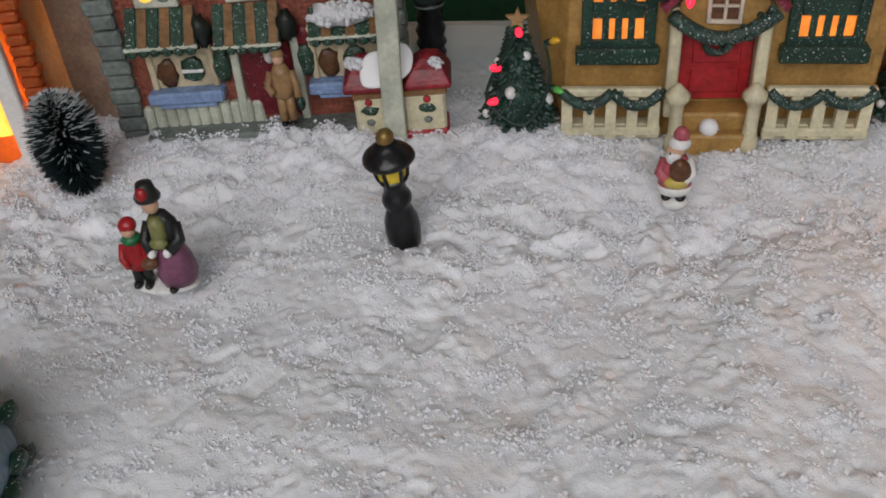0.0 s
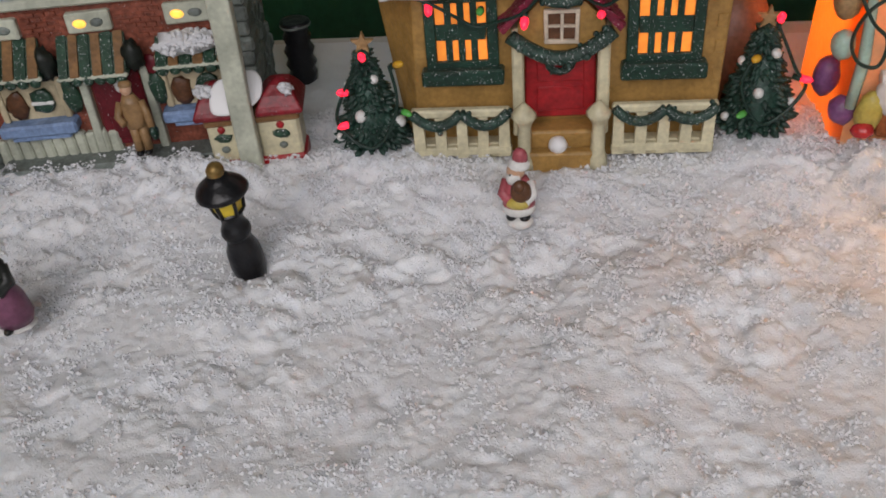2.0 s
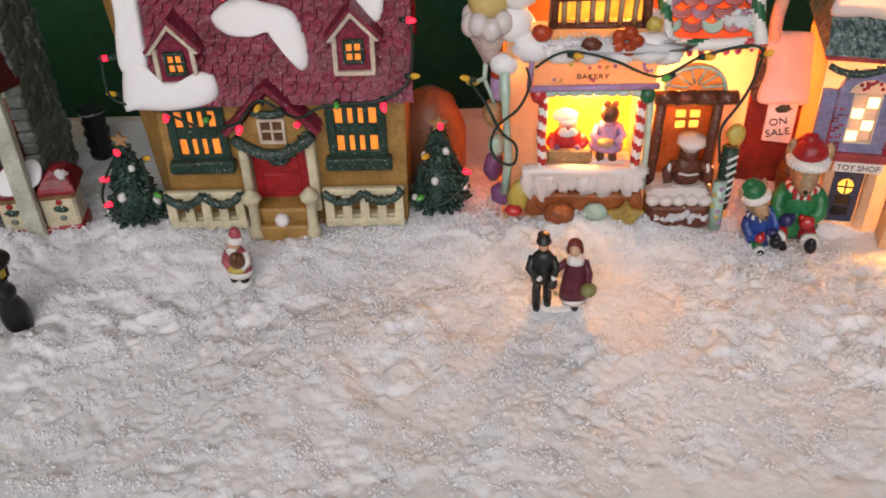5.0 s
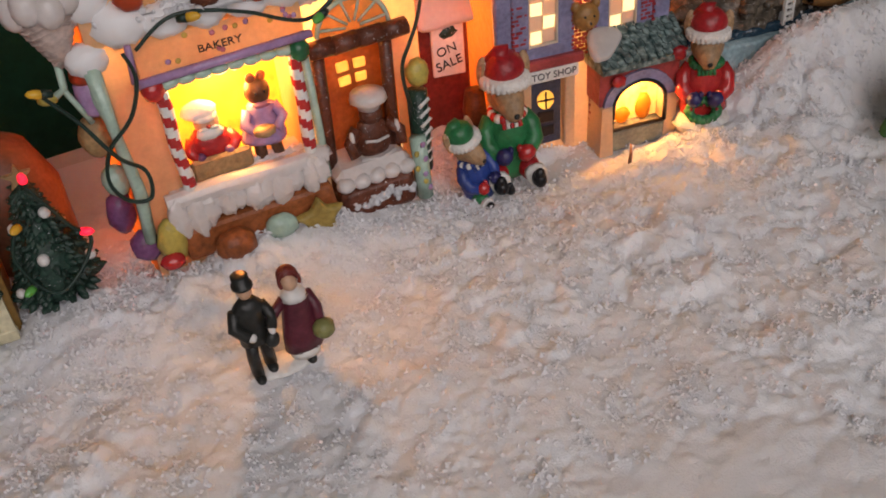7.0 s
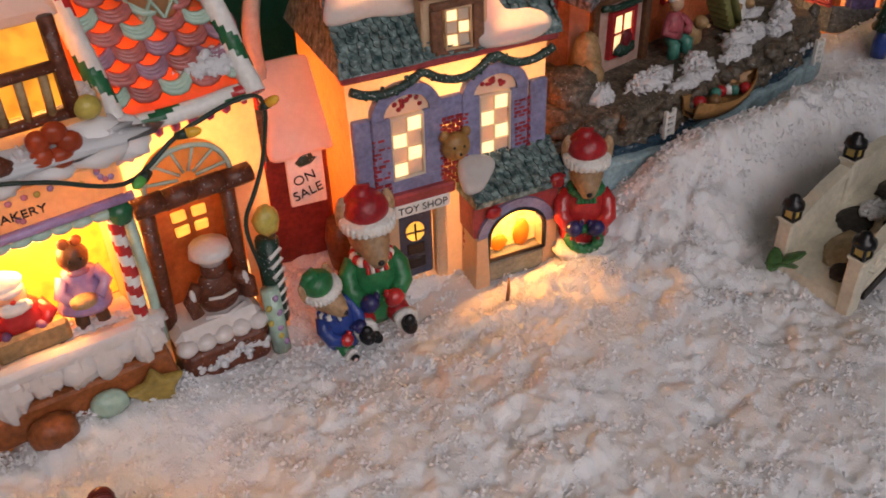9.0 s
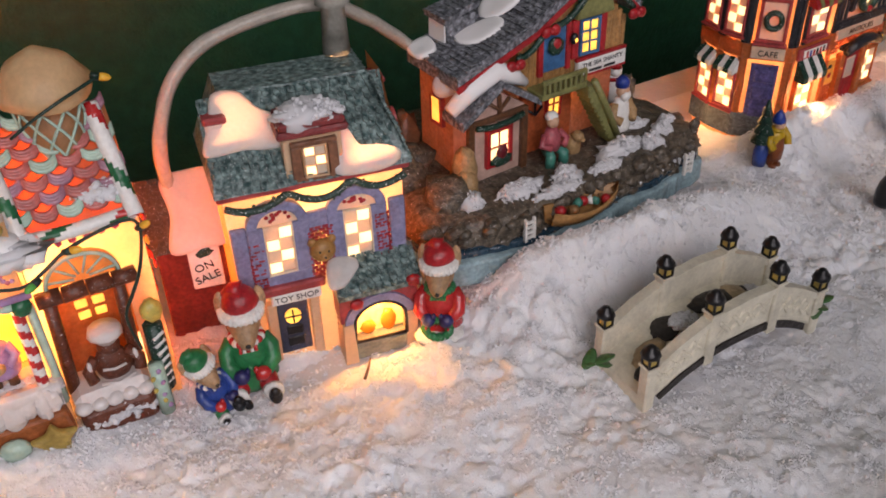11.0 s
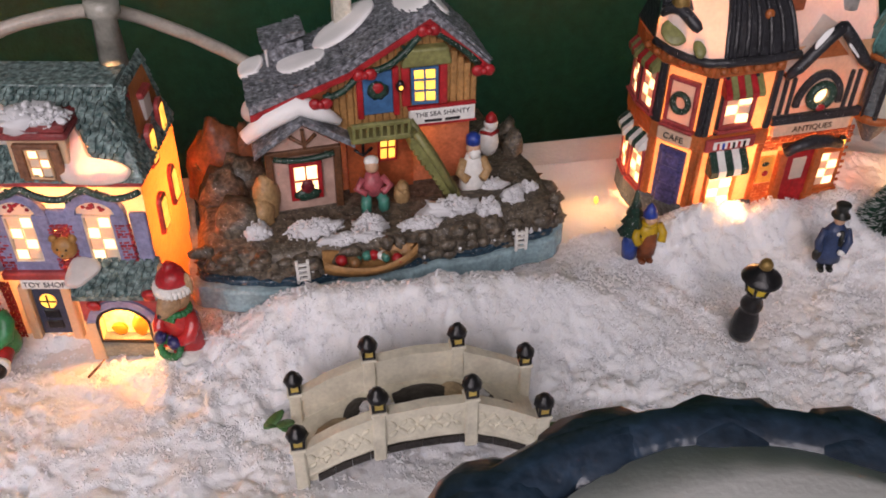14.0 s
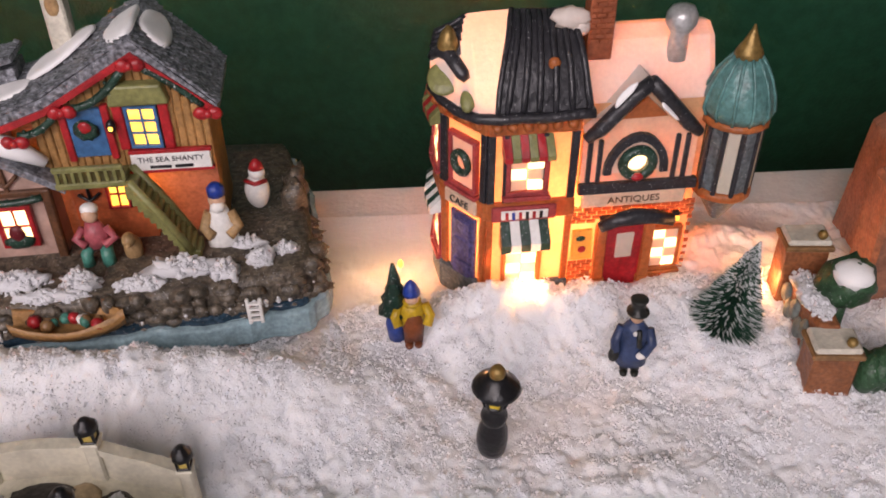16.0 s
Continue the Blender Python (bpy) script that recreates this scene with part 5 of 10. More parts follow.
    for i in range(7):
        cd.blob((8.3 + rnd.uniform(-0.35, 0.3), -0.85, 0.6 + i * 0.42), (0.15, 0.1, 0.17), 3 + i % 2, 5, 7)
        cd.tube([(8.6, -0.35, 1.6 + i * 0.55), (9.2, -0.2, 1.9 + i * 0.55)], 0.1, 5, 5)
    part("candle_post", cd, [MINT, DARKGREEN, LEMON, LILAC, LEMON, WHITE], th, "mint green candy post beside a dark green trunk")
    # heap of icing snow with candies over the sign
    hp = Shape()
    for (x, y, z, r) in ((-3.6, 0.2, 12.4, 1.3), (-2.0, -0.2, 12.2, 1.0), (-0.4, -0.2, 12.1, 0.9), (1.4, 0, 12.2, 1.1), (3.0, 0.2, 12.3, 1.4), (4.1, 0.3, 12.0, 1.1), (-4.9, 0.6, 13.6, 1.4), (-4.7, 0.6, 15.4, 1.2), (-5.3, 0.2, 11.2, 0.9)):
        hp.blob((x, y, z), (r, r * 0.8, r * 0.75), 0, 9, 14, 0.25, 2.5)
    hs = pieces("icing_snow", hp, PAD, th, "soft glowing heap of icing snow")
    part("loose_snow", clump_heap(0.2, -0.1, 12.6, 4.8, 1.1, 0.6, 140, 15), FLUFF, hs)
    fl = Shape()
    for i in range(5):
        fl.blob((1.6 + 0.55 * math.cos(i * 1.257), -0.9, 13.1 + 0.5 * math.sin(i * 1.257)), (0.45, 0.3, 0.42), 0, 6, 9)
    fl.blob((-3.2, -0.6, 13.5), (0.6, 0.4, 0.5), 0, 7, 9, 0.2, 2).blob((-0.4, -0.9, 12.9), (0.6, 0.35, 0.4), 1, 7, 9, 0.3, 3).blob((3.1, -0.4, 13.9), (0.5, 0.4, 0.45), 2, 7, 9)
    pieces("gumdrop", fl, [paint("orange_gumdrop", (0.55, 0.09, 0.03), 0.3, 0.2, glow=0.3, glow_rgb=(1, 0.2, 0.05)), CHOCO, LEMON], hs)
    # balcony
    bl = Shape()
    bl.tube([(-2.6, -0.2, 15.4), (2.7, -0.2, 15.5)], 0.22, 7).tube([(-2.6, -0.2, 13.7), (-2.5, -0.2, 17.2)], 0.3, 7).tube([(2.7, -0.2, 13.7), (2.6, -0.2, 17.2)], 0.3, 7)
    bl.tube([(-2.6, -0.2, 13.8), (2.7, -0.2, 13.8)], 0.2, 7)
    bc = part("balcony", bl, CHOCO, th)
    bb = Shape()
    for i in range(6):
        u = -2.0 + i * 0.8
        bb.tube([(u, -0.2, 13.9), (u, -0.2, 15.3)], 0.17, 7)
    pieces("baluster", bb, WAFER, bc)
    part("balcony_wall", Shape().box(-2.6, 2.7, 1.0, 1.2, 13.6, 17.5, 0.05), BAKEGLOW, th, "upper window wall that emits in place of lamplight")
    ur = Shape().prism([(-5.4, 16.8), (3.4, 16.8), (2.4, 18.6), (-4.0, 18.6)], 0.2, 7.5)
    part("upper_roof", ur, PADG, th, bevel=0.5)
    # scalloped roof with cane edges
    P0, W = Vector((3.4, 0.7, 12.3)), Vector((0, 3.4, 4.4))
    ro = Shape()
    ro.prism([(0.6, 12.1), (4.3, 16.9), (8.3, 12.5), (7.9, 12.2), (4.3, 16.3), (1.1, 12.1)], 3.3, 9.7, 0, "x")
    rf = part("roof", ro, GLOWORANGE, th, "gingerbread roof")
    W1 = W.normalized()
    N = Vector((1, 0, 0)).cross(W1)
    ti = Shape()
    mats = (1, 0, 2, 0, 1, 0, 2)
    for r in range(7):
        for i in range(5):
            u = 0.9 + i * 1.2 + (0.6 if r % 2 else 0)
            if u > 5.9:
                continue
            p = P0 + Vector((u, 0, 0)) + W1 * (0.6 + r * 0.78) + N * 0.12
            arc = [p + Vector((0.58 * math.cos(t), 0, 0)) + W1 * (0.5 - 0.5 * math.sin(t)) + N * 0.1 for t in np.linspace(0, math.pi, 7)]
            for k in range(3):
                ti.tube([q + W1 * (0.16 * k) + N * (0.05 - 0.04 * k) for q in arc], [0.05, 0.13, 0.15, 0.15, 0.15, 0.13, 0.05], 6, mats[(r + (i % 2)) % 7])
    # pink and lilac base colours shifted to orange, imitating lamplight from inside
    pieces("icing_scallop", ti, [paint("lit_pink_icing", (0.58, 0.17, 0.15), 0.22, 0.2, 0.3, coat=0.5, glow=0.12, glow_rgb=(1.0, 0.32, 0.18)), MINT, paint("lit_lilac_icing", (0.46, 0.24, 0.32), 0.22, 0.2, 0.3, coat=0.5, glow=0.12, glow_rgb=(1.0, 0.4, 0.25))], rf, "pink, lilac and mint icing scallops")
    for u in (0.9, 6.2):
        p, q = P0 + Vector((u - 0.2, 0, 0)) + W1 * -0.3 + N * 0.3, P0 + Vector((u - 0.6, 0, 0)) + W1 * 5.6 + N * 0.3
        part("roof_cane", cane([p, q], 0.42, 12, 0.75, True), [WHITE, CANDYRED, CANDYGREEN], rf, "white cane with red and green stripes")
    p, q = P0 + Vector((1.2, -0.1, -0.1)), P0 + Vector((6.0, -0.1, 0.0))
    part("eaves_cane", cane([p, q], 0.36, 12, 0.75, True), [WHITE, CANDYRED, CANDYGREEN], rf)
    part("roof_crumb_snow", clump_heap(8.2, 1.7, 13.2, 1.5, 0.9, 0.7, 110, 16), FLUFF, rf)
    part("roof_crumb_snow", clump_heap(3.2, 1.3, 13.3, 0.8, 0.8, 0.8, 60, 17), FLUFF, rf)
    # waffle tub behind the roof
    tb = Shape().lathe([(1.1, 14.0), (1.35, 15.2), (1.6, 17.6)], 20, (7.2, 4.0, 0))
    tub = part("waffle_tub", tb, WAFERGLOW, th, "waffle tub with pale lattice")
    lt = Shape()
    for s_ in (-1, 1):
        for k in range(10):
            pts = []
            for j in range(7):
                t = j / 6
                aa = k * 0.6283 + s_ * t * 1.25
                r = 1.2 + 0.48 * t
                pts.append((7.2 + r * math.cos(aa), 4.0 + r * math.sin(aa), 14.3 + 3.2 * t))
            lt.tube(pts, 0.08, 5)
    part("lattice", lt, MINT, tub)
    part("tub_cream", Shape().lathe([(1.6, 17.4), (2.25, 17.8), (2.2, 18.4), (1.5, 19.6), (0.3, 20.2)], 18, (7.2, 4.0, 0), 0, wob=0.05), GLOWCREAM, tub, "swirl of vanilla cream")
    # ice cream cone hung on the corner
    SHIFT[:] = (0.05, 0.2, -0.35)
    co = Shape().lathe([(0.14, 11.4), (0.65, 12.3), (1.4, 14.2)], 16, (-6.3, 0.3, 0))
    FROSTED = paint("frosted_wafer", (0.60, 0.47, 0.42), 0.4, 0.2, 0.35, 0.4)
    cone = part("ice_cream_cone", co, FROSTED, th, "ice cream cone ornament with vanilla scoop")
    cr = Shape()
    for k in range(9):
        z = 11.7 + k * 0.28
        r = 0.16 + (z - 11.4) * 0.46
        cr.tube([(-6.3 + r * math.cos(t), 0.3 + r * math.sin(t), z + 0.12 * math.sin(t * 3)) for t in np.linspace(0, 2 * math.pi, 17)], 0.07, 5)
    part("cone_ribs", cr, FROSTED, cone)
    ct = Shape()
    for k in range(9):
        t = k * 0.698
        ct.blob((-6.3 + 1.1 * math.cos(t), 0.3 + 1.1 * math.sin(t), 14.3 - 0.25 * (k % 2)), (0.62, 0.62, 0.7), 0, 7, 9)
    pieces("melted_icing", ct, ICING, cone)
    part("scoop", Shape().blob((-6.3, 0.3, 15.5), (1.25, 1.2, 1.25), 0, 12, 16, 0.06, 3), paint("vanilla_scoop", (0.62, 0.47, 0.18), 0.35, 0.1, 0.2), cone)
    SHIFT[:] = (0, 0, 0)
    part("corner_icing", Shape().tube([(-5.3, -0.1, 11), (-5.2, -0.2, 8), (-5.0, -0.2, 5), (-5.2, -0.3, 2.4)], [0.36, 0.24, 0.3, 0.28], 8).blob((-5.3, 0.2, 9.4), (0.34, 0.35, 1.0), 0, 8, 10, 0.3, 2), MINT, th)
    pieces("side_gumdrop", Shape().lathe([(0.62, 10.1), (0.72, 10.3), (0.5, 11.2), (0.2, 11.6)], 14, (-5.5, 0.9, 0), 0, wob=0.04).lathe([(0.62, 8.7), (0.78, 8.9), (0.7, 10.0), (0.5, 10.2)], 14, (-5.5, 0.9, 0), 1, wob=0.04).blob((-5.95, 0.9, 7.6), (0.68, 0.65, 1.0), 2, 10, 14, 0.1, 2).blob((-5.7, 1.0, 5.2), (0.6, 0.6, 0.8), 3, 10, 14, 0.1, 2), [bpy.data.materials["orange_gumdrop"], LILAC, WAFER, MINT], th)
    part("sugar_spoon", Shape().tube([(-6.4, 0.7, 11.4), (-6.5, 0.4, 10.2), (-7.0, 0.3, 10.0)], 0.17, 7, 0).tube([(-6.5, 0.4, 10.1), (-5.9, 0.4, 8.5)], 0.13, 7, 0).blob((-7.2, 0.3, 10.0), (0.42, 0.25, 0.24), 1, 7, 10), [MINT, LEMON], th, "mint sugar spoon with a lemon drop")
    return th


bakery()

# ---- toy shop ----
PERI = paint("periwinkle_paint", (0.24, 0.235, 0.38), 0.38, 0.22, 0.25, 0.3)
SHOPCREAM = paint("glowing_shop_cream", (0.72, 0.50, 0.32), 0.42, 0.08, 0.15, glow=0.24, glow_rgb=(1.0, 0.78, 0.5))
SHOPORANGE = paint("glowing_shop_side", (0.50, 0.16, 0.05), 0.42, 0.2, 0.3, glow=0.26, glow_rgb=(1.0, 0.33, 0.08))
SLATE = paint("green_slate_paint", (0.03, 0.065, 0.065), 0.3, 0.6, 0.3, 0.9, grain=600, dust=0.12, hue=(0.20, 0.27, 0.26), patch=330)
BRICKS2 = paint("bright_red_brick_paint", (0.36, 0.03, 0.04), 0.38, 0.35, 0.3, 0.3)
PANEWHITE = paint("white_pane", (0.85, 0.78, 0.66), 0.35, 0.05, 0.1, glow=0.45, glow_rgb=(1, 0.86, 0.66))
ROSE = paint("rose_red_paint", (0.40, 0.06, 0.06), 0.4, 0.2)
FIRE = lit("fire_glow", (1.0, 0.56, 0.12), 3.4, 0.25, 210)
BEAR = paint("teddy_brown", (0.42, 0.21, 0.06), 0.45, 0.2)


def toy_shop():
    th = thing("toy_shop", 40.7, 6.8, -0.8, -9.5, "lit toy shop with periwinkle front, slate mansard roof and arched display", "village house")
    s = Shape()
    s.add([(-5.1, 0, -1), (4.7, 0, -1), (4.9, 0, 12.0), (-5.3, 0, 12.0)], [(0, 1, 2, 3)])
    part("front_wall", s, SHOPCREAM, th)
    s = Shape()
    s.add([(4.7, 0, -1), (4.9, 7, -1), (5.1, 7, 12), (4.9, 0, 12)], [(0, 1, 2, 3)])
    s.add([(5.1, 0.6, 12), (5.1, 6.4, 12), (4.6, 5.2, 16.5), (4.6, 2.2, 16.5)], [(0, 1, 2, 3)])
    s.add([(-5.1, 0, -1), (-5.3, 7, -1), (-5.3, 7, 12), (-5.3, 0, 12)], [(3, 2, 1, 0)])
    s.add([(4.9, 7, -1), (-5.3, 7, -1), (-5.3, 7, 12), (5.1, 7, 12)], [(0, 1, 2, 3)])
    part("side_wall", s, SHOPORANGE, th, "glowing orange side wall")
    bulb("toy_shop_bulb", 41.6, 10.8, 8.0, 1.3, WARM, 1.2)
    for y, z in ((2.0, 8.2), (2.4, 12.6), (4.8, 8.4), (4.9, 13.0)):
        sw = Shape().prism([(y - 0.65, z - 1.2), (y + 0.65, z - 1.2), (y + 0.65, z + 0.8)] + [(y + 0.65 * math.cos(t), z + 0.8 + 0.6 * math.sin(t)) for t in np.linspace(0.3, 2.84, 7)] + [(y - 0.65, z + 0.8)], 5.0, 5.3, 0, "x")
        w = part("side_window", sw, ROSE, th, bevel=0.04)
        part("pane", Shape().box(5.25, 5.36, y - 0.42, y + 0.42, z - 0.95, z + 0.95, 0.05), LITYELLOW, w)
    # upper front: blue surrounds with arched windows
    for c in (-2.55, 2.0):
        out, inn = [], []
        for t in np.linspace(0, math.pi, 13):
            out.append((c + 1.75 * math.cos(t), 9.6 + 1.55 * math.sin(t)))
            inn.append((c + 1.15 * math.cos(t), 9.6 + 1.0 * math.sin(t)))
        ring = Shape()
        for i in range(12):
            ring.prism([out[i], out[i + 1], inn[i + 1], inn[i]], -0.42, 0.02)
        ring.box(c - 1.75, c - 0.8, -0.4, 0.02, 6.2, 9.6, 0.06)
        ring.box(c + 0.8, c + 1.75, -0.4, 0.02, 6.2, 9.6, 0.06)
        ring.box(c - 1.75, c + 1.75, -0.38, 0.02, 5.4, 6.25, 0.06)
        sr = part("window_surround", ring, PERI, th, "periwinkle blue window surround")
        lun = Shape().prism(inn, -0.22, 0.0)
        ln = part("lunette", lun, PANEWHITE, sr)
        fl = Shape()
        rnd = random.Random(int(c * 10) + 40)
        for i in range(10):
            t = rnd.uniform(0.3, 2.8)
            fl.blob((c + rnd.uniform(0.2, 0.9) * math.cos(t), -0.25, 9.75 + rnd.uniform(0.3, 0.75) * math.sin(t)), (0.13, 0.07, 0.12), 0, 5, 7)
        pieces("painted_berry", fl, REDPAINT, ln)
        w = grid_window(sr, c - 0.85, c + 0.85, 6.2, 9.55, -0.15, 2, 4, PANEWHITE, LITWIN, 0.12, 0.05, 0.0, "window", PANEWHITE)
    b = Shape()
    b.box(-5.2, -4.3, -0.35, 0.02, 5.4, 9.7, 0.08)
    b.box(3.9, 4.85, -0.35, 0.02, 5.4, 9.7, 0.08)
    b.box(-0.85, 0.3, -0.3, 0.02, 8.6, 9.9, 0.05)
    pieces("blue_band", b, PERI, th)
    br = Shape()
    for x0, x1, z0, z1, sd in ((-4.35, -3.5, 5.6, 8.7, 1), (3.0, 3.9, 6.0, 9.0, 2), (-1.0, 0.5, 5.2, 8.9, 3), (-5.0, -4.4, 0, 4.6, 4), (0.2, 0.9, 0.4, 5.2, 5)):
        br.bricks(x0, x1, z0, z1, -0.3, 0.42, 0.22, 0.14, 0, (), sd)
    pieces("brick", br, BRICKS2, th, "red brick quoins")
    garland(th, sag((-5.2, -0.6, 11.4), (-1.9, -0.6, 11.6), 0.55) + sag((-1.6, -0.6, 11.5), (1.6, -0.6, 11.6), 0.7) + sag((1.9, -0.6, 11.6), (4.9, -0.6, 11.4), 0.55), 0.28, "garland", seed=12)
    part("cornice", Shape().box(-5.6, 5.2, -0.6, 0.1, 11.7, 12.15, 0.1).box(4.85, 5.2, 0.1, 7.2, 11.7, 12.15, 0.1), ROSE, th)
    # teddy head and brick bow
    t = Shape().blob((-0.25, -0.55, 7.4), (0.75, 0.5, 0.7), 0, 9, 12)
    for q in (-1, 1):
        t.blob((-0.25 + q * 0.55, -0.5, 8.0), (0.27, 0.2, 0.27), 0, 6, 8)
        t.blob((-0.25 + q * 0.25, -1.0, 7.55), 0.07, 1, 5, 6)
    t.blob((-0.25, -1.0, 7.2), (0.28, 0.16, 0.22), 0).blob((-0.25, -1.14, 7.25), 0.08, 1, 5, 6)
    part("teddy_head", t, [BEAR, BLACK], th, "tan teddy bear head ornament")
    # mansard roof
    r = Shape()
    r.add([(-5.7, -0.7, 12.1), (5.3, -0.7, 12.1), (5.3, 7.3, 12.1), (-5.7, 7.3, 12.1), (-4.3, 2.3, 16.6), (3.7, 2.3, 16.6), (3.7, 5.2, 16.6), (-4.3, 5.2, 16.6)], [(1, 2, 6, 5), (2, 3, 7, 6), (3, 0, 4, 7), (4, 5, 6, 7)])

    pad_l = [(0.0, 2.3), (2.0, 2.3), (4.0, 2.2), (4.2, 3.6), (3.1, 4.4), (2.3, 5.3), (1.0, 5.4), (0.5, 3.9)]
    pad_r = [(6.6, 0.1), (8.4, -0.15), (9.9, 0.1), (10.3, 0.7), (9.4, 1.2), (8.2, 1.4), (7.6, 2.6), (6.9, 3.6), (6.2, 3.4), (6.3, 1.5)]

    def inside(p, u, v, k):
        c = sum((Vector(q) for q in p), Vector((0, 0))) / len(p)
        g = [c + (Vector(q) - c) * k for q in p]
        return sum((a.y > v) != (b.y > v) and u < (b.x - a.x) * (v - a.y) / (b.y - a.y) + a.x for a, b in zip(g, g[1:] + g[:1])) % 2 == 1

    def under_snow(u, v):
        return inside(pad_l, u, v, 0.88) or inside(pad_r, u, v, 0.88)

    # the front slope is open where the hollow snow patches sit
    S, nv = Vector((0, 3.0, 4.5)).normalized(), 26
    for b in range(nv):
        v0, v1 = b * 5.46 / nv, (b + 1) * 5.46 / nv
        x0, x1 = -5.7 + 1.4 * v0 / 5.4, 5.3 - 1.6 * v0 / 5.4
        for a in range(46):
            u0, u1 = x0 + (x1 - x0) * a / 46, x0 + (x1 - x0) * (a + 1) / 46
            if not (inside(pad_l, (u0 + u1) / 2 + 5.6, (v0 + v1) / 2, 0.84) or inside(pad_r, (u0 + u1) / 2 + 5.6, (v0 + v1) / 2, 0.84)):
                r.add([(u, -0.7 + S.y * v, 12.1 + S.z * v) for u, v in ((u0, v0), (u1, v0), (u1, v1), (u0, v1))], [(0, 1, 2, 3)])
    W = Vector((0, 3.0, 4.5))
    tiles = Shape()
    tiles.shingles((-5.6, -0.72, 12.15), (1, 0, 0), (0.14, 3.0, 4.5), 10.0, 5.3, 0.46, 0.32, 0.15, 0, under_snow, 0.25, 41)
    tiles.shingles((5.32, -0.6, 12.15), (0, 1, 0), (-1.6, 0.9, 4.5), 7.0, 4.6, 0.46, 0.32, 0.15, 0, None, 0.25, 42)
    rf = part("roof", r, SLATE, th, "green slate mansard roof")
    pieces("slate", tiles, SLATE, rf)
    N = Vector((1, 0, 0)).cross(W.normalized())
    o = Vector((-5.6, -0.72, 12.15)) + N * 0.14
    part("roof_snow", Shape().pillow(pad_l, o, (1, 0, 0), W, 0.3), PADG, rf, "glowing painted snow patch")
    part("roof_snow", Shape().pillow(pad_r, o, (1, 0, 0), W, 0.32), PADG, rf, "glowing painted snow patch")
    part("ridge_stub", Shape().box(-5.3, -4.3, 0.9, 2.2, 14.2, 15.7, 0.15).box(-5.4, -4.2, 0.8, 2.3, 15.6, 16.0, 0.1, 1), [PADG, ROSE], rf)
    part("ridge_stub", Shape().box(3.9, 5.0, 3.0, 4.4, 13.8, 15.4, 0.15).box(3.8, 5.1, 2.9, 4.5, 15.3, 15.7, 0.1, 1), [PADG, ROSE], rf)
    # dormer
    d = Shape()
    d.box(-1.7, 1.5, -0.5, 2.2, 11.9, 15.0, 0.08)
    dm = part("dormer", d, SHOPCREAM, th, "cream dormer")
    part("dormer_roof", Shape().box(-2.0, 1.85, -0.95, 2.4, 14.9, 15.3, 0.12).box(-1.85, 1.7, -0.8, 2.4, 15.25, 15.7, 0.12), paint("brick_red_eaves_paint", (0.24, 0.04, 0.04), 0.35, 0.25, 0.3, 0.4), dm)
    part("loose_snow", clump_heap(-0.1, 0.2, 15.7, 2.0, 1.2, 0.9, 130, 18), FLUFF, dm, "loose snow heaped on the dormer")
    grid_window(dm, -0.72, 0.57, 12.4, 14.3, -0.6, 2, 3, SHOPCREAM, LITWIN, 0.1, 0.05, 0.0, "window", PANEWHITE)
    fr = Shape().box(-1.35, 1.2, -0.85, -0.5, 14.3, 14.6, 0.06).box(-1.2, 1.05, -0.8, -0.5, 12.2, 12.5, 0.06)
    fr.box(-1.35, -0.8, -0.8, -0.5, 12.4, 14.3, 0.05).box(0.65, 1.2, -0.8, -0.5, 12.4, 14.3, 0.05)
    pieces("shutter", fr, paint("brown_shutter_paint", (0.20, 0.085, 0.045), 0.4, 0.3, 0.3, 0.5), dm)
    # chimney tube behind
    part("lamp_socket", Shape().lathe([(0.85, 16.0), (0.7, 19.3), (1.0, 19.5), (1.0, 20.3), (0.6, 20.4)], 14, (3.0, 5.4, 0), 0), paint("clear_grey_plastic", (0.35, 0.34, 0.30), 0.2, 0.1), th, "grey plastic lamp holder")
    # ground floor: sign, door, awning, arched display
    sg = part("sign_board", Shape().box(-3.6, -0.6, -0.65, -0.05, 4.25, 5.0, 0.08), WHITE, th, "white toy shop sign board")
    letters("lettering", "TOY SHOP", 0.55, BLACK, sg, (-2.1, -0.66, 4.62), 90, 0, 0, 0.03, 0.98)
    part("lintel", Shape().box(-4.5, -0.3, -0.75, 0.0, 5.0, 5.6, 0.1), ROSE, th)
    dk = paint("dark_blue_door_paint", (0.04, 0.05, 0.09), 0.35, 0.3)
    dr = part("door", Shape().box(-3.3, -1.5, -0.2, 0.1, 0.2, 4.2, 0.06), dk, th, "dark blue door with a lit pane")
    part("pane", Shape().prism([(-2.4 + 0.5 * math.cos(t), 3.0 + 0.55 * math.sin(t)) for t in np.linspace(0, 2 * math.pi, 13)[:-1]], -0.3, -0.15), LITYELLOW, dr)
    pb = Shape().box(-2.45, -2.35, -0.36, -0.28, 2.5, 3.5, 0.01).box(-2.9, -1.9, -0.36, -0.28, 2.95, 3.05, 0.01)
    for a in (0.7, 1.6):
        pb.box(-2.9, -1.9, -0.3, -0.15, a, a + 0.7, 0.08)
    pieces("door_bar", pb, BLACK, dr)
    for x in (-3.65, -1.1):
        part("door_jamb", Shape().box(x - 0.3, x + 0.3, -0.55, 0.05, 0, 4.3, 0.08), SHOPCREAM, th)
    part("wall_lantern", Shape().box(0.35, 0.75, -0.9, -0.5, 3.6, 4.3, 0.06).box(0.42, 0.68, -0.95, -0.6, 3.75, 4.1, 0.03, 1), [BLACK, LITYELLOW], th)
    bay = Shape()
    arch = [(2.55 + 1.6 * math.cos(t), 2.3 + 1.35 * math.sin(t)) for t in np.linspace(0, math.pi, 13)]
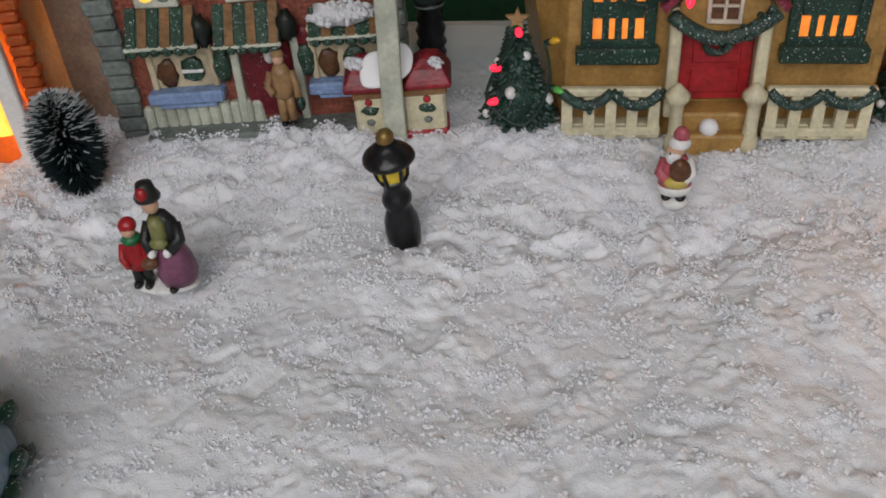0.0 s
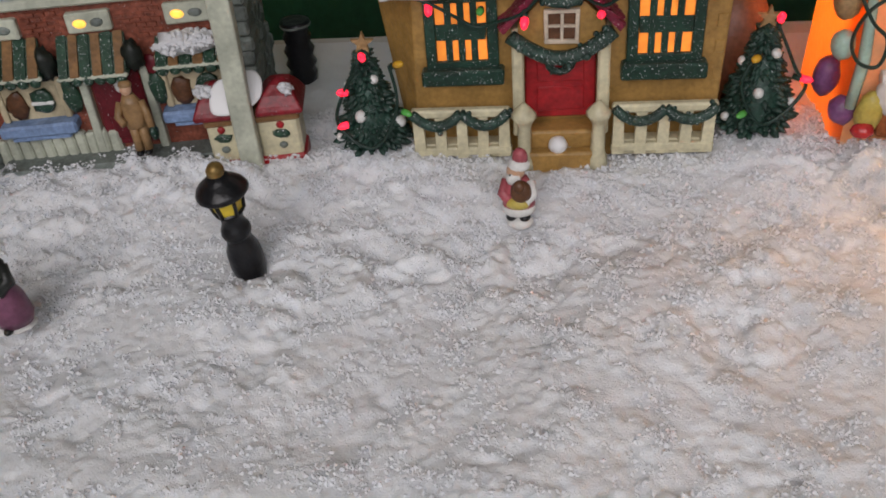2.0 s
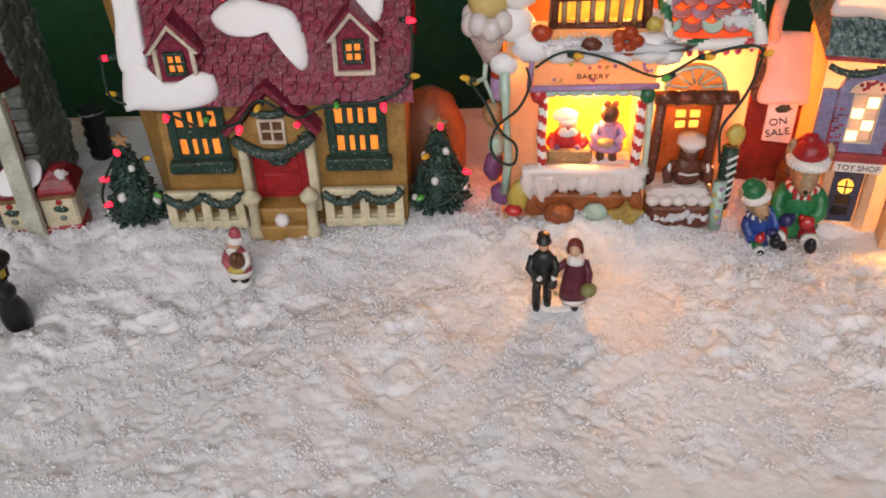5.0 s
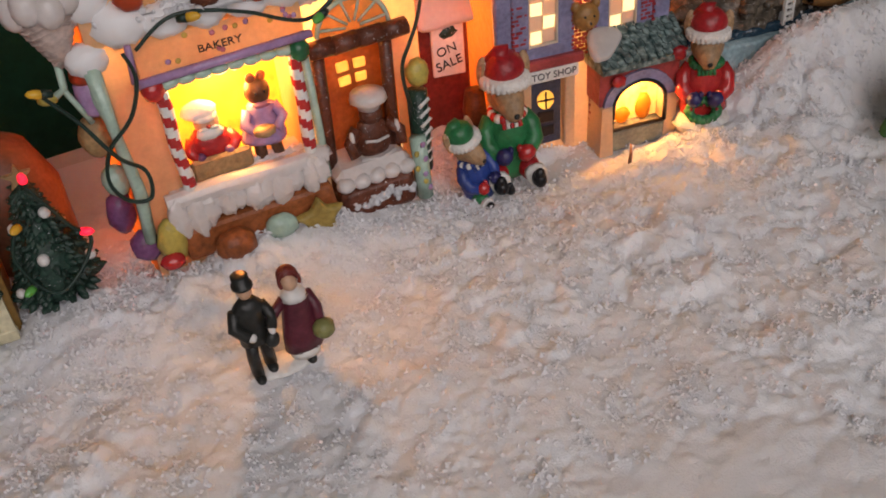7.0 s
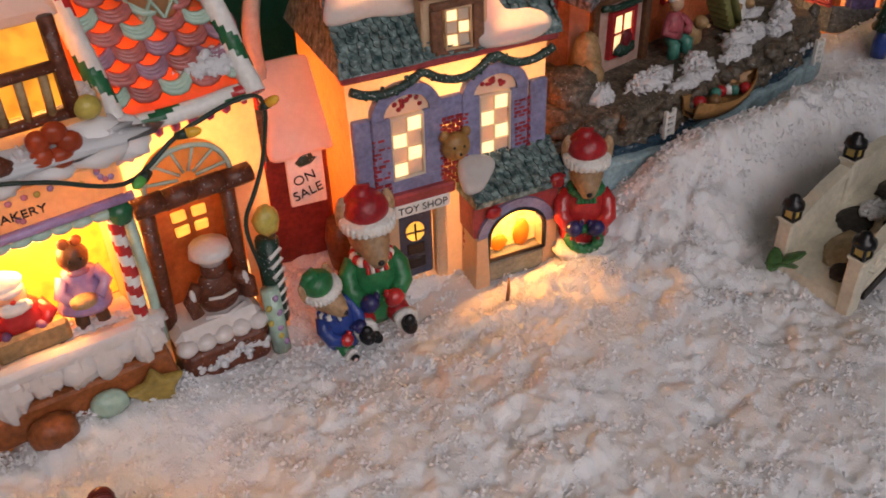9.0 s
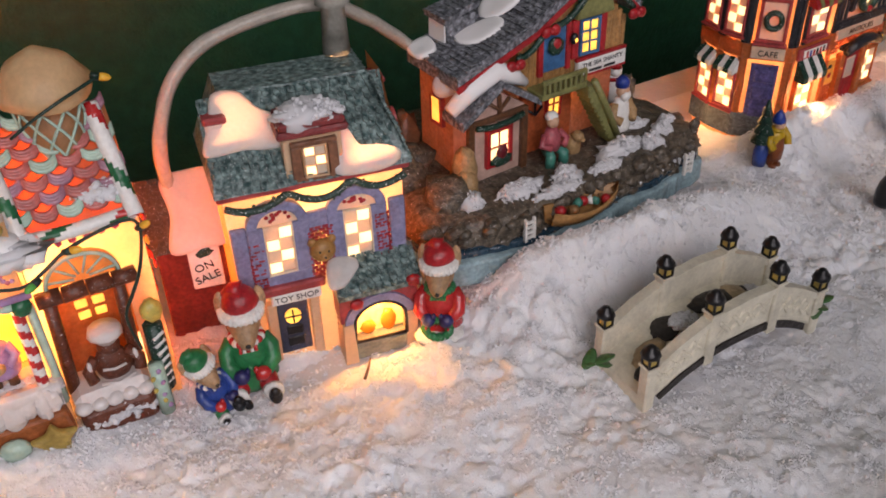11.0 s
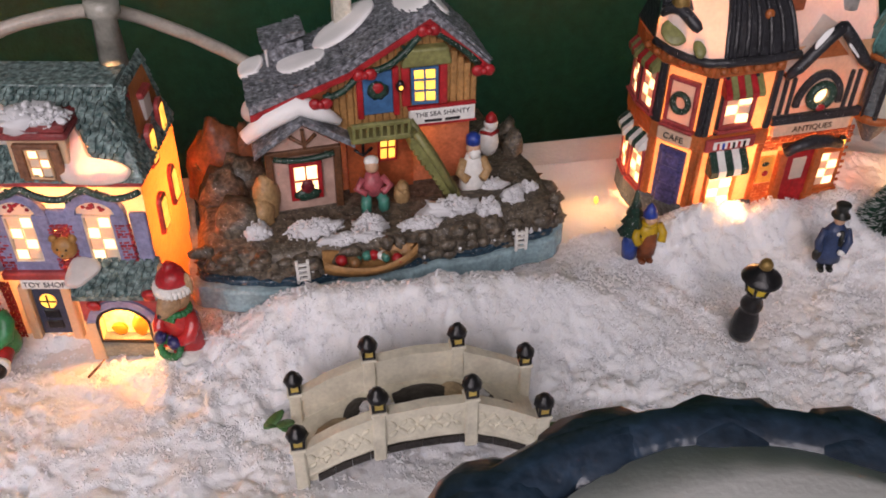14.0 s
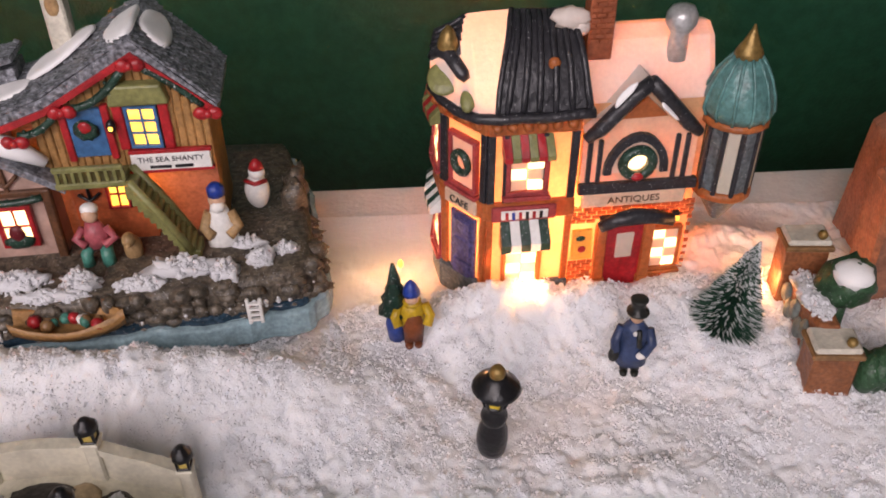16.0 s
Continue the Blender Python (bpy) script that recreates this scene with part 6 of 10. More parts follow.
    oarch = [(2.55 + 2.2 * math.cos(t), 2.3 + 1.95 * math.sin(t)) for t in np.linspace(0, math.pi, 13)]
    for i in range(12):
        bay.prism([oarch[i], oarch[i + 1], arch[i + 1], arch[i]], -1.75, -0.2)
    ba = pieces("arch_block", bay, PERI, th, "periwinkle arch round the display")
    ps = Shape()
    for x in (0.55, 4.5):
        ps.prism([(x - 0.4, -0.8), (x + 0.4, -0.8), (x + 0.3, 2.5), (x - 0.3, 2.5)], -1.8, -0.1)
    pieces("display_pillar", ps, SHOPCREAM, ba)
    part("display_surround", Shape().prism([(0.15, 4.9), (0.15, 2.6)] + oarch[::-1] + [(4.95, 2.6), (4.95, 4.9)], -1.55, -0.1), ROSE, ba)
    part("display_fire", Shape().prism(arch + [(0.95, 0.85), (4.15, 0.85)], -0.75, -0.6), FIRE, ba, "bright yellow glowing display")
    rim = [(2.55 + 1.6 * math.cos(t), -1.7, 2.3 + 1.35 * math.sin(t)) for t in np.linspace(0, math.pi, 13)]
    part("display_rim", Shape().tube([(4.15, -1.7, 0.9)] + rim + [(0.95, -1.7, 0.9), (4.15, -1.7, 0.9)], 0.13, 6), BLACK, ba)
    part("display_step", Shape().box(0.8, 4.3, -1.75, -0.3, -0.5, 0.85, 0.15), STONE, ba)
    toys = Shape().blob((3.2, -0.95, 1.6), (0.5, 0.2, 0.8), 0, 8, 10, 0.2, 3).blob((1.9, -0.95, 1.3), (0.5, 0.2, 0.5), 0, 8, 10, 0.3, 3)
    pieces("display_toy", toys, paint("amber_toy", (0.7, 0.4, 0.05), 0.3, 0.2, glow=0.5, glow_rgb=(1, 0.6, 0.05)), ba)
    bulb("toy_display_bulb", 43.0, 5.2, 2.6, 0.24, (1.0, 0.44, 0.11), 0.35)
    aw = Shape()
    aw.prism([(-0.1, 6.4), (-2.1, 4.9), (-2.1, 4.6), (-0.1, 4.6)], 0.0, 5.1, 0, "x")
    tiles = Shape()
    tiles.shingles((0.0, -2.12, 4.95), (1, 0, 0), (0, 2.0, 1.5), 5.1, 2.5, 0.5, 0.36, 0.1, 0, None, 0.25, 44)
    a2 = part("awning_roof", aw, SLATE, th, "slate roof over the display")
    pieces("slate", tiles, SLATE, a2)
    N2 = Vector((0, -0.6, 0.8))
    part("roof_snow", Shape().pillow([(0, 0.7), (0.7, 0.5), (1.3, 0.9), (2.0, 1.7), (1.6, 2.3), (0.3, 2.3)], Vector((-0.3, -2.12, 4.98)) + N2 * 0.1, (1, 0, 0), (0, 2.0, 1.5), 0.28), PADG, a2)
    pieces("bow", Shape().blob((4.6, -2.0, 4.9), (0.5, 0.25, 0.4), 0, 7, 9, 0.3, 2).blob((1.1, -1.9, 4.0), (0.45, 0.2, 0.35), 0, 7, 9, 0.3, 2), REDPAINT, a2)
    # side annex with the sale notice
    an = Shape()
    an.box(-9.3, -5.4, 3.4, 7.0, -1, 7.2, 0.1)
    ax = part("annex", an, paint("dark_red_annex_paint", (0.20, 0.03, 0.025), 0.4, 0.25), th, "dark red side annex")
    ar = Shape()
    ar.add([(-9.9, 2.9, 7.1), (-5.2, 2.9, 7.1), (-5.2, 5.7, 10.5), (-9.9, 5.7, 10.5), (-9.9, 7.3, 7.1), (-5.2, 7.3, 7.1)], [(0, 1, 2, 3), (3, 2, 5, 4), (0, 3, 4), (1, 5, 2), (4, 5, 1, 0)])
    ar.shingles((-9.9, 2.88, 7.15), (1, 0, 0), (0, 2.8, 3.4), 1.9, 4.4, 0.5, 0.4, 0.14, 0, None, 0.3, 45)
    arf = part("annex_roof", ar, paint("brown_slate_paint", (0.09, 0.06, 0.04), 0.4, 0.4, dust=0.2), ax)
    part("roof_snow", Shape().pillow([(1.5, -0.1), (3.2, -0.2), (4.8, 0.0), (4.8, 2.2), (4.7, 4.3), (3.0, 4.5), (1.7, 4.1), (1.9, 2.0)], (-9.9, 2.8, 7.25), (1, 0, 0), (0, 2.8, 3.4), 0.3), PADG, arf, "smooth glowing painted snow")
    nb = part("sale_notice", Shape().box(-7.6, -5.7, 3.2, 3.45, 3.9, 6.9, 0.06), WHITE, ax, "white sale notice")
    letters("lettering", "ON", 0.75, BLACK, nb, (-6.75, 3.19, 5.45), 90, -14, 0, 0.02)
    letters("lettering", "SALE", 0.75, BLACK, nb, (-6.65, 3.19, 4.65), 90, -14, 0, 0.02)
    part("holly", Shape().blob((-6.6, 3.2, 6.45), (0.5, 0.1, 0.3), 0, 6, 9, 0.5, 4), DARKGREEN, nb)
    part("barrel", Shape().lathe([(0.55, -0.5), (0.75, 0.6), (0.78, 1.2), (0.6, 2.4)], 12, (-5.6, 2.2, 0.8)), BROWN, th)
    return th


toy_shop()

# ---- harbour house on its rock ----
ROCK = paint("dark_rock_paint", (0.055, 0.045, 0.034), 0.42, 0.6, 0.5, 1.0, dust=0.16, hue=(0.14, 0.112, 0.082), patch=190)
PLANK = paint("tan_plank_paint", (0.42, 0.22, 0.08), 0.42, 0.25, 0.3, 0.4)
SEAROOF = paint("charcoal_shingle_paint", (0.055, 0.06, 0.068), 0.36, 0.6, 0.3, 0.8, dust=0.10, hue=(0.25, 0.26, 0.29), patch=330)
WATER = paint("painted_water_blue", (0.34, 0.50, 0.55), 0.2, 0.2, 0.3, 0.3, coat=0.5)
DEEP = paint("dark_water_blue", (0.02, 0.05, 0.08), 0.25, 0.4, 0.3, 0.6, dust=0.12, coat=0.4)
SALMON = paint("salmon_wall_paint", (0.40, 0.16, 0.10), 0.42, 0.3, 0.4, 0.5, glow=0.07, glow_rgb=(1, 0.4, 0.15))
OLIVE = paint("olive_rail_paint", (0.22, 0.22, 0.08), 0.4, 0.2, 0.3)
CAPBLUE = paint("bright_blue_paint", (0.02, 0.06, 0.35), 0.35, 0.2)
PINKCOAT = paint("rose_pink_paint", (0.45, 0.10, 0.12), 0.4, 0.2)
SEAGREEN = paint("teal_green_paint", (0.05, 0.22, 0.17), 0.38, 0.2)


def harbour_house():
    th = thing("harbour_house", 62.9, 12.7, 0, 4, "harbour tavern on a dark rock with shingle roof, stair and boat", "village house")
    # rock base: layered lumpy courses; the quay lies low
    SHIFT[:] = (0, 0, -1.35)
    rnd = random.Random(9)
    out = [(-15.3, -4.2), (-12, -6.0), (-8, -6.4), (-4, -6.2), (0, -6.0), (4, -5.6), (7.2, -5.0), (8.7, -3.6), (8.2, 1), (7.6, 6), (6.5, 10.5), (-12, 11), (-15.4, 5)]
    rk = Shape()
    n = 64
    ring = []
    k = len(out)
    for i in range(n):
        s = i / n * k
        a, f = int(s), s - int(s)
        p, q = Vector(out[a % k]), Vector(out[(a + 1) % k])
        ring.append(p.lerp(q, f))
    prof = [(0.97, 1.0), (0.98, 2.9), (1.0, 3.6), (1.02, 4.3), (0.985, 4.9), (0.99, 5.6), (0.95, 6.1), (0.8, 6.15), (0.4, 6.2)]
    vs = []
    for sc, z in prof:
        for p in ring:
            w = 1 + 0.035 * noise.noise(Vector((p.x * 0.9, p.y * 0.9, z * 1.4)))
            vs.append((p.x * sc * w - 0.0, p.y * sc * w, z + 0.25 * noise.noise(Vector((p.x * 0.8, p.y * 0.8, z)))))
    fs = [(r * n + i, r * n + (i + 1) % n, (r + 1) * n + (i + 1) % n, (r + 1) * n + i) for r in range(len(prof) - 1) for i in range(n)]
    fs.append(tuple((len(prof) - 1) * n + i for i in range(n)))
    rk.add(vs, fs, 0, True)
    for _ in range(130):
        i = rnd.randrange(0, 42)
        p = ring[i] * rnd.uniform(0.97, 1.01)
        rk.blob((p.x, p.y, rnd.uniform(3.4, 6.0)), (rnd.uniform(0.4, 0.9), rnd.uniform(0.3, 0.6), rnd.uniform(0.25, 0.55)), 0, 5, 8, 0.5, 2)
    for x, y in ((7.2, 2.4), (7.3, 4.0)):
        rk.blob((x, y, 6.5), (0.8, 0.9, 1.3), 0, 8, 12, 0.5, 1.5)
    for x, y in ((-13.5, 1.5), (-12.6, -2.2), (-13.6, 5.0), (-12.2, 3.2)):
        rk.blob((x, y, 6.4), (1.6, 1.7, 1.5), 0, 8, 12, 0.5, 1.5)
    rock = part("rock_base", rk, ROCK, th, "dark lumpy rock quay")
    wt = Shape()
    for sc, z, mt in ((1.13, 3.5, 0), (1.055, 4.0, 1)):
        pts = []
        for i in range(n):
            p = ring[i]
            w = sc + 0.025 * math.sin(i * 0.9) + 0.015 * math.sin(i * 2.3)
            pts.append((p.x * (1 + (w - 1) * 0.5), p.y * w))
        wt.prism(pts, z - 1.4, z + 0.4, mt, "z")
    part("water_edge", wt, [WATER, DEEP], th, "painted pale blue water rim", bevel=0.2)
    foam = Shape()
    for _ in range(90):
        i = rnd.randrange(8, 36)
        p = ring[i]
        foam.blob((p.x, p.y * 1.03, rnd.uniform(4.3, 4.8)), rnd.uniform(0.06, 0.16), 0, 4, 6)
    part("foam", foam, CRUMB, rock)
    for x in (-9.3, 5.0):
        ld = Shape()
        for s in (-0.35, 0.35):
            ld.box(x + s - 0.1, x + s + 0.1, -6.85, -6.6, 4.2, 5.9, 0.03)
        for j in range(4):
            ld.box(x - 0.4, x + 0.4, -6.9, -6.65, 4.4 + j * 0.38, 4.53 + j * 0.38, 0.03)
        part("ladder", ld, WHITE, rock)
    # house walls
    SHIFT[:] = (0, 0, 0)
    s = Shape()
    s.add([(-10.4, 0, 4.3), (3.2, 0, 4.3), (3.2, 0, 14.0), (0, 0, 17.0), (-10.4, 0, 12.6)], [(0, 1, 2, 3, 4)])
    s.add([(-10.4, 0, 4.3), (-10.4, 4.2, 4.3), (-10.4, 4.2, 12.6), (-10.4, 0, 12.6)], [(3, 2, 1, 0)])
    part("gable_wall", Shape().add([(3.2, 0, 4.3), (3.2, 4.2, 4.3), (3.2, 4.2, 14), (3.2, 0, 14)], [(0, 1, 2, 3)]), PLANK, th)
    s.add([(-10.4, 4.2, 4.3), (3.2, 4.2, 4.3), (3.2, 4.2, 14), (0, 4.2, 17.0), (-10.4, 4.2, 12.6)], [(4, 3, 2, 1, 0)])
    part("wall", s, SALMON, th, "salmon rendered wall")
    bulb("harbour_bulb", 61.0, 14.5, 9.5, 0.3, WARM, 1.0)
    # upper storey with planks
    up = Shape()
    x = -6.0
    while x < 3.3:
        top = 16.7 - 1.0 * x if x > 0 else 16.9 + 0.40 * x
        up.box(x, min(x + 0.42, 3.35), -0.9, 0.1, 9.9, top - 0.35, 0.07)
        x += 0.45
    ups = part("upper_storey", Shape().box(-5.8, 3.2, -0.6, 0.05, 9.9, 13.0, 0.05), BROWN, th, "upper storey of tan upright planks")
    pieces("plank", up, PLANK, ups)
    # roof
    r = Shape()
    r.prism([(-11.2, 12.5), (-5.0, 14.9), (0.1, 18.0), (4.0, 14.0), (4.0, 13.4), (0.1, 17.1), (-5.0, 14.2), (-11.2, 11.8)], -1.5, 4.4)
    tiles = Shape()
    tiles.shingles((-11.2, 4.4, 12.55), (0, -1, 0), (6.2, 0, 2.4), 5.9, 6.6, 0.42, 0.40, 0.17, 0, None, 0.15, 51, False)
    tiles.shingles((-5.0, 4.4, 14.95), (0, -1, 0), (5.1, 0, 3.1), 5.9, 6.0, 0.42, 0.40, 0.17, 0, None, 0.15, 52, False)
    right = Shape().shingles((4.05, -1.5, 14.05), (0, 1, 0), (-3.95, 0, 4.0), 5.9, 5.6, 0.42, 0.34, 0.13, 0, None, 0.15, 53, False)
    rf = part("roof", r, SEAROOF, th, "charcoal shingle roof")
    pieces("shingle", tiles, SEAROOF, rf)
    tagged(part("far_shingles", right, SEAROOF, rf), kind="stuff")
    part("roof_snow", Shape().pillow([(1.2, 0.2), (2.2, -0.3), (3.2, 0.4), (3.6, 1.6), (3.3, 3.0), (2.4, 4.2), (1.0, 4.4), (0.3, 3.4), (0.9, 2.6), (0.8, 1.4)], (-6.4, 4.4, 14.55), (0, -1, 0), (5.1, 0, 3.0), 0.22), PAD, rf, "flat white painted snow round the chimney")
    part("roof_snow", Shape().pillow([(0.2, 0.2), (2.0, 0.0), (3.6, 0.6), (4.2, 1.6), (3.4, 2.2), (1.4, 2.1), (0.1, 1.8)], (-1.55, 2.9, 17.05), (0, -1, 0), (5.1, 0, 3.1), 0.28), PAD, rf)
    part("roof_snow", Shape().pillow([(0.2, 0.3), (2.2, 0.1), (3.4, 0.9), (2.6, 1.9), (0.6, 1.8)], (1.75, -0.2, 16.5), (0, 1, 0), (-3.95, 0, 4.0), 0.22), PAD, rf)
    part("roof_snow", Shape().pillow([(0, 0), (1.7, -0.2), (2.0, 0.9), (1.0, 1.5), (0, 1.4)], (-11.2, 4.3, 12.7), (0, -1, 0), (6.2, 0, 2.4), 0.25), PAD, rf)
    part("roof_hatch", Shape().prism([(-9.5, 13.2), (-7.2, 13.4), (-7.2, 15.0), (-9.5, 14.8)], 2.2, 4.2), SEAROOF, rf, bevel=0.06)
    part("hatch_wall", Shape().box(-9.62, -9.5, 2.25, 4.15, 13.2, 14.75, 0.05), PAD, rf, "white hatch wall")
    part("roof_snow", Shape().pillow([(0.2, 0.3), (1.4, 0.0), (2.4, 1.0), (2.5, 2.6), (1.6, 3.2), (0.6, 2.4)], (-9.0, 2.6, 13.5), (0, -1, 0), (6.2, 0, 2.4), 0.2), PAD, rf)
    hatch = Shape().prism([(-9.8, 14.7), (-7.1, 15.5), (-7.1, 15.7), (-9.8, 14.95)], 1.9, 4.4)
    hr_ = part("hatch_roof", hatch, SEAROOF, rf)
    pieces("hatch_shingle", Shape().shingles((-9.85, 4.4, 14.95), (0, -1, 0), (2.7, 0, 0.76), 2.5, 2.8, 0.44, 0.42, 0.16, 0, None, 0.2, 54, False), SEAROOF, hr_)
    ch = Shape().box(-5.1, -3.9, 2.9, 4.2, 15.0, 19.3, 0.12).box(-5.3, -3.7, 2.7, 4.4, 19.2, 19.7, 0.12)
    cm = part("chimney", ch, paint("cream_white_stone", (0.66, 0.62, 0.52), 0.5, 0.15, 0.3, 0.6), th, "cream white chimney")
    part("chimney_opening", Shape().box(-4.9, -4.1, 3.1, 4.0, 19.6, 19.85, 0.05), BLACK, cm)
    part("chimney_stone", Shape().blob((-4.5, 2.88, 18.2), (0.4, 0.1, 0.6), 0, 6, 9), WAFER, cm)
    # barge boards, bows and garlands
    bg = Shape()
    bg.prism([(-11.2, 12.1), (-5.0, 14.3), (0.1, 17.3), (0.1, 16.8), (-5.0, 13.9), (-11.2, 11.7)], -1.6, -1.35)
    bg.prism([(0.1, 17.3), (4.0, 13.8), (4.0, 13.3), (0.1, 16.8)], -1.6, -1.35)
    part("barge_board", bg, REDPAINT, th, "red barge board")
    for p in ((0.0, -1.7, 16.6), (3.5, -1.7, 13.6), (-4.0, -1.7, 14.1), (-6.8, -1.7, 12.5)):
        b = Shape()
        for q in (-1, 1):
            b.blob((p[0] + q * 0.35, p[1], p[2]), (0.42, 0.25, 0.38), 0, 7, 9)
        b.blob((p[0], p[1] - 0.1, p[2]), 0.25, 0, 6, 8)
        part("red_bow", b, REDPAINT, th)
    garland(th, sag((-3.6, -1.5, 14.2), (-0.4, -1.5, 16.4), 0.5), 0.3, "garland", DARKGREEN, 61)
    garland(th, sag((0.4, -1.5, 16.4), (3.3, -1.5, 14.0), -0.2), 0.28, "garland", DARKGREEN, 62)
    garland(th, sag((-6.6, -1.5, 12.8), (-4.4, -1.5, 13.9), 0.3), 0.28, "garland", DARKGREEN, 63)
    part("hood", Shape().prism([(-1.7, 14.2), (1.6, 14.2), (1.3, 15.4), (-1.4, 15.4)], -1.6, -0.8), OLIVE, ups, "olive green hood board", bevel=0.15)
    BLUEF = paint("blue_frame_paint", (0.05, 0.16, 0.35), 0.4, 0.2)
    w = grid_window(ups, -1.0, 0.75, 11.4, 14.0, -1.0, 2, 3, BLUEF, LITYELLOW, 0.2, 0.12)
    for xx in (-1.35, 1.1):
        part("shutter", Shape().box(xx - 0.28, xx + 0.28, -1.15, -0.85, 11.3, 14.1, 0.06), REDPAINT, w)
    d = part("door", Shape().box(-4.1, -2.2, -1.1, -0.8, 11.0, 14.0, 0.06), BLUEF, ups, "blue door with a wreath")
    part("door_frame", Shape().box(-4.5, -4.1, -1.2, -0.8, 10.8, 14.2, 0.05).box(-2.2, -1.8, -1.2, -0.8, 10.8, 14.2, 0.05), REDPAINT, d)
    part("wreath", Shape().blob((-3.15, -1.25, 12.8), (0.65, 0.2, 0.6), 0, 8, 10, 0.3, 3).blob((-3.15, -1.35, 13.0), (0.4, 0.15, 0.35), 1, 7, 9, 0.2, 3), [DARKGREEN, REDPAINT], d)
    part("wall_lantern", Shape().blob((-1.75, -1.4, 13.0), (0.28, 0.25, 0.4), 0).blob((-1.75, -1.62, 12.95), (0.13, 0.08, 0.15), 1), [BLACK, LITYELLOW], ups)
    sg = part("sign_board", Shape().box(-1.2, 3.2, -1.35, -0.95, 10.0, 11.05, 0.06).box(-1.3, 3.3, -1.3, -0.95, 11.0, 11.25, 0.05, 1).box(-1.3, 3.3, -1.3, -0.95, 9.8, 10.0, 0.05, 1), [WHITE, REDPAINT], ups, "white name board with red edge")
    letters("lettering", "THE SEA SHANTY", 0.44, BLACK, sg, (1.0, -1.37, 10.72), 90, 0, 0, 0.02, 1.05)
    part("writing", Shape().box(-0.2, 1.0, -1.38, -1.33, 10.18, 10.38, 0.02).box(1.2, 2.2, -1.38, -1.33, 10.18, 10.38, 0.02), BLACK, sg)
    # balcony
    bl = Shape().box(-5.2, -1.4, -2.6, -0.6, 9.8, 10.2, 0.08).box(-5.2, -1.4, -2.6, -2.3, 10.9, 11.2, 0.06)
    for i in range(9):
        bl.box(-5.1 + i * 0.44, -4.9 + i * 0.44, -2.55, -2.35, 10.2, 10.9, 0.03)
    part("balcony", bl, OLIVE, th, "olive balcony with balusters")
    # stair
    st = Shape()
    for i in range(12):
        t = i / 11
        st.box(-1.5 + 2.7 * t, -0.8 + 2.7 * t, -2.9, -1.4, 9.6 - 4.6 * t - 0.5, 9.95 - 4.6 * t, 0.06)
    for y in (-3.0, -1.3):
        st.tube([(-1.2, y, 10.4), (0.2, y, 8.0), (1.4, y, 5.6)], 0.26, 6)
    pieces("stair_tread", st, OLIVE, th, "olive stair down to the quay")
    # undercroft
    part("undercroft", Shape().prism([(-5.2, 4.4), (-0.8, 4.4), (-0.8, 9.5), (-5.2, 9.5)], -0.4, 0.05), paint("orange_undercroft", (0.5, 0.12, 0.04), 0.5, 0.3, glow=0.16, glow_rgb=(1, 0.3, 0.1)), th, "orange lit undercroft")
    grid_window(th, -3.2, -1.9, 7.2, 9.2, -0.5, 2, 2, REDPAINT, LITYELLOW, 0.15, 0.1)
    part("anchor", Shape().tube([(-4.2, -0.6, 9.2), (-4.2, -0.6, 7.9)], 0.1, 6).tube([(-4.8, -0.6, 8.3), (-4.2, -0.65, 7.8), (-3.6, -0.6, 8.3)], 0.1, 6), BLACK, th)
    # porch
    SHIFT[:] = (-0.5, 0, -1.1)
    pf = Shape().prism([(-10.0, 6.0), (-5.4, 6.0), (-5.4, 10.6), (-7.6, 12.2), (-10.0, 10.6)], -1.6, 0.1)
    po = part("porch", pf, paint("pale_pink_render", (0.60, 0.40, 0.33), 0.45, 0.1, glow=0.15, glow_rgb=(1, 0.4, 0.2)), th, "half timbered porch")
    tb = Shape()
    for xx in (-9.9, -5.6):
        tb.box(xx - 0.25, xx + 0.25, -1.95, -1.5, 6.0, 10.6, 0.06)
    tb.box(-10.0, -5.4, -1.9, -1.5, 10.2, 10.6, 0.06)
    tb.tube([(-8.4, -1.75, 11.6), (-7.6, -1.75, 10.9), (-6.8, -1.75, 11.6)], 0.14, 6).box(-7.72, -7.48, -1.85, -1.55, 10.6, 12.0, 0.03)
    part("timber", tb, BROWN, po)
    pr = Shape()
    for q in (-1, 1):
        pr.prism([(-7.6, 12.5), (-7.6 + q * 3.2, 10.4), (-7.6 + q * 3.2, 10.9), (-7.6, 13.0)], -2.2, 0.2)
    prf = part("porch_roof", pr, SEAROOF, po, bevel=0.06)
    part("roof_snow", Shape().pillow([(0, 0), (2.0, -0.3), (4.2, 0.1), (4.6, 1.0), (3.0, 1.7), (1.0, 1.6), (-0.2, 1.0)], (-10.8, 0.1, 12.0), (1, 0, 0.28), (0, 1, 0.6), 0.6), PADG, prf)
    part("roof_snow", Shape().tube([(-11.2, -1.3, 11.6), (-9.6, -1.3, 12.7), (-7.7, -1.3, 13.5), (-6.4, -1.3, 12.9), (-5.2, -1.3, 12.0)], [0.45, 0.7, 0.75, 0.6, 0.3], 10), PAD, prf, "thick white snow over the porch")
    win = grid_window(po, -8.7, -6.6, 6.9, 9.7, -1.75, 2, 2, REDPAINT, LITWIN, 0.3, 0.1)
    part("wreath", Shape().blob((-7.65, -2.1, 7.4), (0.85, 0.25, 0.45), 0, 8, 10, 0.3, 3).blob((-7.65, -2.15, 8.0), (0.45, 0.2, 0.55), 1, 8, 9, 0.2, 2), [DARKGREEN, DARKRED], win)
    garland(po, sag((-9.6, -2.0, 10.2), (-5.8, -2.0, 10.2), 0.25), 0.28, "garland", DARKGREEN, 64)
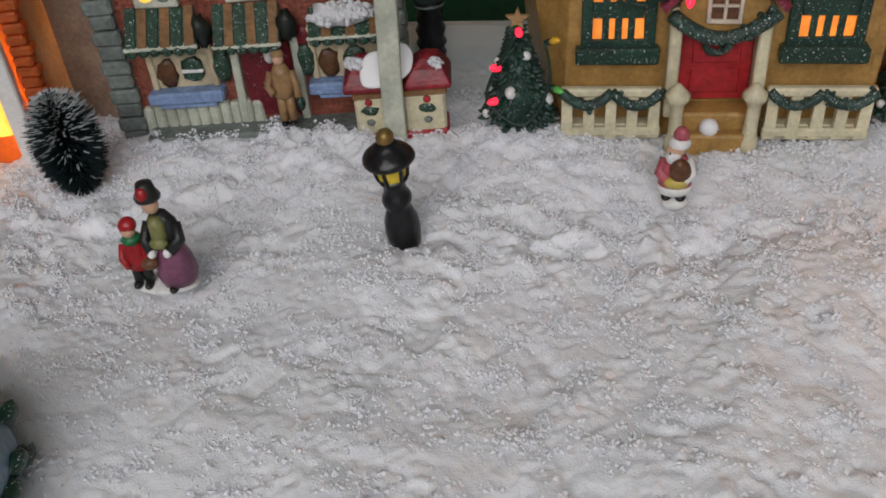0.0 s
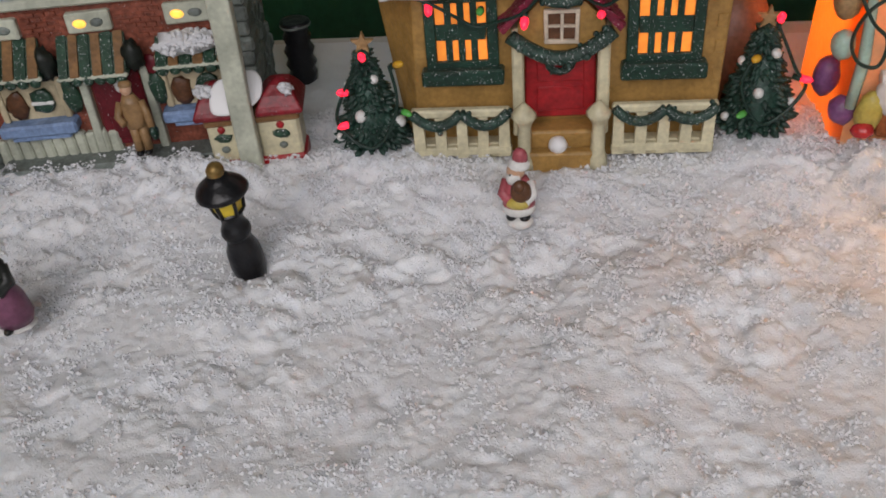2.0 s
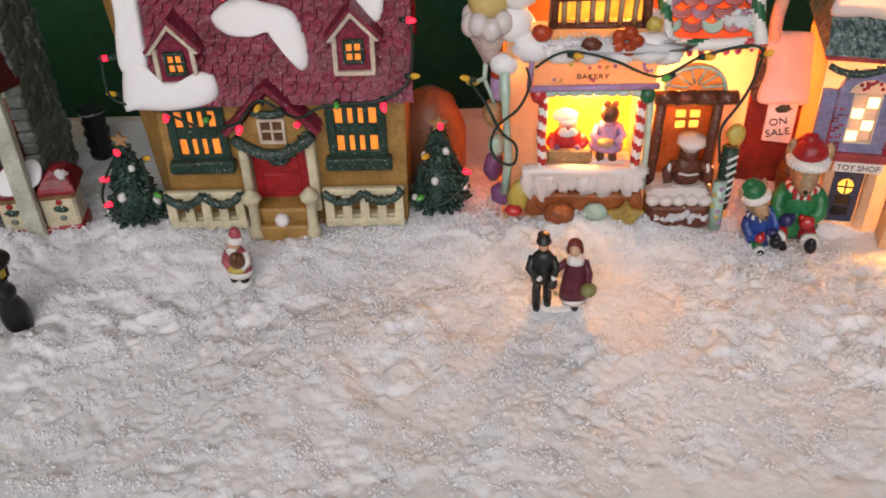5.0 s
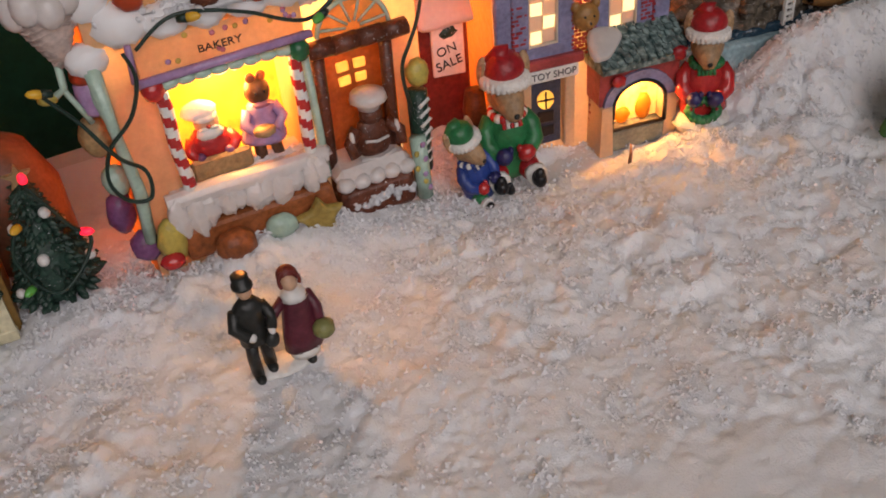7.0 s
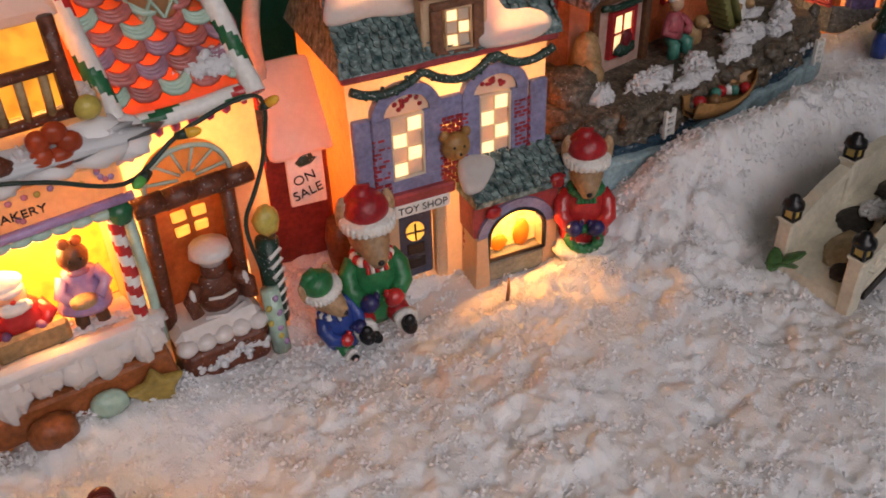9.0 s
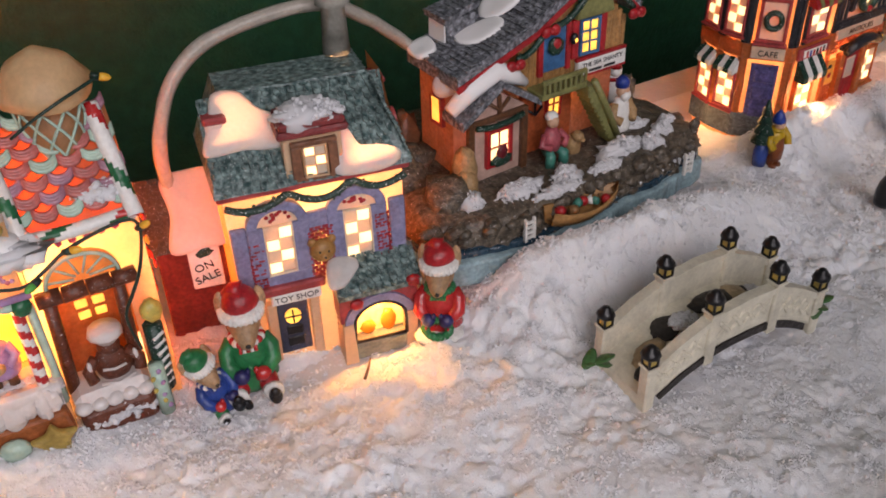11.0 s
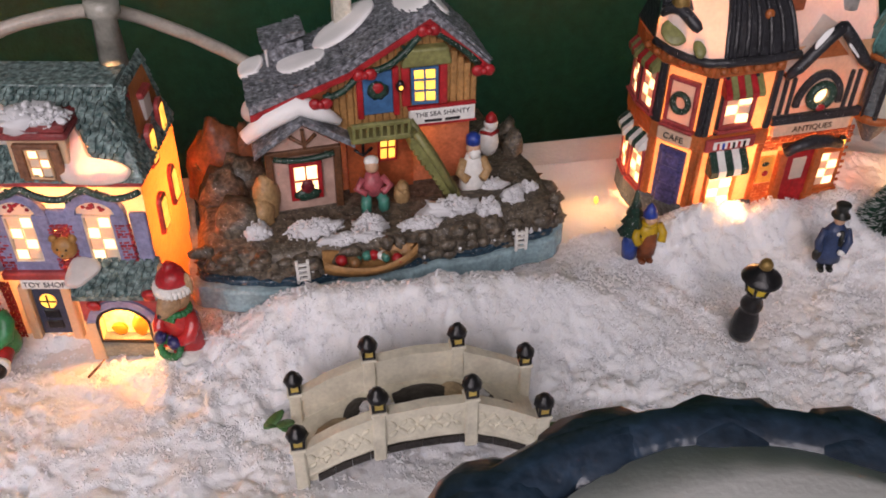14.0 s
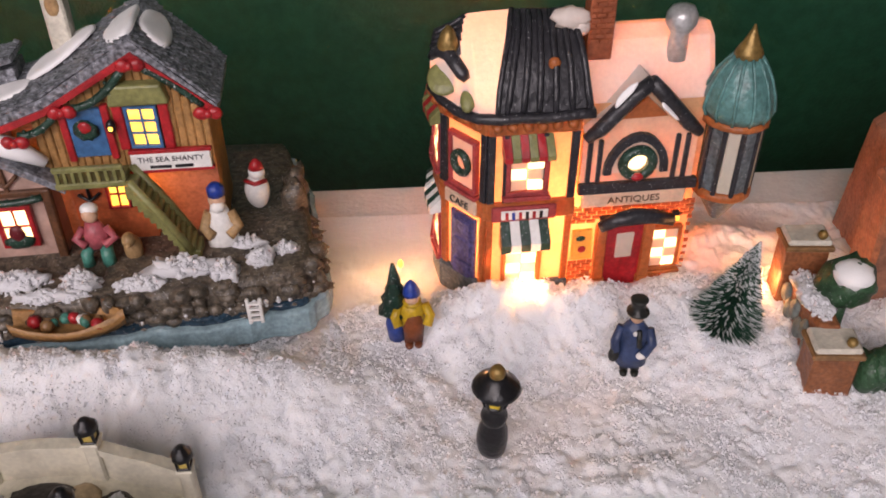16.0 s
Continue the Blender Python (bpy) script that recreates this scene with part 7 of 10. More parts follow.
    # side window on the gable side
    SHIFT[:] = (0, 0, 0)
    sw = Shape().prism([(1.2, 8.0), (2.6, 8.0), (2.6, 10.0), (1.9, 10.8), (1.2, 10.0)], -10.7, -10.35, 0, "x")
    swp = part("side_window", sw, ROSE, th)
    part("pane", Shape().box(-10.76, -10.68, 1.5, 2.3, 8.3, 10.0, 0.03), LITYELLOW, swp)
    SHIFT[:] = (0, 0, -1.2)
    part("stone_buttress", Shape().blob((-10.8, -1.6, 7.2), (0.9, 1.0, 1.9), 0, 9, 12, 0.3, 2).blob((-11.2, -2.4, 6.6), (0.8, 0.8, 1.2), 0, 8, 10, 0.3, 2), WAFER, th)
    # loose snow on the quay
    SHIFT[:] = (0, 0, -1.35)
    for i, (x, y, r, k) in enumerate(((-8.2, -4.2, 2.2, 120), (-4.6, -4.7, 1.4, 50), (1.0, -3.9, 2.3, 110), (3.4, -4.5, 1.0, 40), (5.4, -3.6, 0.9, 30), (-11.8, -3.6, 1.2, 20))):
        part("quay_snow", clump_heap(x, y, 6.15, r * 0.85, 0.8, 1.1, int(k * 1.3), 70 + i), FLUFF, rock)
    for i, (x, y, r, k) in enumerate(((-1.5, -5.0, 2.0, 60), (4.5, -1.8, 1.2, 30), (-6.0, -5.6, 3.0, 50), (6.8, -2.6, 1.0, 24))):
        part("quay_snow", clump_heap(x, y, 6.05, r * 0.8, 0.5, 0.7, int(k * 1.3), 170 + i), FLUFF, rock)
    # figures fixed to the quay
    SHIFT[:] = (0.4, 1.2, -1.6)
    f = Shape().lathe([(1.0, 6.0), (0.9, 7.0), (0.65, 8.4), (0.45, 9.0)], 12, (2.7, -2.6, 0), 0, 1, 0.8)
    f.blob((2.7, -2.7, 9.5), (0.5, 0.45, 0.5), 1).blob((2.7, -3.0, 9.2), (0.42, 0.3, 0.4), 2, 7, 9, 0.2, 3).lathe([(0.5, 9.8), (0.5, 10.3), (0.2, 10.6)], 10, (2.7, -2.6, 0), 3)
    for q in (-1, 1):
        f.tube([(2.7 + q * 0.6, -2.6, 8.6), (2.7 + q * 1.0, -2.9, 7.7), (2.7 + q * 0.5, -3.4, 7.4)], 0.32, 8, 4)
    part("fisher_figure", f, [WHITE, SKIN, WHITE, CAPBLUE, WAFER], th, "white bearded fisher figure with a blue cap")
    SHIFT[:] = (0.5, 1.4, -1.75)
    f = Shape().blob((4.6, 0.2, 8.1), (0.8, 0.75, 1.2), 0).blob((4.7, 0.1, 9.5), (0.5, 0.48, 0.5), 0).lathe([(0.45, 9.75), (0.35, 10.1), (0.1, 10.4)], 10, (4.7, 0.1, 0), 1)
    f.tube([(4.0, 0.0, 9.0), (4.6, -0.6, 9.05), (5.2, 0.0, 8.95)], 0.15, 6, 2)
    part("snow_figure", f, [WHITE, REDPAINT, REDPAINT], th, "white snow figure with a red hat")
    SHIFT[:] = (-0.7, 0.8, -1.6)
    f = Shape().lathe([(0.75, 7.4), (0.7, 8.2), (0.4, 9.0)], 12, (-3.2, -2.9, 0), 0, 1, 0.8).blob((-3.2, -3.0, 9.5), (0.45, 0.42, 0.48), 1).blob((-3.2, -2.85, 9.8), (0.5, 0.45, 0.35), 2)
    for q in (-1, 1):
        f.tube([(-3.2 + q * 0.4, -2.9, 7.4), (-3.2 + q * 0.6, -3.6, 7.2), (-3.2 + q * 0.6, -3.6, 6.2)], 0.38, 8, 3)
        f.tube([(-3.2 + q * 0.6, -2.9, 8.6), (-3.2 + q * 1.1, -3.2, 8.0), (-3.2 + q * 0.5, -3.6, 7.8)], 0.25, 8, 0)
    part("seated_figure", f, [PINKCOAT, SKIN, WHITE, SEAGREEN], th, "seated figure in a rose coat and green trousers")
    part("dog_figure", Shape().blob((-1.3, -3.0, 7.0), (0.55, 0.6, 0.95), 0, 8, 10).blob((-1.3, -3.5, 8.0), (0.42, 0.5, 0.42), 0).blob((-1.3, -3.9, 7.9), (0.2, 0.3, 0.18), 0), WAFER, th)
    # boat
    SHIFT[:] = (0, 0, -1.35)
    bt = Shape()
    rows = []
    for i in range(11):
        t = i / 10
        hw_ = 1.05 * math.sin(math.pi * min(1, 0.12 + t * 0.88)) ** 0.6
        rows.append((-8.0 + 6.0 * t, hw_ * 1.1, 4.55 + 0.55 * (2 * t - 1) ** 2))
    for x, h, z in rows:
        bt.v += [(x, -7.0 - h, z + 1.1), (x, -7.0 - h * 0.5, z), (x, -7.0 + h * 0.5, z), (x, -7.0 + h, z + 1.1), (x, -7.0 + h * 0.8, z + 1.0), (x, -7.0 + h * 0.4, z + 0.35), (x, -7.0 - h * 0.4, z + 0.35), (x, -7.0 - h * 0.8, z + 1.0)]
    for i in range(10):
        for j in range(8):
            bt.f.append((i * 8 + j, i * 8 + (j + 1) % 8, (i + 1) * 8 + (j + 1) % 8, (i + 1) * 8 + j))
            bt.m.append(0), bt.s.append(True)
    bo = part("boat", bt, PLANK, th, "brown rowing boat with wrapped parcels")
    pc = Shape()
    for i in range(12):
        pc.blob((-7.0 + rnd.uniform(0, 3.8), -7.0 + rnd.uniform(-0.4, 0.4), 5.5), rnd.uniform(0.2, 0.42), i % 4, 6, 8, 0.2, 2)
    pieces("parcel", pc, [REDPAINT, SEAGREEN, OAK, WHITE], bo)
    SHIFT[:] = (0, 0, 0)
    return th


harbour_house()

# ---- cafe and antiques house ----
COPPER = paint("copper_brown_paint", (0.50, 0.15, 0.045), 0.34, 0.25, 0.35, 0.5, glow=0.2, glow_rgb=(1, 0.32, 0.08))
PEACH = paint("glowing_peach_render", (0.70, 0.38, 0.20), 0.42, 0.1, 0.2, glow=0.17, glow_rgb=(1.0, 0.52, 0.27))
TIMBER = paint("black_timber_paint", (0.025, 0.025, 0.03), 0.35, 0.4, 0.3, 0.4, dust=0.06)
TEAL = paint("teal_dome_paint", (0.09, 0.23, 0.22), 0.32, 0.3, 0.3, 0.4)
NAVYDOOR = paint("violet_blue_door_paint", (0.09, 0.08, 0.22), 0.4, 0.5, 0.4, 0.5)
GREYSLATE = paint("grey_slate_paint", (0.10, 0.12, 0.13), 0.4, 0.5, 0.3, 0.6, dust=0.12)
REDBRICK3 = paint("orange_brick_paint", (0.38, 0.11, 0.05), 0.42, 0.3, 0.3, 0.4, glow=0.15, glow_rgb=(1, 0.3, 0.1))
SILVER = paint("silver_paint", (0.6, 0.6, 0.6), 0.35, 0.15, metal=0.5)


SIGNPEACH = paint("peach_sign_paint", (0.80, 0.58, 0.42), 0.4, 0.1, 0.2, glow=0.15, glow_rgb=(1, 0.65, 0.4))
# white snow with the peach of lamplight put into its colours
PADC = paint("lamplight_tinted_snow", (0.85, 0.76, 0.70), 0.5, 0.06, 0.1, 0.2, glow=0.27, glow_rgb=(0.95, 0.66, 0.42))


def cafe_house():
    th = thing("cafe_antiques_house", 87.5, 11.0, 0, 5, "lit half timbered cafe and antiques house with a teal domed turret", "village house")
    plan = [(-0.8, -0.6), (-5.8, -0.6), (-7.8, 2.2), (-7.95, 4.4), (-7.5, 6.6), (6.8, 8.0), (6.8, 0.0), (-0.8, 0.0)]
    s = Shape()
    n = len(plan)
    s.add([(x, y, -1) for x, y in plan] + [(x, y, 13.0) for x, y in plan], [(i, (i + 1) % n, (i + 1) % n + n, i + n) for i in range(n)])
    SHIFT[:] = (-0.1, 0.25, 0.55)
    part("wall", s, PEACH, th, "glowing peach wall")
    bulb("cafe_bulb", 85.8, 14.5, 6.5, 1, WARM, 1.2)
    bulb("antiques_bulb", 90.5, 14.8, 11.0, 0.707, WARM, 1.2)

    def face(p, q):
        """Matrix that lays (along, out, up) coordinates on the wall from p to q."""
        d = Vector((q[0] - p[0], q[1] - p[1], 0)).normalized()
        o = Vector((-d.y, d.x, 0))
        return Matrix(((d.x, o.x, 0, p[0]), (d.y, o.y, 0, p[1]), (0, 0, 1, 0), (0, 0, 0, 1)))

    bay = [plan[3], plan[2], plan[1], plan[0]]
    walls = [(face(a, b), (Vector(b) - Vector(a)).length) for a, b in zip(bay[:-1], bay[1:])]
    side = (face(plan[4], plan[3]), (Vector(plan[4]) - Vector(plan[3])).length)
    # bands round the bay
    for z0, z1, out, mt, nm in ((6.3, 7.5, 0.35, COPPER, "band"), (11.9, 13.2, 0.35, COPPER, "cornice"), (-0.5, 1.6, 0.4, GREYSLATE, "plinth")):
        b = Shape()
        for m, L in walls + [side]:
            b.box(-0.12, L + 0.12, -out, 0.05, z0, z1, 0.1, 0, m)
        part(nm, b, mt, th)
    crv = Shape()
    for m, L in walls:
        k = int(L / 0.8)
        for i in range(k):
            crv.blob(m @ Vector(((i + 0.5) * L / k, -0.42, 12.5)), (0.3, 0.3, 0.3), 0, 5, 8, 0.3, 3)
    pieces("cornice_carving", crv, COPPER, th)
    tb = Shape()
    for m, L in walls + [side]:
        for x in (0.15, L - 0.15):
            tb.box(x - 0.22, x + 0.22, -0.3, 0.0, 7.5, 11.9, 0.05, 0, m)
            tb.box(x - 0.2, x + 0.2, -0.25, 0.0, 1.4, 6.4, 0.05, 1, m)
    for x in (1.0, 3.2):
        tb.box(x - 0.14, x + 0.14, -0.28, 0.0, 7.5, 11.9, 0.04, 0, walls[2][0])
    pieces("timber", tb, [TIMBER, COPPER], th, "black timber posts")
    # bay front: upper window with red awning, lower window with green awning
    m, L = walls[2]

    def fitted(name, sh, mats, label="", parent=None):
        sh.v = [tuple(m @ Vector(p)) for p in sh.v]
        return (pieces if name in ("arch_timber", "awning", "brick") else part)(name, sh, mats, parent or th, label)

    def pane_grid(x0, x1, z0, z1, cols, rows, parent, y=-0.3):
        w, h = (x1 - x0) / cols, (z1 - z0) / rows
        for i in range(cols):
            for j in range(rows):
                fitted("pane", Shape().box(x0 + i * w + 0.03, x0 + (i + 1) * w - 0.03, y, y + 0.15, z0 + j * h + 0.03, z0 + (j + 1) * h - 0.03, 0.02), LITWIN if (i + j) % 2 else PANEWHITE, "", parent)

    def frame_of(x0, x1, z0, z1, mt, r=0.25, sill=0.3, label=""):
        f = Shape()
        f.box(x0 - r, x1 + r, -0.42, 0, z1, z1 + r, 0.05).box(x0 - r, x1 + r, -0.45, 0, z0 - r, z0, 0.05)
        f.box(x0 - r, x0, -0.4, 0, z0, z1, 0.05).box(x1, x1 + r, -0.4, 0, z0, z1, 0.05)
        if sill:
            f.box(x0 - r - 0.15, x1 + r + 0.15, -0.6, 0, z0 - r - sill, z0 - r, 0.06)
        return fitted("window", f, mt, label)

    w = frame_of(1.25, 3.15, 8.3, 10.4, ROSE, 0.28)
    pane_grid(1.25, 3.15, 8.3, 10.4, 2, 3, w)
    aw = Shape()
    for i in range(6):
        aw.prism([(-0.1, 12.0), (-0.9, 10.8), (-0.9, 10.5), (-0.1, 10.7)], 0.75 + i * 0.48, 1.2 + i * 0.48, i % 2, "x")
    fitted("awning", aw, [REDPAINT, OLIVE], "red and olive striped awning", w)
    w = frame_of(1.2, 3.1, 1.6, 4.5, COPPER, 0.25, 0.3)
    pane_grid(1.2, 3.1, 1.6, 4.5, 2, 4, w)
    aw = Shape()
    for i in range(5):
        aw.prism([(-0.2, 6.3), (-1.1, 5.0), (-1.1, 4.5), (-0.2, 4.6)], 0.75 + i * 0.58, 1.3 + i * 0.58, i % 2, "x")
    fitted("awning", aw, [DARKGREEN, WHITE], "green and white striped awning", w)
    sb = Shape().box(0.2, 4.0, -0.6, -0.3, 6.35, 7.35, 0.08)
    s1 = fitted("menu_board", sb, ROSE)
    s2 = Shape().box(0.75, 3.5, -0.7, -0.55, 6.55, 7.15, 0.04)
    s2 = fitted("menu_panel", s2, WHITE, "", s1)
    for i in range(6):
        fitted("painted_bar", Shape().box(1.0 + i * 0.4, 1.18 + i * 0.4, -0.76, -0.68, 6.6, 7.1, 0.02), (REDPAINT, CAPBLUE, REDPAINT, BLACK, REDPAINT, BLACK)[i], "", s2)
    # chamfered corner: wreath window over the cafe door
    m, L = walls[1]
    w = frame_of(0.85, L - 0.85, 8.0, 11.0, ROSE, 0.25, 0.25)
    fitted("pane", Shape().box(0.85, L - 0.85, -0.25, -0.1, 8.0, 11.0, 0.03), PANEWHITE, "", w)
    wr = Shape().tube([(L / 2 + 0.55 * math.cos(t), -0.45, 9.6 + 0.65 * math.sin(t)) for t in np.linspace(0, 2 * math.pi, 17)[:-1]], 0.22, 7, 0, True)
    fitted("wreath", wr, DARKGREEN, "", w)
    d = Shape().box(0.7, L - 0.7, -0.25, 0, 1.0, 5.9, 0.06)
    for a in (1.4, 3.0, 4.4):
        d.box(1.0, L - 1.0, -0.38, -0.2, a, a + 1.1, 0.12)
    d = fitted("cafe_door", d, NAVYDOOR, "mottled violet blue door")
    cs = fitted("cafe_sign", Shape().box(0.45, L - 0.45, -0.55, -0.2, 6.45, 7.4, 0.08), SIGNPEACH, "pale peach cafe sign")
    lt = letters("lettering", "CAFE", 0.66, BLACK, cs, (0, 0, 0), 90, 0, 0, 0.03)
    lt.matrix_basis = Matrix.Translation((0, 0, 0)) @ Matrix.LocRotScale(*[(m @ Vector((L / 2, -0.57, 6.92)) + Vector(SHIFT)) * CM, (m.to_3x3().to_4x4() @ pose(0, 0, 0, 90, 0, 0)).to_quaternion(), None])
    # left facet and side: lit windows with awnings
    for (m, L), zz in ((walls[0], ((1.9, 4.8), (8.2, 11.0))), (side, ((1.9, 4.8), (8.2, 11.0)))):
        for z0, z1 in zz:
            for c in ([L / 2] if L < 3.5 else [L - 1.6, L - 4.0]):
                w = frame_of(c - 0.7, c + 0.7, z0, z1, ROSE, 0.22, 0.2)
                pane_grid(c - 0.7, c + 0.7, z0, z1, 2, 4, w)
                aw = Shape()
                for i in range(4):
                    aw.prism([(-0.1, z1 + 1.3), (-0.9, z1 + 0.5), (-0.9, z1 + 0.1), (-0.1, z1 + 0.2)], c - 1.0 + i * 0.5, c - 0.54 + i * 0.5, i % 2, "x")
                fitted("awning", aw, [REDPAINT, OLIVE] if z0 > 6 else [DARKGREEN, WHITE], "", w)
    # antiques front
    SHIFT[:] = (0, 0, 0)
    m = face((-0.8, 0.0), (6.8, 0.0))
    hol = [(1.9, 5.0, 0, 6.0), (4.7, 7.1, 2.0, 5.6), (0.0, 1.6, 3.1, 5.6)]
    fitted("brick", Shape().bricks(0.1, 7.6, 1.0, 7.0, -0.02, 0.6, 0.28, 0.09, 0, hol, 8), REDBRICK3, "orange brick front")
    dr = fitted("door", Shape().box(2.3, 4.6, -0.3, 0, 1.0, 5.5, 0.06), REDPAINT, "red door with a white pane")
    fitted("pane", Shape().box(2.95, 4.0, -0.42, -0.28, 3.2, 5.0, 0.04), PANEWHITE, "", dr)
    for x in (1.95, 4.85):
        fitted("door_pilaster", Shape().box(x - 0.32, x + 0.32, -0.6, 0, 0.8, 5.7, 0.08).box(x - 0.42, x + 0.42, -0.75, 0, 0.6, 1.8, 0.1), COPPER)
    w = frame_of(5.25, 6.85, 2.2, 5.0, COPPER, 0.22, 0.25)
    pane_grid(5.25, 6.85, 2.2, 5.0, 2, 4, w)
    ps = fitted("poster", Shape().box(0.25, 1.45, -0.3, -0.05, 3.2, 5.4, 0.05), paint("yellow_poster_paint", (0.75, 0.55, 0.12), 0.4, 0.15, glow=0.3, glow_rgb=(1, 0.6, 0.1)), "yellow poster with painted fruit")
    fitted("painted_fruit", Shape().blob((0.85, -0.32, 4.0), (0.25, 0.05, 0.25), 0, 6, 8).blob((0.75, -0.32, 4.8), (0.3, 0.05, 0.2), 1, 6, 8), [REDPAINT, DARKGREEN], "", ps)
    cn = Shape().tube([(1.6, -0.9, 6.0), (2.6, -0.95, 6.5), (3.6, -0.95, 6.7), (4.8, -0.95, 6.5), (6.0, -0.9, 6.1)], [0.35, 0.45, 0.5, 0.45, 0.35], 8).box(1.8, 5.8, -0.9, 0, 5.9, 6.3, 0.08)
    fitted("door_hood", cn, TIMBER, "black door hood")
    fitted("wall_lantern", Shape().box(6.05, 6.45, -0.9, -0.5, 5.9, 6.6, 0.06).box(6.1, 6.4, -0.95, -0.8, 6.05, 6.4, 0.02, 1), [BLACK, LITYELLOW])
    sgn = fitted("sign_board", Shape().box(0.5, 6.7, -0.45, -0.02, 7.1, 8.0, 0.06), SIGNPEACH, "pale peach antiques sign board")
    letters("lettering", "ANTIQUES", 0.6, BROWN, sgn, m @ Vector((3.6, -0.47, 7.55)), 90, 0, 0, 0.03, 1.1)
    fitted("sign_rail", Shape().box(0.2, 7.3, -0.5, 0, 8.0, 8.7, 0.08), TIMBER)
    # gable
    g = Shape().prism([(0.3, 8.7), (7.0, 8.7), (7.0, 11.8), (3.6, 14.7), (0.3, 11.8)], -0.15, 2.0)
    gb = fitted("gable", g, paint("cream_gable_render", (0.86, 0.66, 0.46), 0.42, 0.08, 0.15, glow=0.35, glow_rgb=(1.0, 0.65, 0.35)))
    ar = Shape()
    o = [(3.5 + 1.9 * math.cos(t), 9.3 + 2.6 * math.sin(t)) for t in np.linspace(0, math.pi, 13)]
    i_ = [(3.5 + 1.45 * math.cos(t), 9.3 + 2.1 * math.sin(t)) for t in np.linspace(0, math.pi, 13)]
    for k in range(12):
        ar.prism([o[k], o[k + 1], i_[k + 1], i_[k]], -0.5, -0.1)
    for x in (0.7, 1.3, 5.8, 6.4):
        ar.box(x - 0.13, x + 0.13, -0.35, -0.1, 8.7, 11.6, 0.04)
    fitted("arch_timber", ar, TIMBER, "", gb)
    fitted("round_pane", Shape().prism(i_, -0.3, -0.1), PANEWHITE, "", gb)
    wr = Shape().tube([(3.5 + 0.85 * math.cos(t), -0.6, 10.1 + 0.85 * math.sin(t)) for t in np.linspace(0, 2 * math.pi, 19)[:-1]], 0.3, 8, 0, True).blob((3.5, -0.8, 9.3), (0.4, 0.2, 0.25), 1, 7, 9)
    fitted("wreath", wr, [DARKGREEN, REDPAINT], "green wreath with a red bow", gb)
    fitted("glow_disc", Shape().blob((3.5, -0.3, 10.1), (0.6, 0.12, 0.6), 0, 8, 12), LITWIN, "", gb)
    gr = Shape()
    for q in (-1, 1):
        gr.tube([(3.6 + q * 3.3, -0.5, 11.8), (3.6 + q * 2.5, -0.55, 12.5), (3.6 + q * 0.9, -0.6, 14.3), (3.6 - q * 0.05, -0.65, 15.2)], [0.3, 0.42, 0.45, 0.4], 8, 0)
        gr.prism([(3.6 + q * 3.2, 11.8), (3.6, 14.6), (3.6, 15.1), (3.6 + q * 3.3, 12.2)], -0.45, 2.6, 1)
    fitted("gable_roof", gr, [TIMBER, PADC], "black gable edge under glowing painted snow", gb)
    for q in (-1, 1):
        fitted("edge_snow", Shape().pillow([(0, 0), (1.1, 0.05), (1.5, 0.3), (0.9, 0.5), (0.1, 0.4)], (3.6 + q * 1.3 - 0.6, -1.0, 13.85 - 0.1 * q), (0.75, 0, -0.75 * q), (0, 0.4, 0.5), 0.08), PAD, "", gb)
    fitted("gable_carving", Shape().prism([(2.3, 12.9), (4.9, 12.9), (3.6, 14.2)], -0.4, -0.1), COPPER, "", gb)
    # roofs
    SHIFT[:] = (-0.1, 0.2, 0.5)
    bot = [Vector(p) for p in ((-8.45, 2.9, 13.4), (-8.1, 1.5, 13.25), (-7.4, 0.35, 13.2), (-6.4, -0.7, 13.2), (-5.2, -1.1, 13.25), (-2.8, -1.2, 13.3), (-0.2, -1.2, 13.35))]
    top = [Vector(p) for p in ((-8.3, 3.3, 16.5), (-7.9, 3.1, 16.8), (-7.3, 3.0, 17.1), (-6.5, 3.0, 17.5), (-5.3, 2.9, 17.6), (-3.2, 2.8, 17.7), (-0.9, 2.7, 17.6))]

    def slope(u, v, out=0.0):
        """A place on the bay roof: u along it, v up it, both from 0 to 1."""
        a = min(5, int(u * 6))
        f = u * 6 - a
        p, q = bot[a].lerp(bot[a + 1], f), top[a].lerp(top[a + 1], f)
        n = Vector((-0.25 * (1 - u), -0.65, 0.72)).normalized()
        return p.lerp(q, v) + n * (0.75 * math.sin(math.pi * v) + out)

    def black(u, v):
        return u > 0.64 + 0.12 * v or (u < 0.30 + 0.16 * v and v > 0.50 + 0.25 * math.sin(min(1.0, u / 0.3) * 3.14) * 0.4)

    r = Shape()
    nu, nv = 60, 20
    grid = [tuple(slope(i / nu, j / nv)) for j in range(nv + 1) for i in range(nu + 1)]
    r.add(grid, [(j * (nu + 1) + i, j * (nu + 1) + i + 1, (j + 1) * (nu + 1) + i + 1, (j + 1) * (nu + 1) + i) for j in range(nv) for i in range(nu)], 0, True)
    for j in range(nv):
        for i in range(nu):
            r.m[j * nu + i] = 0 if black((i + 0.5) / nu, (j + 0.5) / nv) else 1
    r.add([tuple(p) for p in top] + [(-0.9, 5.2, 16.6), (-8.0, 5.2, 15.6)], [(0, 1, 2, 3, 4, 5, 6, 7, 8)])
    r.add([(-8.45, 2.9, 13.4), (-8.3, 3.3, 16.5), (-8.0, 5.2, 15.6), (-7.8, 7.0, 13.2)], [(0, 1, 2, 3)])
    r.add([(-0.2, -1.2, 13.35), (-0.9, 2.7, 17.6), (-0.9, 5.2, 16.6), (-0.3, 8.3, 13.2)], [(3, 2, 1, 0)])
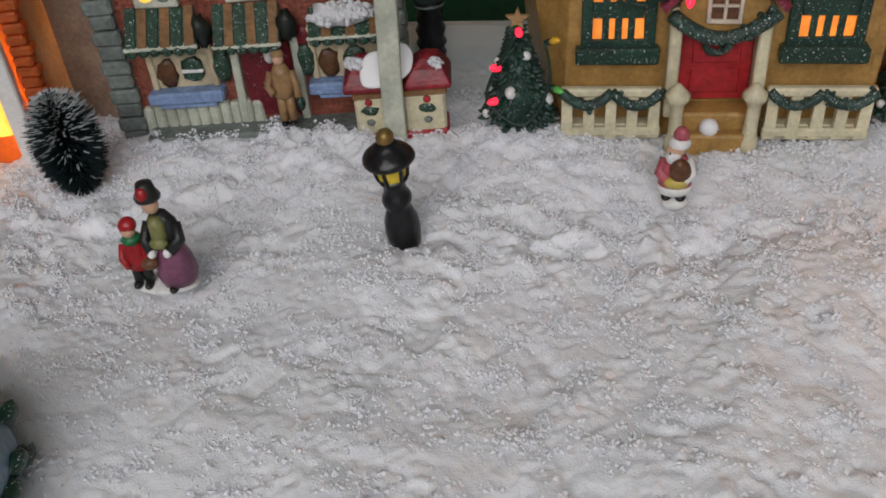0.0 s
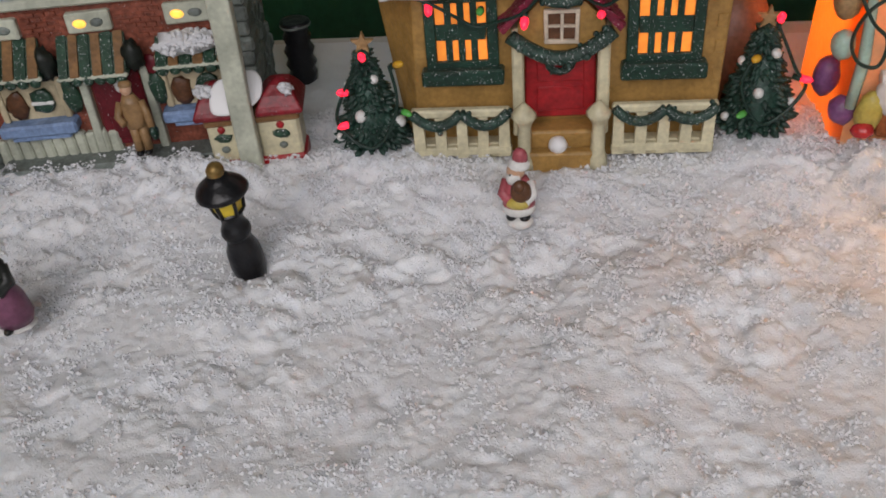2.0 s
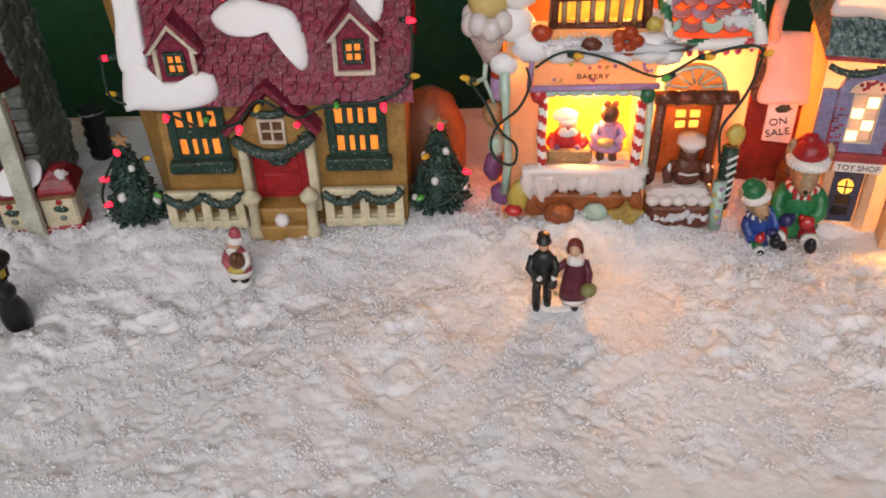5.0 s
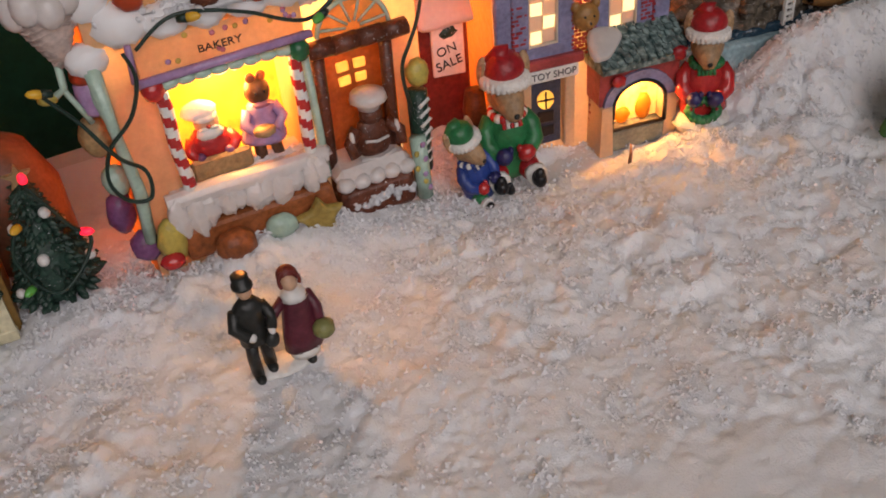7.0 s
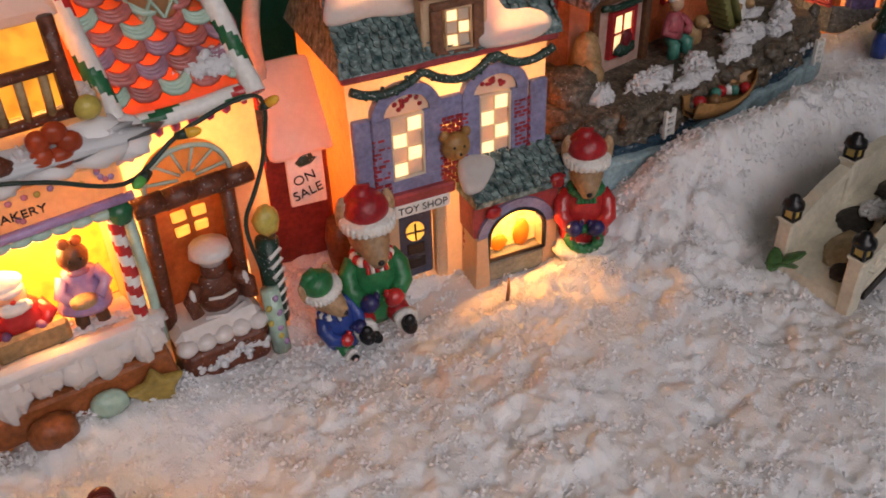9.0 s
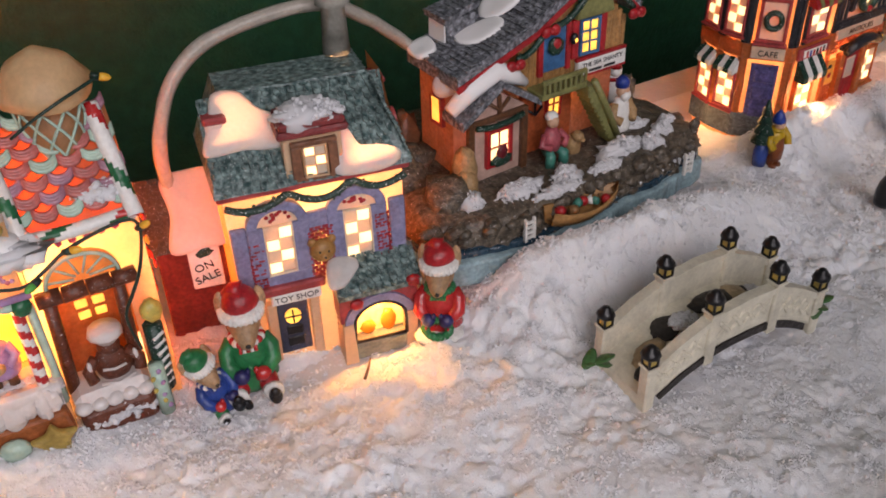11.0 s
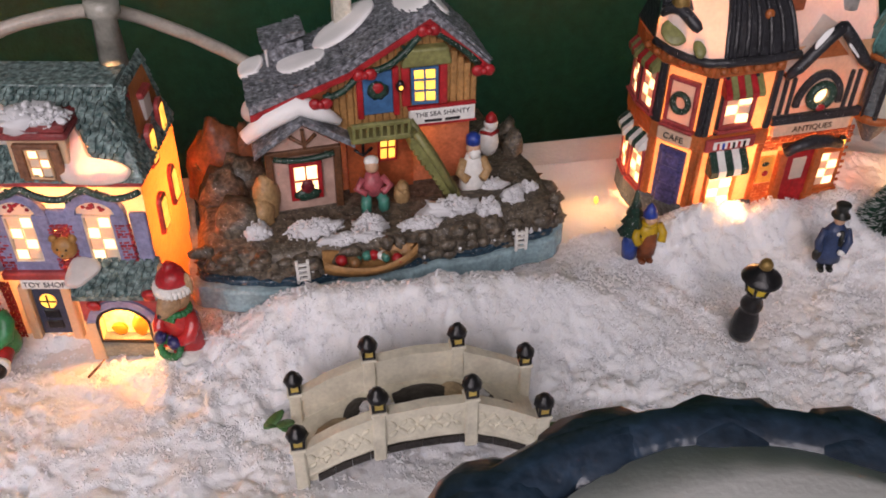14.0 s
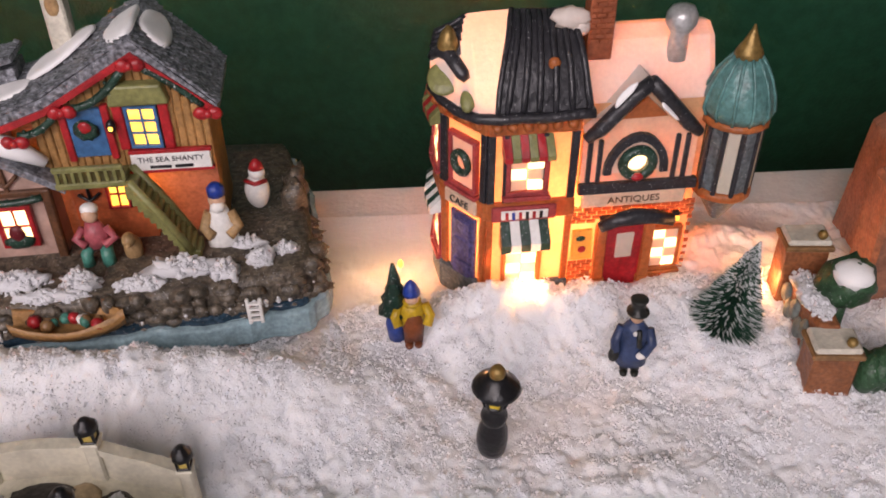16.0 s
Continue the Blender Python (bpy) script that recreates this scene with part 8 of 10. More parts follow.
    rf = part("bay_roof", r, [TIMBER, PADC], th, "black ribbed roof with glowing painted snow tinted as if lamplit")
    ribs = Shape()
    for k in range(6):
        a, b = 0.685 + 0.06 * k, 0.79 + 0.04 * k
        ribs.tube([slope(a + (b - a) * t, t, 0.02) for t in np.linspace(0.02, 0.98, 9)], [0.16, 0.2, 0.19, 0.2, 0.19, 0.2, 0.19, 0.18, 0.12], 6)
    for k in range(4):
        ribs.tube([slope(0.02 + 0.02 * k + (0.3 + 0.03 * k) * t, 0.62 + 0.09 * k + 0.1 * t, 0.0) for t in np.linspace(0, 1, 7)], 0.15, 6)
    pieces("roof_rib", ribs, TIMBER, rf)
    part("roof_rail", Shape().tube([slope(t, -0.02, 0.05) for t in np.linspace(0, 1, 25)], 0.30, 8), TIMBER, rf, "black roof rail")
    part("snow_edge", Shape().tube([slope(0.64 + 0.12 * t, t, 0.03) for t in np.linspace(0, 1, 11)], 0.16, 7), TIMBER, rf)
    part("eyebrow", Shape().tube([slope(u, v, 0.12) for u, v in ((0.02, 0.42), (0.09, 0.53), (0.18, 0.58), (0.27, 0.55), (0.34, 0.45), (0.40, 0.34), (0.43, 0.29))], [0.2, 0.32, 0.38, 0.4, 0.42, 0.4, 0.22], 9), TIMBER, rf, "black eyebrow moulding")

    def disc(u, v, rx, rz, thick):
        c, m = slope(u, v, 0.0), Matrix.Rotation(radians(-48), 4, "X")
        return Shape().blob((0, 0, 0), (rx, thick, rz), 0, 9, 16, 0.05, 3, Matrix.Translation(c) @ Matrix.Rotation(radians(-22 * (1 - u)), 4, "Z") @ m)

    part("roof_medallion", disc(0.20, 0.25, 0.92, 0.95, 0.22), OLIVE, rf, "mottled olive oval medallion")
    part("roof_medallion", disc(0.43, 0.12, 0.45, 0.7, 0.3), OLIVE, rf)
    fc = slope(0.27, 0.66, 0.1)
    part("roof_finial", Shape().lathe([(0.55, -0.5), (0.6, 0.1), (0.4, 0.7), (0.12, 1.1)], 12, tuple(fc)), BRASS, rf)
    part("roof_opening", Shape().blob(tuple(slope(0.88, 0.42, 0.05)), (0.35, 0.25, 0.35), 0, 6, 9), COPPER, rf)
    SHIFT[:] = (0, 0, 0)
    mr = Shape().prism([(0.1, 12.2), (1.3, 14.6), (2.4, 16.3), (3.4, 16.8), (4.4, 16.6), (8.3, 12.4)], -0.9, 7.4, 0, "x")
    part("main_roof", mr, PADC, th, "smooth snow covered glowing roof tinted as if lamplit", bevel=0.5)
    ch = Shape().box(-0.3, 1.1, 1.4, 2.8, 15.6, 19.2, 0.08)
    chm = part("chimney", ch, REDBRICK3, th, "brick chimney with a grey pot")
    pieces("brick", Shape().bricks(-0.25, 1.05, 16.6, 19.1, 1.4, 0.55, 0.3, 0.08), REDBRICK3, chm)
    part("chimney_pot", Shape().lathe([(0.95, 19.2), (1.0, 19.6), (0.7, 19.8), (0.7, 20.8)], 12, (0.4, 2.1, 0)), STONE, chm)
    part("chimney_snow", Shape().blob((-1.2, 1.8, 18.0), (1.15, 0.6, 0.6), 0, 10, 14, 0.25, 2).blob((-0.7, 1.7, 17.5), (0.6, 0.4, 0.55), 0, 8, 12, 0.2, 2), PADC, chm)
    part("flue_pipe", Shape().lathe([(0.55, 15.2), (0.5, 16.7), (0.62, 16.9), (0.85, 17.3), (0.84, 17.8), (0.6, 18.2), (0.1, 18.35)], 18, (4.95, 1.9, 0)), SILVER, th, "silver flue pipe")
    # turret
    tc = (8.3, 0.1)
    t = Shape().lathe([(0.3, 5.4), (0.8, 6.3), (1.45, 7.4), (1.45, 12.7)], 16, (*tc, 0), smooth=False)
    tr = part("turret", t, GREYSLATE, th, "grey slate turret")
    pn = Shape()
    for k in range(4):
        a = -2.55 + k * 0.62
        mm = Matrix.Translation((tc[0], tc[1], 0)) @ Matrix.Rotation(a + math.pi / 2, 4, "Z")
        pn.box(-0.34, 0.34, -1.6, -1.3, 8.0, 12.3, 0.05, 1 if k % 2 else 0, mm)
        pn.box(-0.52, -0.36, -1.64, -1.3, 7.8, 12.5, 0.04, 2, mm).box(0.36, 0.52, -1.64, -1.3, 7.8, 12.5, 0.04, 2, mm)
    pieces("turret_panel", pn, [GREYSLATE, PANEWHITE, TIMBER], tr)
    pieces("turret_ring", Shape().lathe([(1.4, 7.3), (1.75, 7.5), (1.7, 7.9), (1.4, 8.0)], 16, (*tc, 0)).lathe([(1.4, 12.0), (1.9, 12.2), (1.85, 12.5), (1.4, 12.6)], 16, (*tc, 0)), COPPER, tr)
    dm = Shape().lathe([(1.7, 12.5), (1.95, 13.0), (1.85, 13.8), (1.45, 14.9), (1.0, 15.6), (0.7, 16.0)], 18, (*tc, 0), smooth=True)
    dr = Shape()
    for k in range(12):
        a = k * math.pi / 6
        dr.tube([(tc[0] + r_ * math.cos(a), tc[1] + r_ * math.sin(a), z) for r_, z in ((1.73, 12.5), (1.98, 13.0), (1.88, 13.8), (1.48, 14.9), (1.03, 15.6), (0.72, 16.0))], 0.1, 5)
    pieces("dome_rib", dr, TEAL, part("dome", dm, TEAL, tr, "ribbed teal dome"))
    part("spire", Shape().lathe([(0.78, 15.95), (0.74, 16.25), (0.48, 16.7), (0.18, 17.4), (0.05, 17.8)], 14, (*tc, 0)), BRASS, tr, "gold spire")
    part("front_step", Shape().box(0.2, 5.2, -1.7, -0.2, -0.3, 0.9, 0.15), GREYSLATE, th)
    return th


cafe_house()

# ---- lamp posts ----
LAMPYELLOW = paint("yellow_lamp_glass", (0.75, 0.55, 0.05), 0.3, 0.12, 0.2)


def lamp_post(x, y, z, tx, ty, label):
    th = thing("street_lamp", x, y, z, 0, label, "street lamp", "lamp posts")
    th.matrix_world = pose(x * CM, y * CM, z * CM, tx, ty, 20)
    part("post", Shape().lathe([(0.72, -0.4), (0.8, 0.0), (0.84, 0.6), (0.78, 1.3), (0.6, 1.85), (0.55, 2.0), (0.66, 2.15), (0.72, 2.4), (0.66, 2.65), (0.55, 2.8), (0.5, 3.1), (0.55, 3.35), (0.68, 3.5), (0.7, 3.6)], 18), BLACK, th, "black turned post")
    part("glass", Shape().lathe([(0.62, 3.55), (0.82, 4.6)], 6, smooth=False), LAMPYELLOW, th, "yellow lantern panes")
    for k in range(6):
        a = k * math.pi / 3
        part("lantern_bar", Shape().tube([(0.65 * math.cos(a), 0.65 * math.sin(a), 3.55), (0.86 * math.cos(a), 0.86 * math.sin(a), 4.65)], 0.1, 6), BLACK, th)
    part("cap", Shape().lathe([(0.7, 4.55), (1.14, 4.55), (1.22, 4.66), (1.12, 4.85), (0.85, 5.1), (0.55, 5.35), (0.4, 5.55)], 20), BLACK, th, "wide black cap")
    part("finial", Shape().lathe([(0.36, 5.45), (0.4, 5.65), (0.4, 5.85), (0.28, 6.05), (0.08, 6.15)], 12), BRASS, th, "gold painted finial")
    return th


lampa = lamp_post(-12.45, -3.75, -0.25, 2, -4, "black street lamp with yellow panes leaning in the snow")
lampb = copy_thing(lampa, pose(0.8115, -0.0105, 0.0035, 4, -3, 50))
tagged(lampb, "black street lamp with yellow panes in front of the cafe")

# ---- footbridge ----
IVORY = paint("ivory_bridge_paint", (0.74, 0.70, 0.57), 0.4, 0.08, 0.22)
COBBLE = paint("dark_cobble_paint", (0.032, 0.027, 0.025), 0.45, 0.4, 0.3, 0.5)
LEAF = paint("leaf_green_paint", (0.06, 0.16, 0.05), 0.4, 0.3)


def footbridge():
    th = thing("arched_footbridge", 59.6, -5.75, 0.0, 0.5, "ivory arched toy footbridge with lantern posts and dark cobbles", "bridge")

    def top(u):
        return float(np.interp(u, [-7.2, -6.6, -4.6, -2.4, 0.1, 2.5, 4.6, 6.5, 7.2], [2.3, 2.75, 3.85, 4.68, 4.95, 4.8, 3.85, 2.65, 2.2]))

    us = np.linspace(-6.8, 6.8, 29)
    deck = Shape()
    up = [(u, top(u) - 2.3) for u in us]
    lo = [(u, top(u) - 2.9 - (0.6 if abs(u) > 5.6 else 0)) for u in us]
    deck.prism(up + lo[::-1], -1.8, 1.8)
    part("deck", deck, IVORY, th, "ivory deck")
    ps = (-6.6, -2.4, 2.5, 6.5)
    for side in (-1.95, 1.95):
        sh = Shape()
        for a, b in zip(us[:-1], us[1:]):
            sh.prism([(a, top(a) - 2.7), (b, top(b) - 2.7), (b, top(b) - 0.5), (a, top(a) - 0.5)], side - 0.18, side + 0.18)
        for a, b in zip(us[:-1], us[1:]):
            sh.prism([(a, top(a) - 0.62), (b, top(b) - 0.62), (b, top(b) - 0.2), (a, top(a) - 0.2)], side - 0.32, side + 0.32)
        sh.tube([(u, side, top(u) - 2.55) for u in us], 0.24, 7)
        rail = part("parapet", sh, IVORY, th, "solid ivory parapet")
        s2 = side + (0.2 if side > 0 else -0.2)
        for a, b in zip(ps[:-1], ps[1:]):
            n = 4
            for i in range(n):
                u = a + 0.55 + (i + 0.5) * (b - a - 1.1) / n
                z = top(u) - 1.5
                k = (top(u + 0.4) - top(u - 0.4)) / 0.8
                pat = Shape()
                for d in (-1, 1):
                    for e in (-1, 1):
                        pat.blob((u + d * 0.27, s2, z + d * 0.27 * k + e * 0.34), (0.16, 0.11, 0.3), 0, 6, 8, 0, 1, rot(d * e * 38, "Y", (u + d * 0.27, s2, z + d * 0.27 * k + e * 0.34)))
                pat.blob((u, s2, z), (0.15, 0.13, 0.15), 0, 5, 8)
                part("flower_relief", pat, IVORY, rail)
    GL = paint("amber_lantern_glass", (0.62, 0.46, 0.12), 0.3, 0.1)
    for side in (-1.95, 1.95):
        for u in ps:
            p = part("post", Shape().box(u - 0.36, u + 0.36, side - 0.4, side + 0.4, max(top(u) - 3.6, -1.2), top(u) + 0.0, 0.1).box(u - 0.44, u + 0.44, side - 0.46, side + 0.46, top(u) - 0.12, top(u) + 0.08, 0.05), IVORY, th)
            z = top(u) + 0.05
            lan = Shape().box(u - 0.36, u + 0.36, side - 0.36, side + 0.36, z, z + 0.14, 0.04)
            for a in (-1, 1):
                for b in (-1, 1):
                    lan.box(u + a * 0.29 - 0.07, u + a * 0.29 + 0.07, side + b * 0.29 - 0.07, side + b * 0.29 + 0.07, z + 0.1, z + 0.72, 0.02)
            lan.lathe([(0.5, z + 0.66), (0.58, z + 0.76), (0.5, z + 1.02), (0.3, z + 1.16), (0.26, z + 1.32), (0.1, z + 1.4)], 8, (u, side, 0))
            part("lantern", lan, BLACK, p, "small black lantern")
            part("lantern_glass", Shape().box(u - 0.27, u + 0.27, side - 0.27, side + 0.27, z + 0.1, z + 0.7, 0.03), GL, p)
    PATCH = paint("buff_cobble_paint", (0.48, 0.36, 0.22), 0.45, 0.2, 0.3)
    for u, y, w, l, mt in ((-4.9, -0.2, 0.9, 0.75, PATCH), (-5.8, -0.9, 0.5, 0.5, COBBLE), (-3.3, 0.5, 0.7, 0.8, COBBLE), (0.2, 0.5, 1.25, 0.75, COBBLE), (-0.2, -0.9, 0.9, 0.6, COBBLE), (2.0, 0.4, 0.7, 0.8, PATCH), (3.6, 0.1, 0.75, 0.95, COBBLE), (5.3, 0.2, 0.5, 0.4, BROWN), (6.1, -0.3, 0.45, 0.35, BROWN), (-2.2, -1.0, 0.6, 0.45, COBBLE), (4.3, -1.1, 0.6, 0.4, PATCH)):
        sl = math.degrees(math.atan2(top(u + 0.3) - top(u - 0.3), 0.6))
        m = Matrix.Translation((u, y, top(u) - 2.28)) @ Matrix.Rotation(radians(-sl), 4, "Y")
        part("cobble", Shape().blob((0, 0, 0), (w * 1.2, l * 1.15, 0.17), 0, 7, 14, 0.25, 1.5, m), mt, th)
    part("deck_snow", clump_heap(-2.2, 0.1, top(-2.2) - 2.25, 0.95, 0.75, 0.35, 70, 81), FLUFF, th)
    part("deck_snow", clump_heap(3.5, 0.3, top(3.5) - 2.15, 0.4, 0.5, 0.2, 30, 82), FLUFF, th)
    # dark blocks along both arch edges, and a thin dark sheet below the deck
    for side in (-1.95, 1.95):
        for i in range(12):
            u = -5.3 + i * 0.95
            part("arch_edge_block", Shape().prism([(u - 0.46, top(u - 0.46) - 3.25), (u + 0.46, top(u + 0.46) - 3.25), (u + 0.46, top(u + 0.46) - 2.72), (u - 0.46, top(u - 0.46) - 2.72)], side - 0.3, side + 0.3), COBBLE, th, "dark block along the lower edge of the arch")
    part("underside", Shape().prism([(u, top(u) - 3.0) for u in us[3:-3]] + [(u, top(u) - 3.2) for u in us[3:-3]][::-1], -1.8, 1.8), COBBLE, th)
    for k0, (u, y) in enumerate(((-7.5, 1.2), (7.2, -2.0))):
        for k in range(4):
            a = k * 1.6 + k0
            part("leaf", Shape().blob((u + 0.45 * math.cos(a), y + 0.45 * math.sin(a), 0.9 + 0.12 * k), (0.75, 0.38, 0.09), 0, 5, 9, 0.3, 3, rot(k * 70, "Z", (u, y, 0)) @ rot(25, "Y", (u, y, 0.9))), LEAF, th)
    return th


footbridge()

# ---- figurines: each is one painted resin piece ----
NAVY = paint("navy_coat_paint", (0.035, 0.06, 0.14), 0.4, 0.2)
PLUM = paint("plum_coat_paint", (0.12, 0.02, 0.035), 0.4, 0.2)
MAUVE = paint("mauve_skirt_paint", (0.22, 0.08, 0.14), 0.38, 0.15)
BLACKCLOTH = paint("black_cloth_paint", (0.02, 0.022, 0.02), 0.4, 0.3)
MUSTARD = paint("yellow_coat_paint", (0.60, 0.38, 0.02), 0.38, 0.15)
HAIR = paint("auburn_hair_paint", (0.22, 0.06, 0.02), 0.4, 0.2)
TAN = paint("tan_coat_paint", (0.34, 0.20, 0.09), 0.4, 0.2, 0.3)
FUR = paint("mouse_fur_paint", (0.42, 0.26, 0.14), 0.5, 0.25, 0.25, 0.5)
FLEECE = paint("white_fleece_paint", (0.78, 0.76, 0.72), 0.6, 0.12, 0.15, 0.9, grain=1500)
KELLY = paint("kelly_green_paint", (0.02, 0.20, 0.07), 0.35, 0.2)
ROYAL = paint("royal_blue_paint", (0.03, 0.07, 0.30), 0.35, 0.2)
MITTEN = paint("midnight_mitten_paint", (0.03, 0.03, 0.13), 0.35, 0.2)


def santa_figure():
    s = Shape().blob((0.1, -0.2, -0.1), (0.85, 0.75, 0.35), 3, 7, 12)
    s.blob((-0.35, -0.35, 0.25), (0.34, 0.4, 0.24), 4).blob((0.45, -0.3, 0.25), (0.34, 0.4, 0.24), 4)
    s.lathe([(0.75, 0.45), (0.98, 0.6), (0.95, 0.85), (0.9, 1.2), (0.82, 1.8), (0.55, 2.3)], 16, (0, 0, 0), 0, 1, 0.85)
    s.lathe([(0.9, 0.42), (1.0, 0.55), (1.0, 0.8), (0.9, 0.88)], 16, (0, 0, 0), 3, 1.0, 0.87)
    s.blob((-0.1, -0.1, 2.65), (0.55, 0.5, 0.5), 1).blob((-0.15, -0.35, 2.4), (0.45, 0.35, 0.42), 3, 8, 10, 0.2, 3)
    s.blob((0.05, 0.05, 2.95), (0.66, 0.6, 0.36), 3, 8, 12, 0.1, 3).blob((0.12, 0.1, 3.35), (0.45, 0.42, 0.48), 0).blob((-0.3, -0.62, 2.68), 0.06, 4, 5, 6)
    s.blob((0.35, -0.7, 1.85), (0.62, 0.45, 0.6), 2).blob((0.3, -0.95, 2.25), (0.35, 0.3, 0.32), 2).blob((0.15, -0.75, 1.2), (0.7, 0.35, 0.32), 5)
    s.tube([(0.75, 0, 2.1), (0.95, -0.4, 1.6), (0.6, -0.75, 1.35)], 0.27, 8, 3).tube([(-0.7, 0, 2.1), (-0.85, -0.4, 1.5), (-0.3, -0.75, 1.3)], 0.28, 8, 0)
    s.v = [(a * 0.82, b * 0.82, c) for a, b, c in s.v]
    return single("santa_figurine", s, [PINKCOAT, SKIN, BROWN, WHITE, BLACK, LEMON], 0.05, 0.1, 0.0, -12, "small santa figurine in red coat holding a brown toy", "figurine")


def couple_figure():
    s = Shape()
    # man
    for dx, dy in ((-0.35, -0.35), (0.4, 0.15)):
        s.tube([(-1.1 + dx * 0.6, 0, 2.1), (-1.1 + dx, dy * 0.7, 1.1), (-1.1 + dx, dy, 0.2)], 0.3, 9, 0)
        s.blob((-1.1 + dx, dy - 0.2, 0.1), (0.26, 0.42, 0.2), 0)
    s.lathe([(0.7, 1.7), (0.72, 2.2), (0.66, 2.9), (0.72, 3.5), (0.4, 3.85)], 14, (-1.1, 0, 0), 0, 1, 0.7)
    s.blob((-1.1, -0.05, 4.3), (0.38, 0.38, 0.42), 1).lathe([(0.52, 4.5), (0.5, 4.62), (0.4, 4.65), (0.42, 5.0), (0.3, 5.05)], 14, (-1.1, 0, 0), 0)
    s.tube([(-1.75, 0, 3.4), (-1.95, -0.1, 2.7), (-1.4, -0.6, 2.3)], 0.28, 8, 0).blob((-1.3, -0.6, 2.3), 0.2, 2)
    s.tube([(-0.5, 0, 3.4), (-0.2, -0.3, 2.8), (-0.4, -0.6, 2.4)], 0.27, 8, 0).blob((-0.35, -0.55, 2.35), (0.2, 0.2, 0.3), 2)
    s.blob((-0.45, -0.5, 1.8), (0.35, 0.35, 0.4), 0)
    # lady
    s.lathe([(0.75, 0.35), (0.8, 0.75)], 14, (1.0, -0.2, 0), 2).blob((1.1, -0.7, 0.15), (0.24, 0.35, 0.2), 0)
    s.lathe([(0.95, 0.7), (0.9, 1.3), (0.72, 2.3), (0.6, 3.0), (0.62, 3.3), (0.35, 3.6)], 16, (1.0, -0.15, 0), 3, 1, 0.85)
    s.lathe([(0.62, 3.2), (0.55, 3.45), (0.3, 3.7)], 14, (0.98, -0.15, 0), 2).blob((0.9, -0.25, 4.05), (0.38, 0.38, 0.42), 1)
    s.blob((0.95, -0.02, 4.25), (0.5, 0.42, 0.48), 4).tube([(0.95 + 0.46 * math.cos(t) - 0.04, -0.38 + 0.1 * math.sin(t), 4.18 + 0.46 * math.sin(t)) for t in np.linspace(-0.5, math.pi + 0.5, 13)], 0.09, 6, 4)
    s.tube([(0.5, -0.1, 3.2), (0.0, -0.2, 2.8), (-0.35, -0.4, 2.6)], 0.25, 8, 3).tube([(1.55, -0.1, 3.2), (1.85, -0.3, 2.4), (1.75, -0.7, 2.0)], 0.26, 8, 3)
    s.lathe([(0.3, 1.2), (0.52, 1.45), (0.5, 1.8), (0.2, 2.0)], 12, (1.85, -0.85, 0), 5)
    s.blob((0.05, 0.1, -0.15), (1.9, 0.9, 0.25), 2, 6, 14)
    s.v = [(a * 0.88, b * 0.88, c) for a, b, c in s.v]
    return single("couple_figurine", s, [BLACKCLOTH, SKIN, WHITE, PLUM, paint("brick_red_bonnet", (0.17, 0.025, 0.02), 0.4, 0.25), OLIVE], 19.3, -2.0, -0.1, 0, "strolling couple figurine, black suit and plum coat with basket", "figurine")


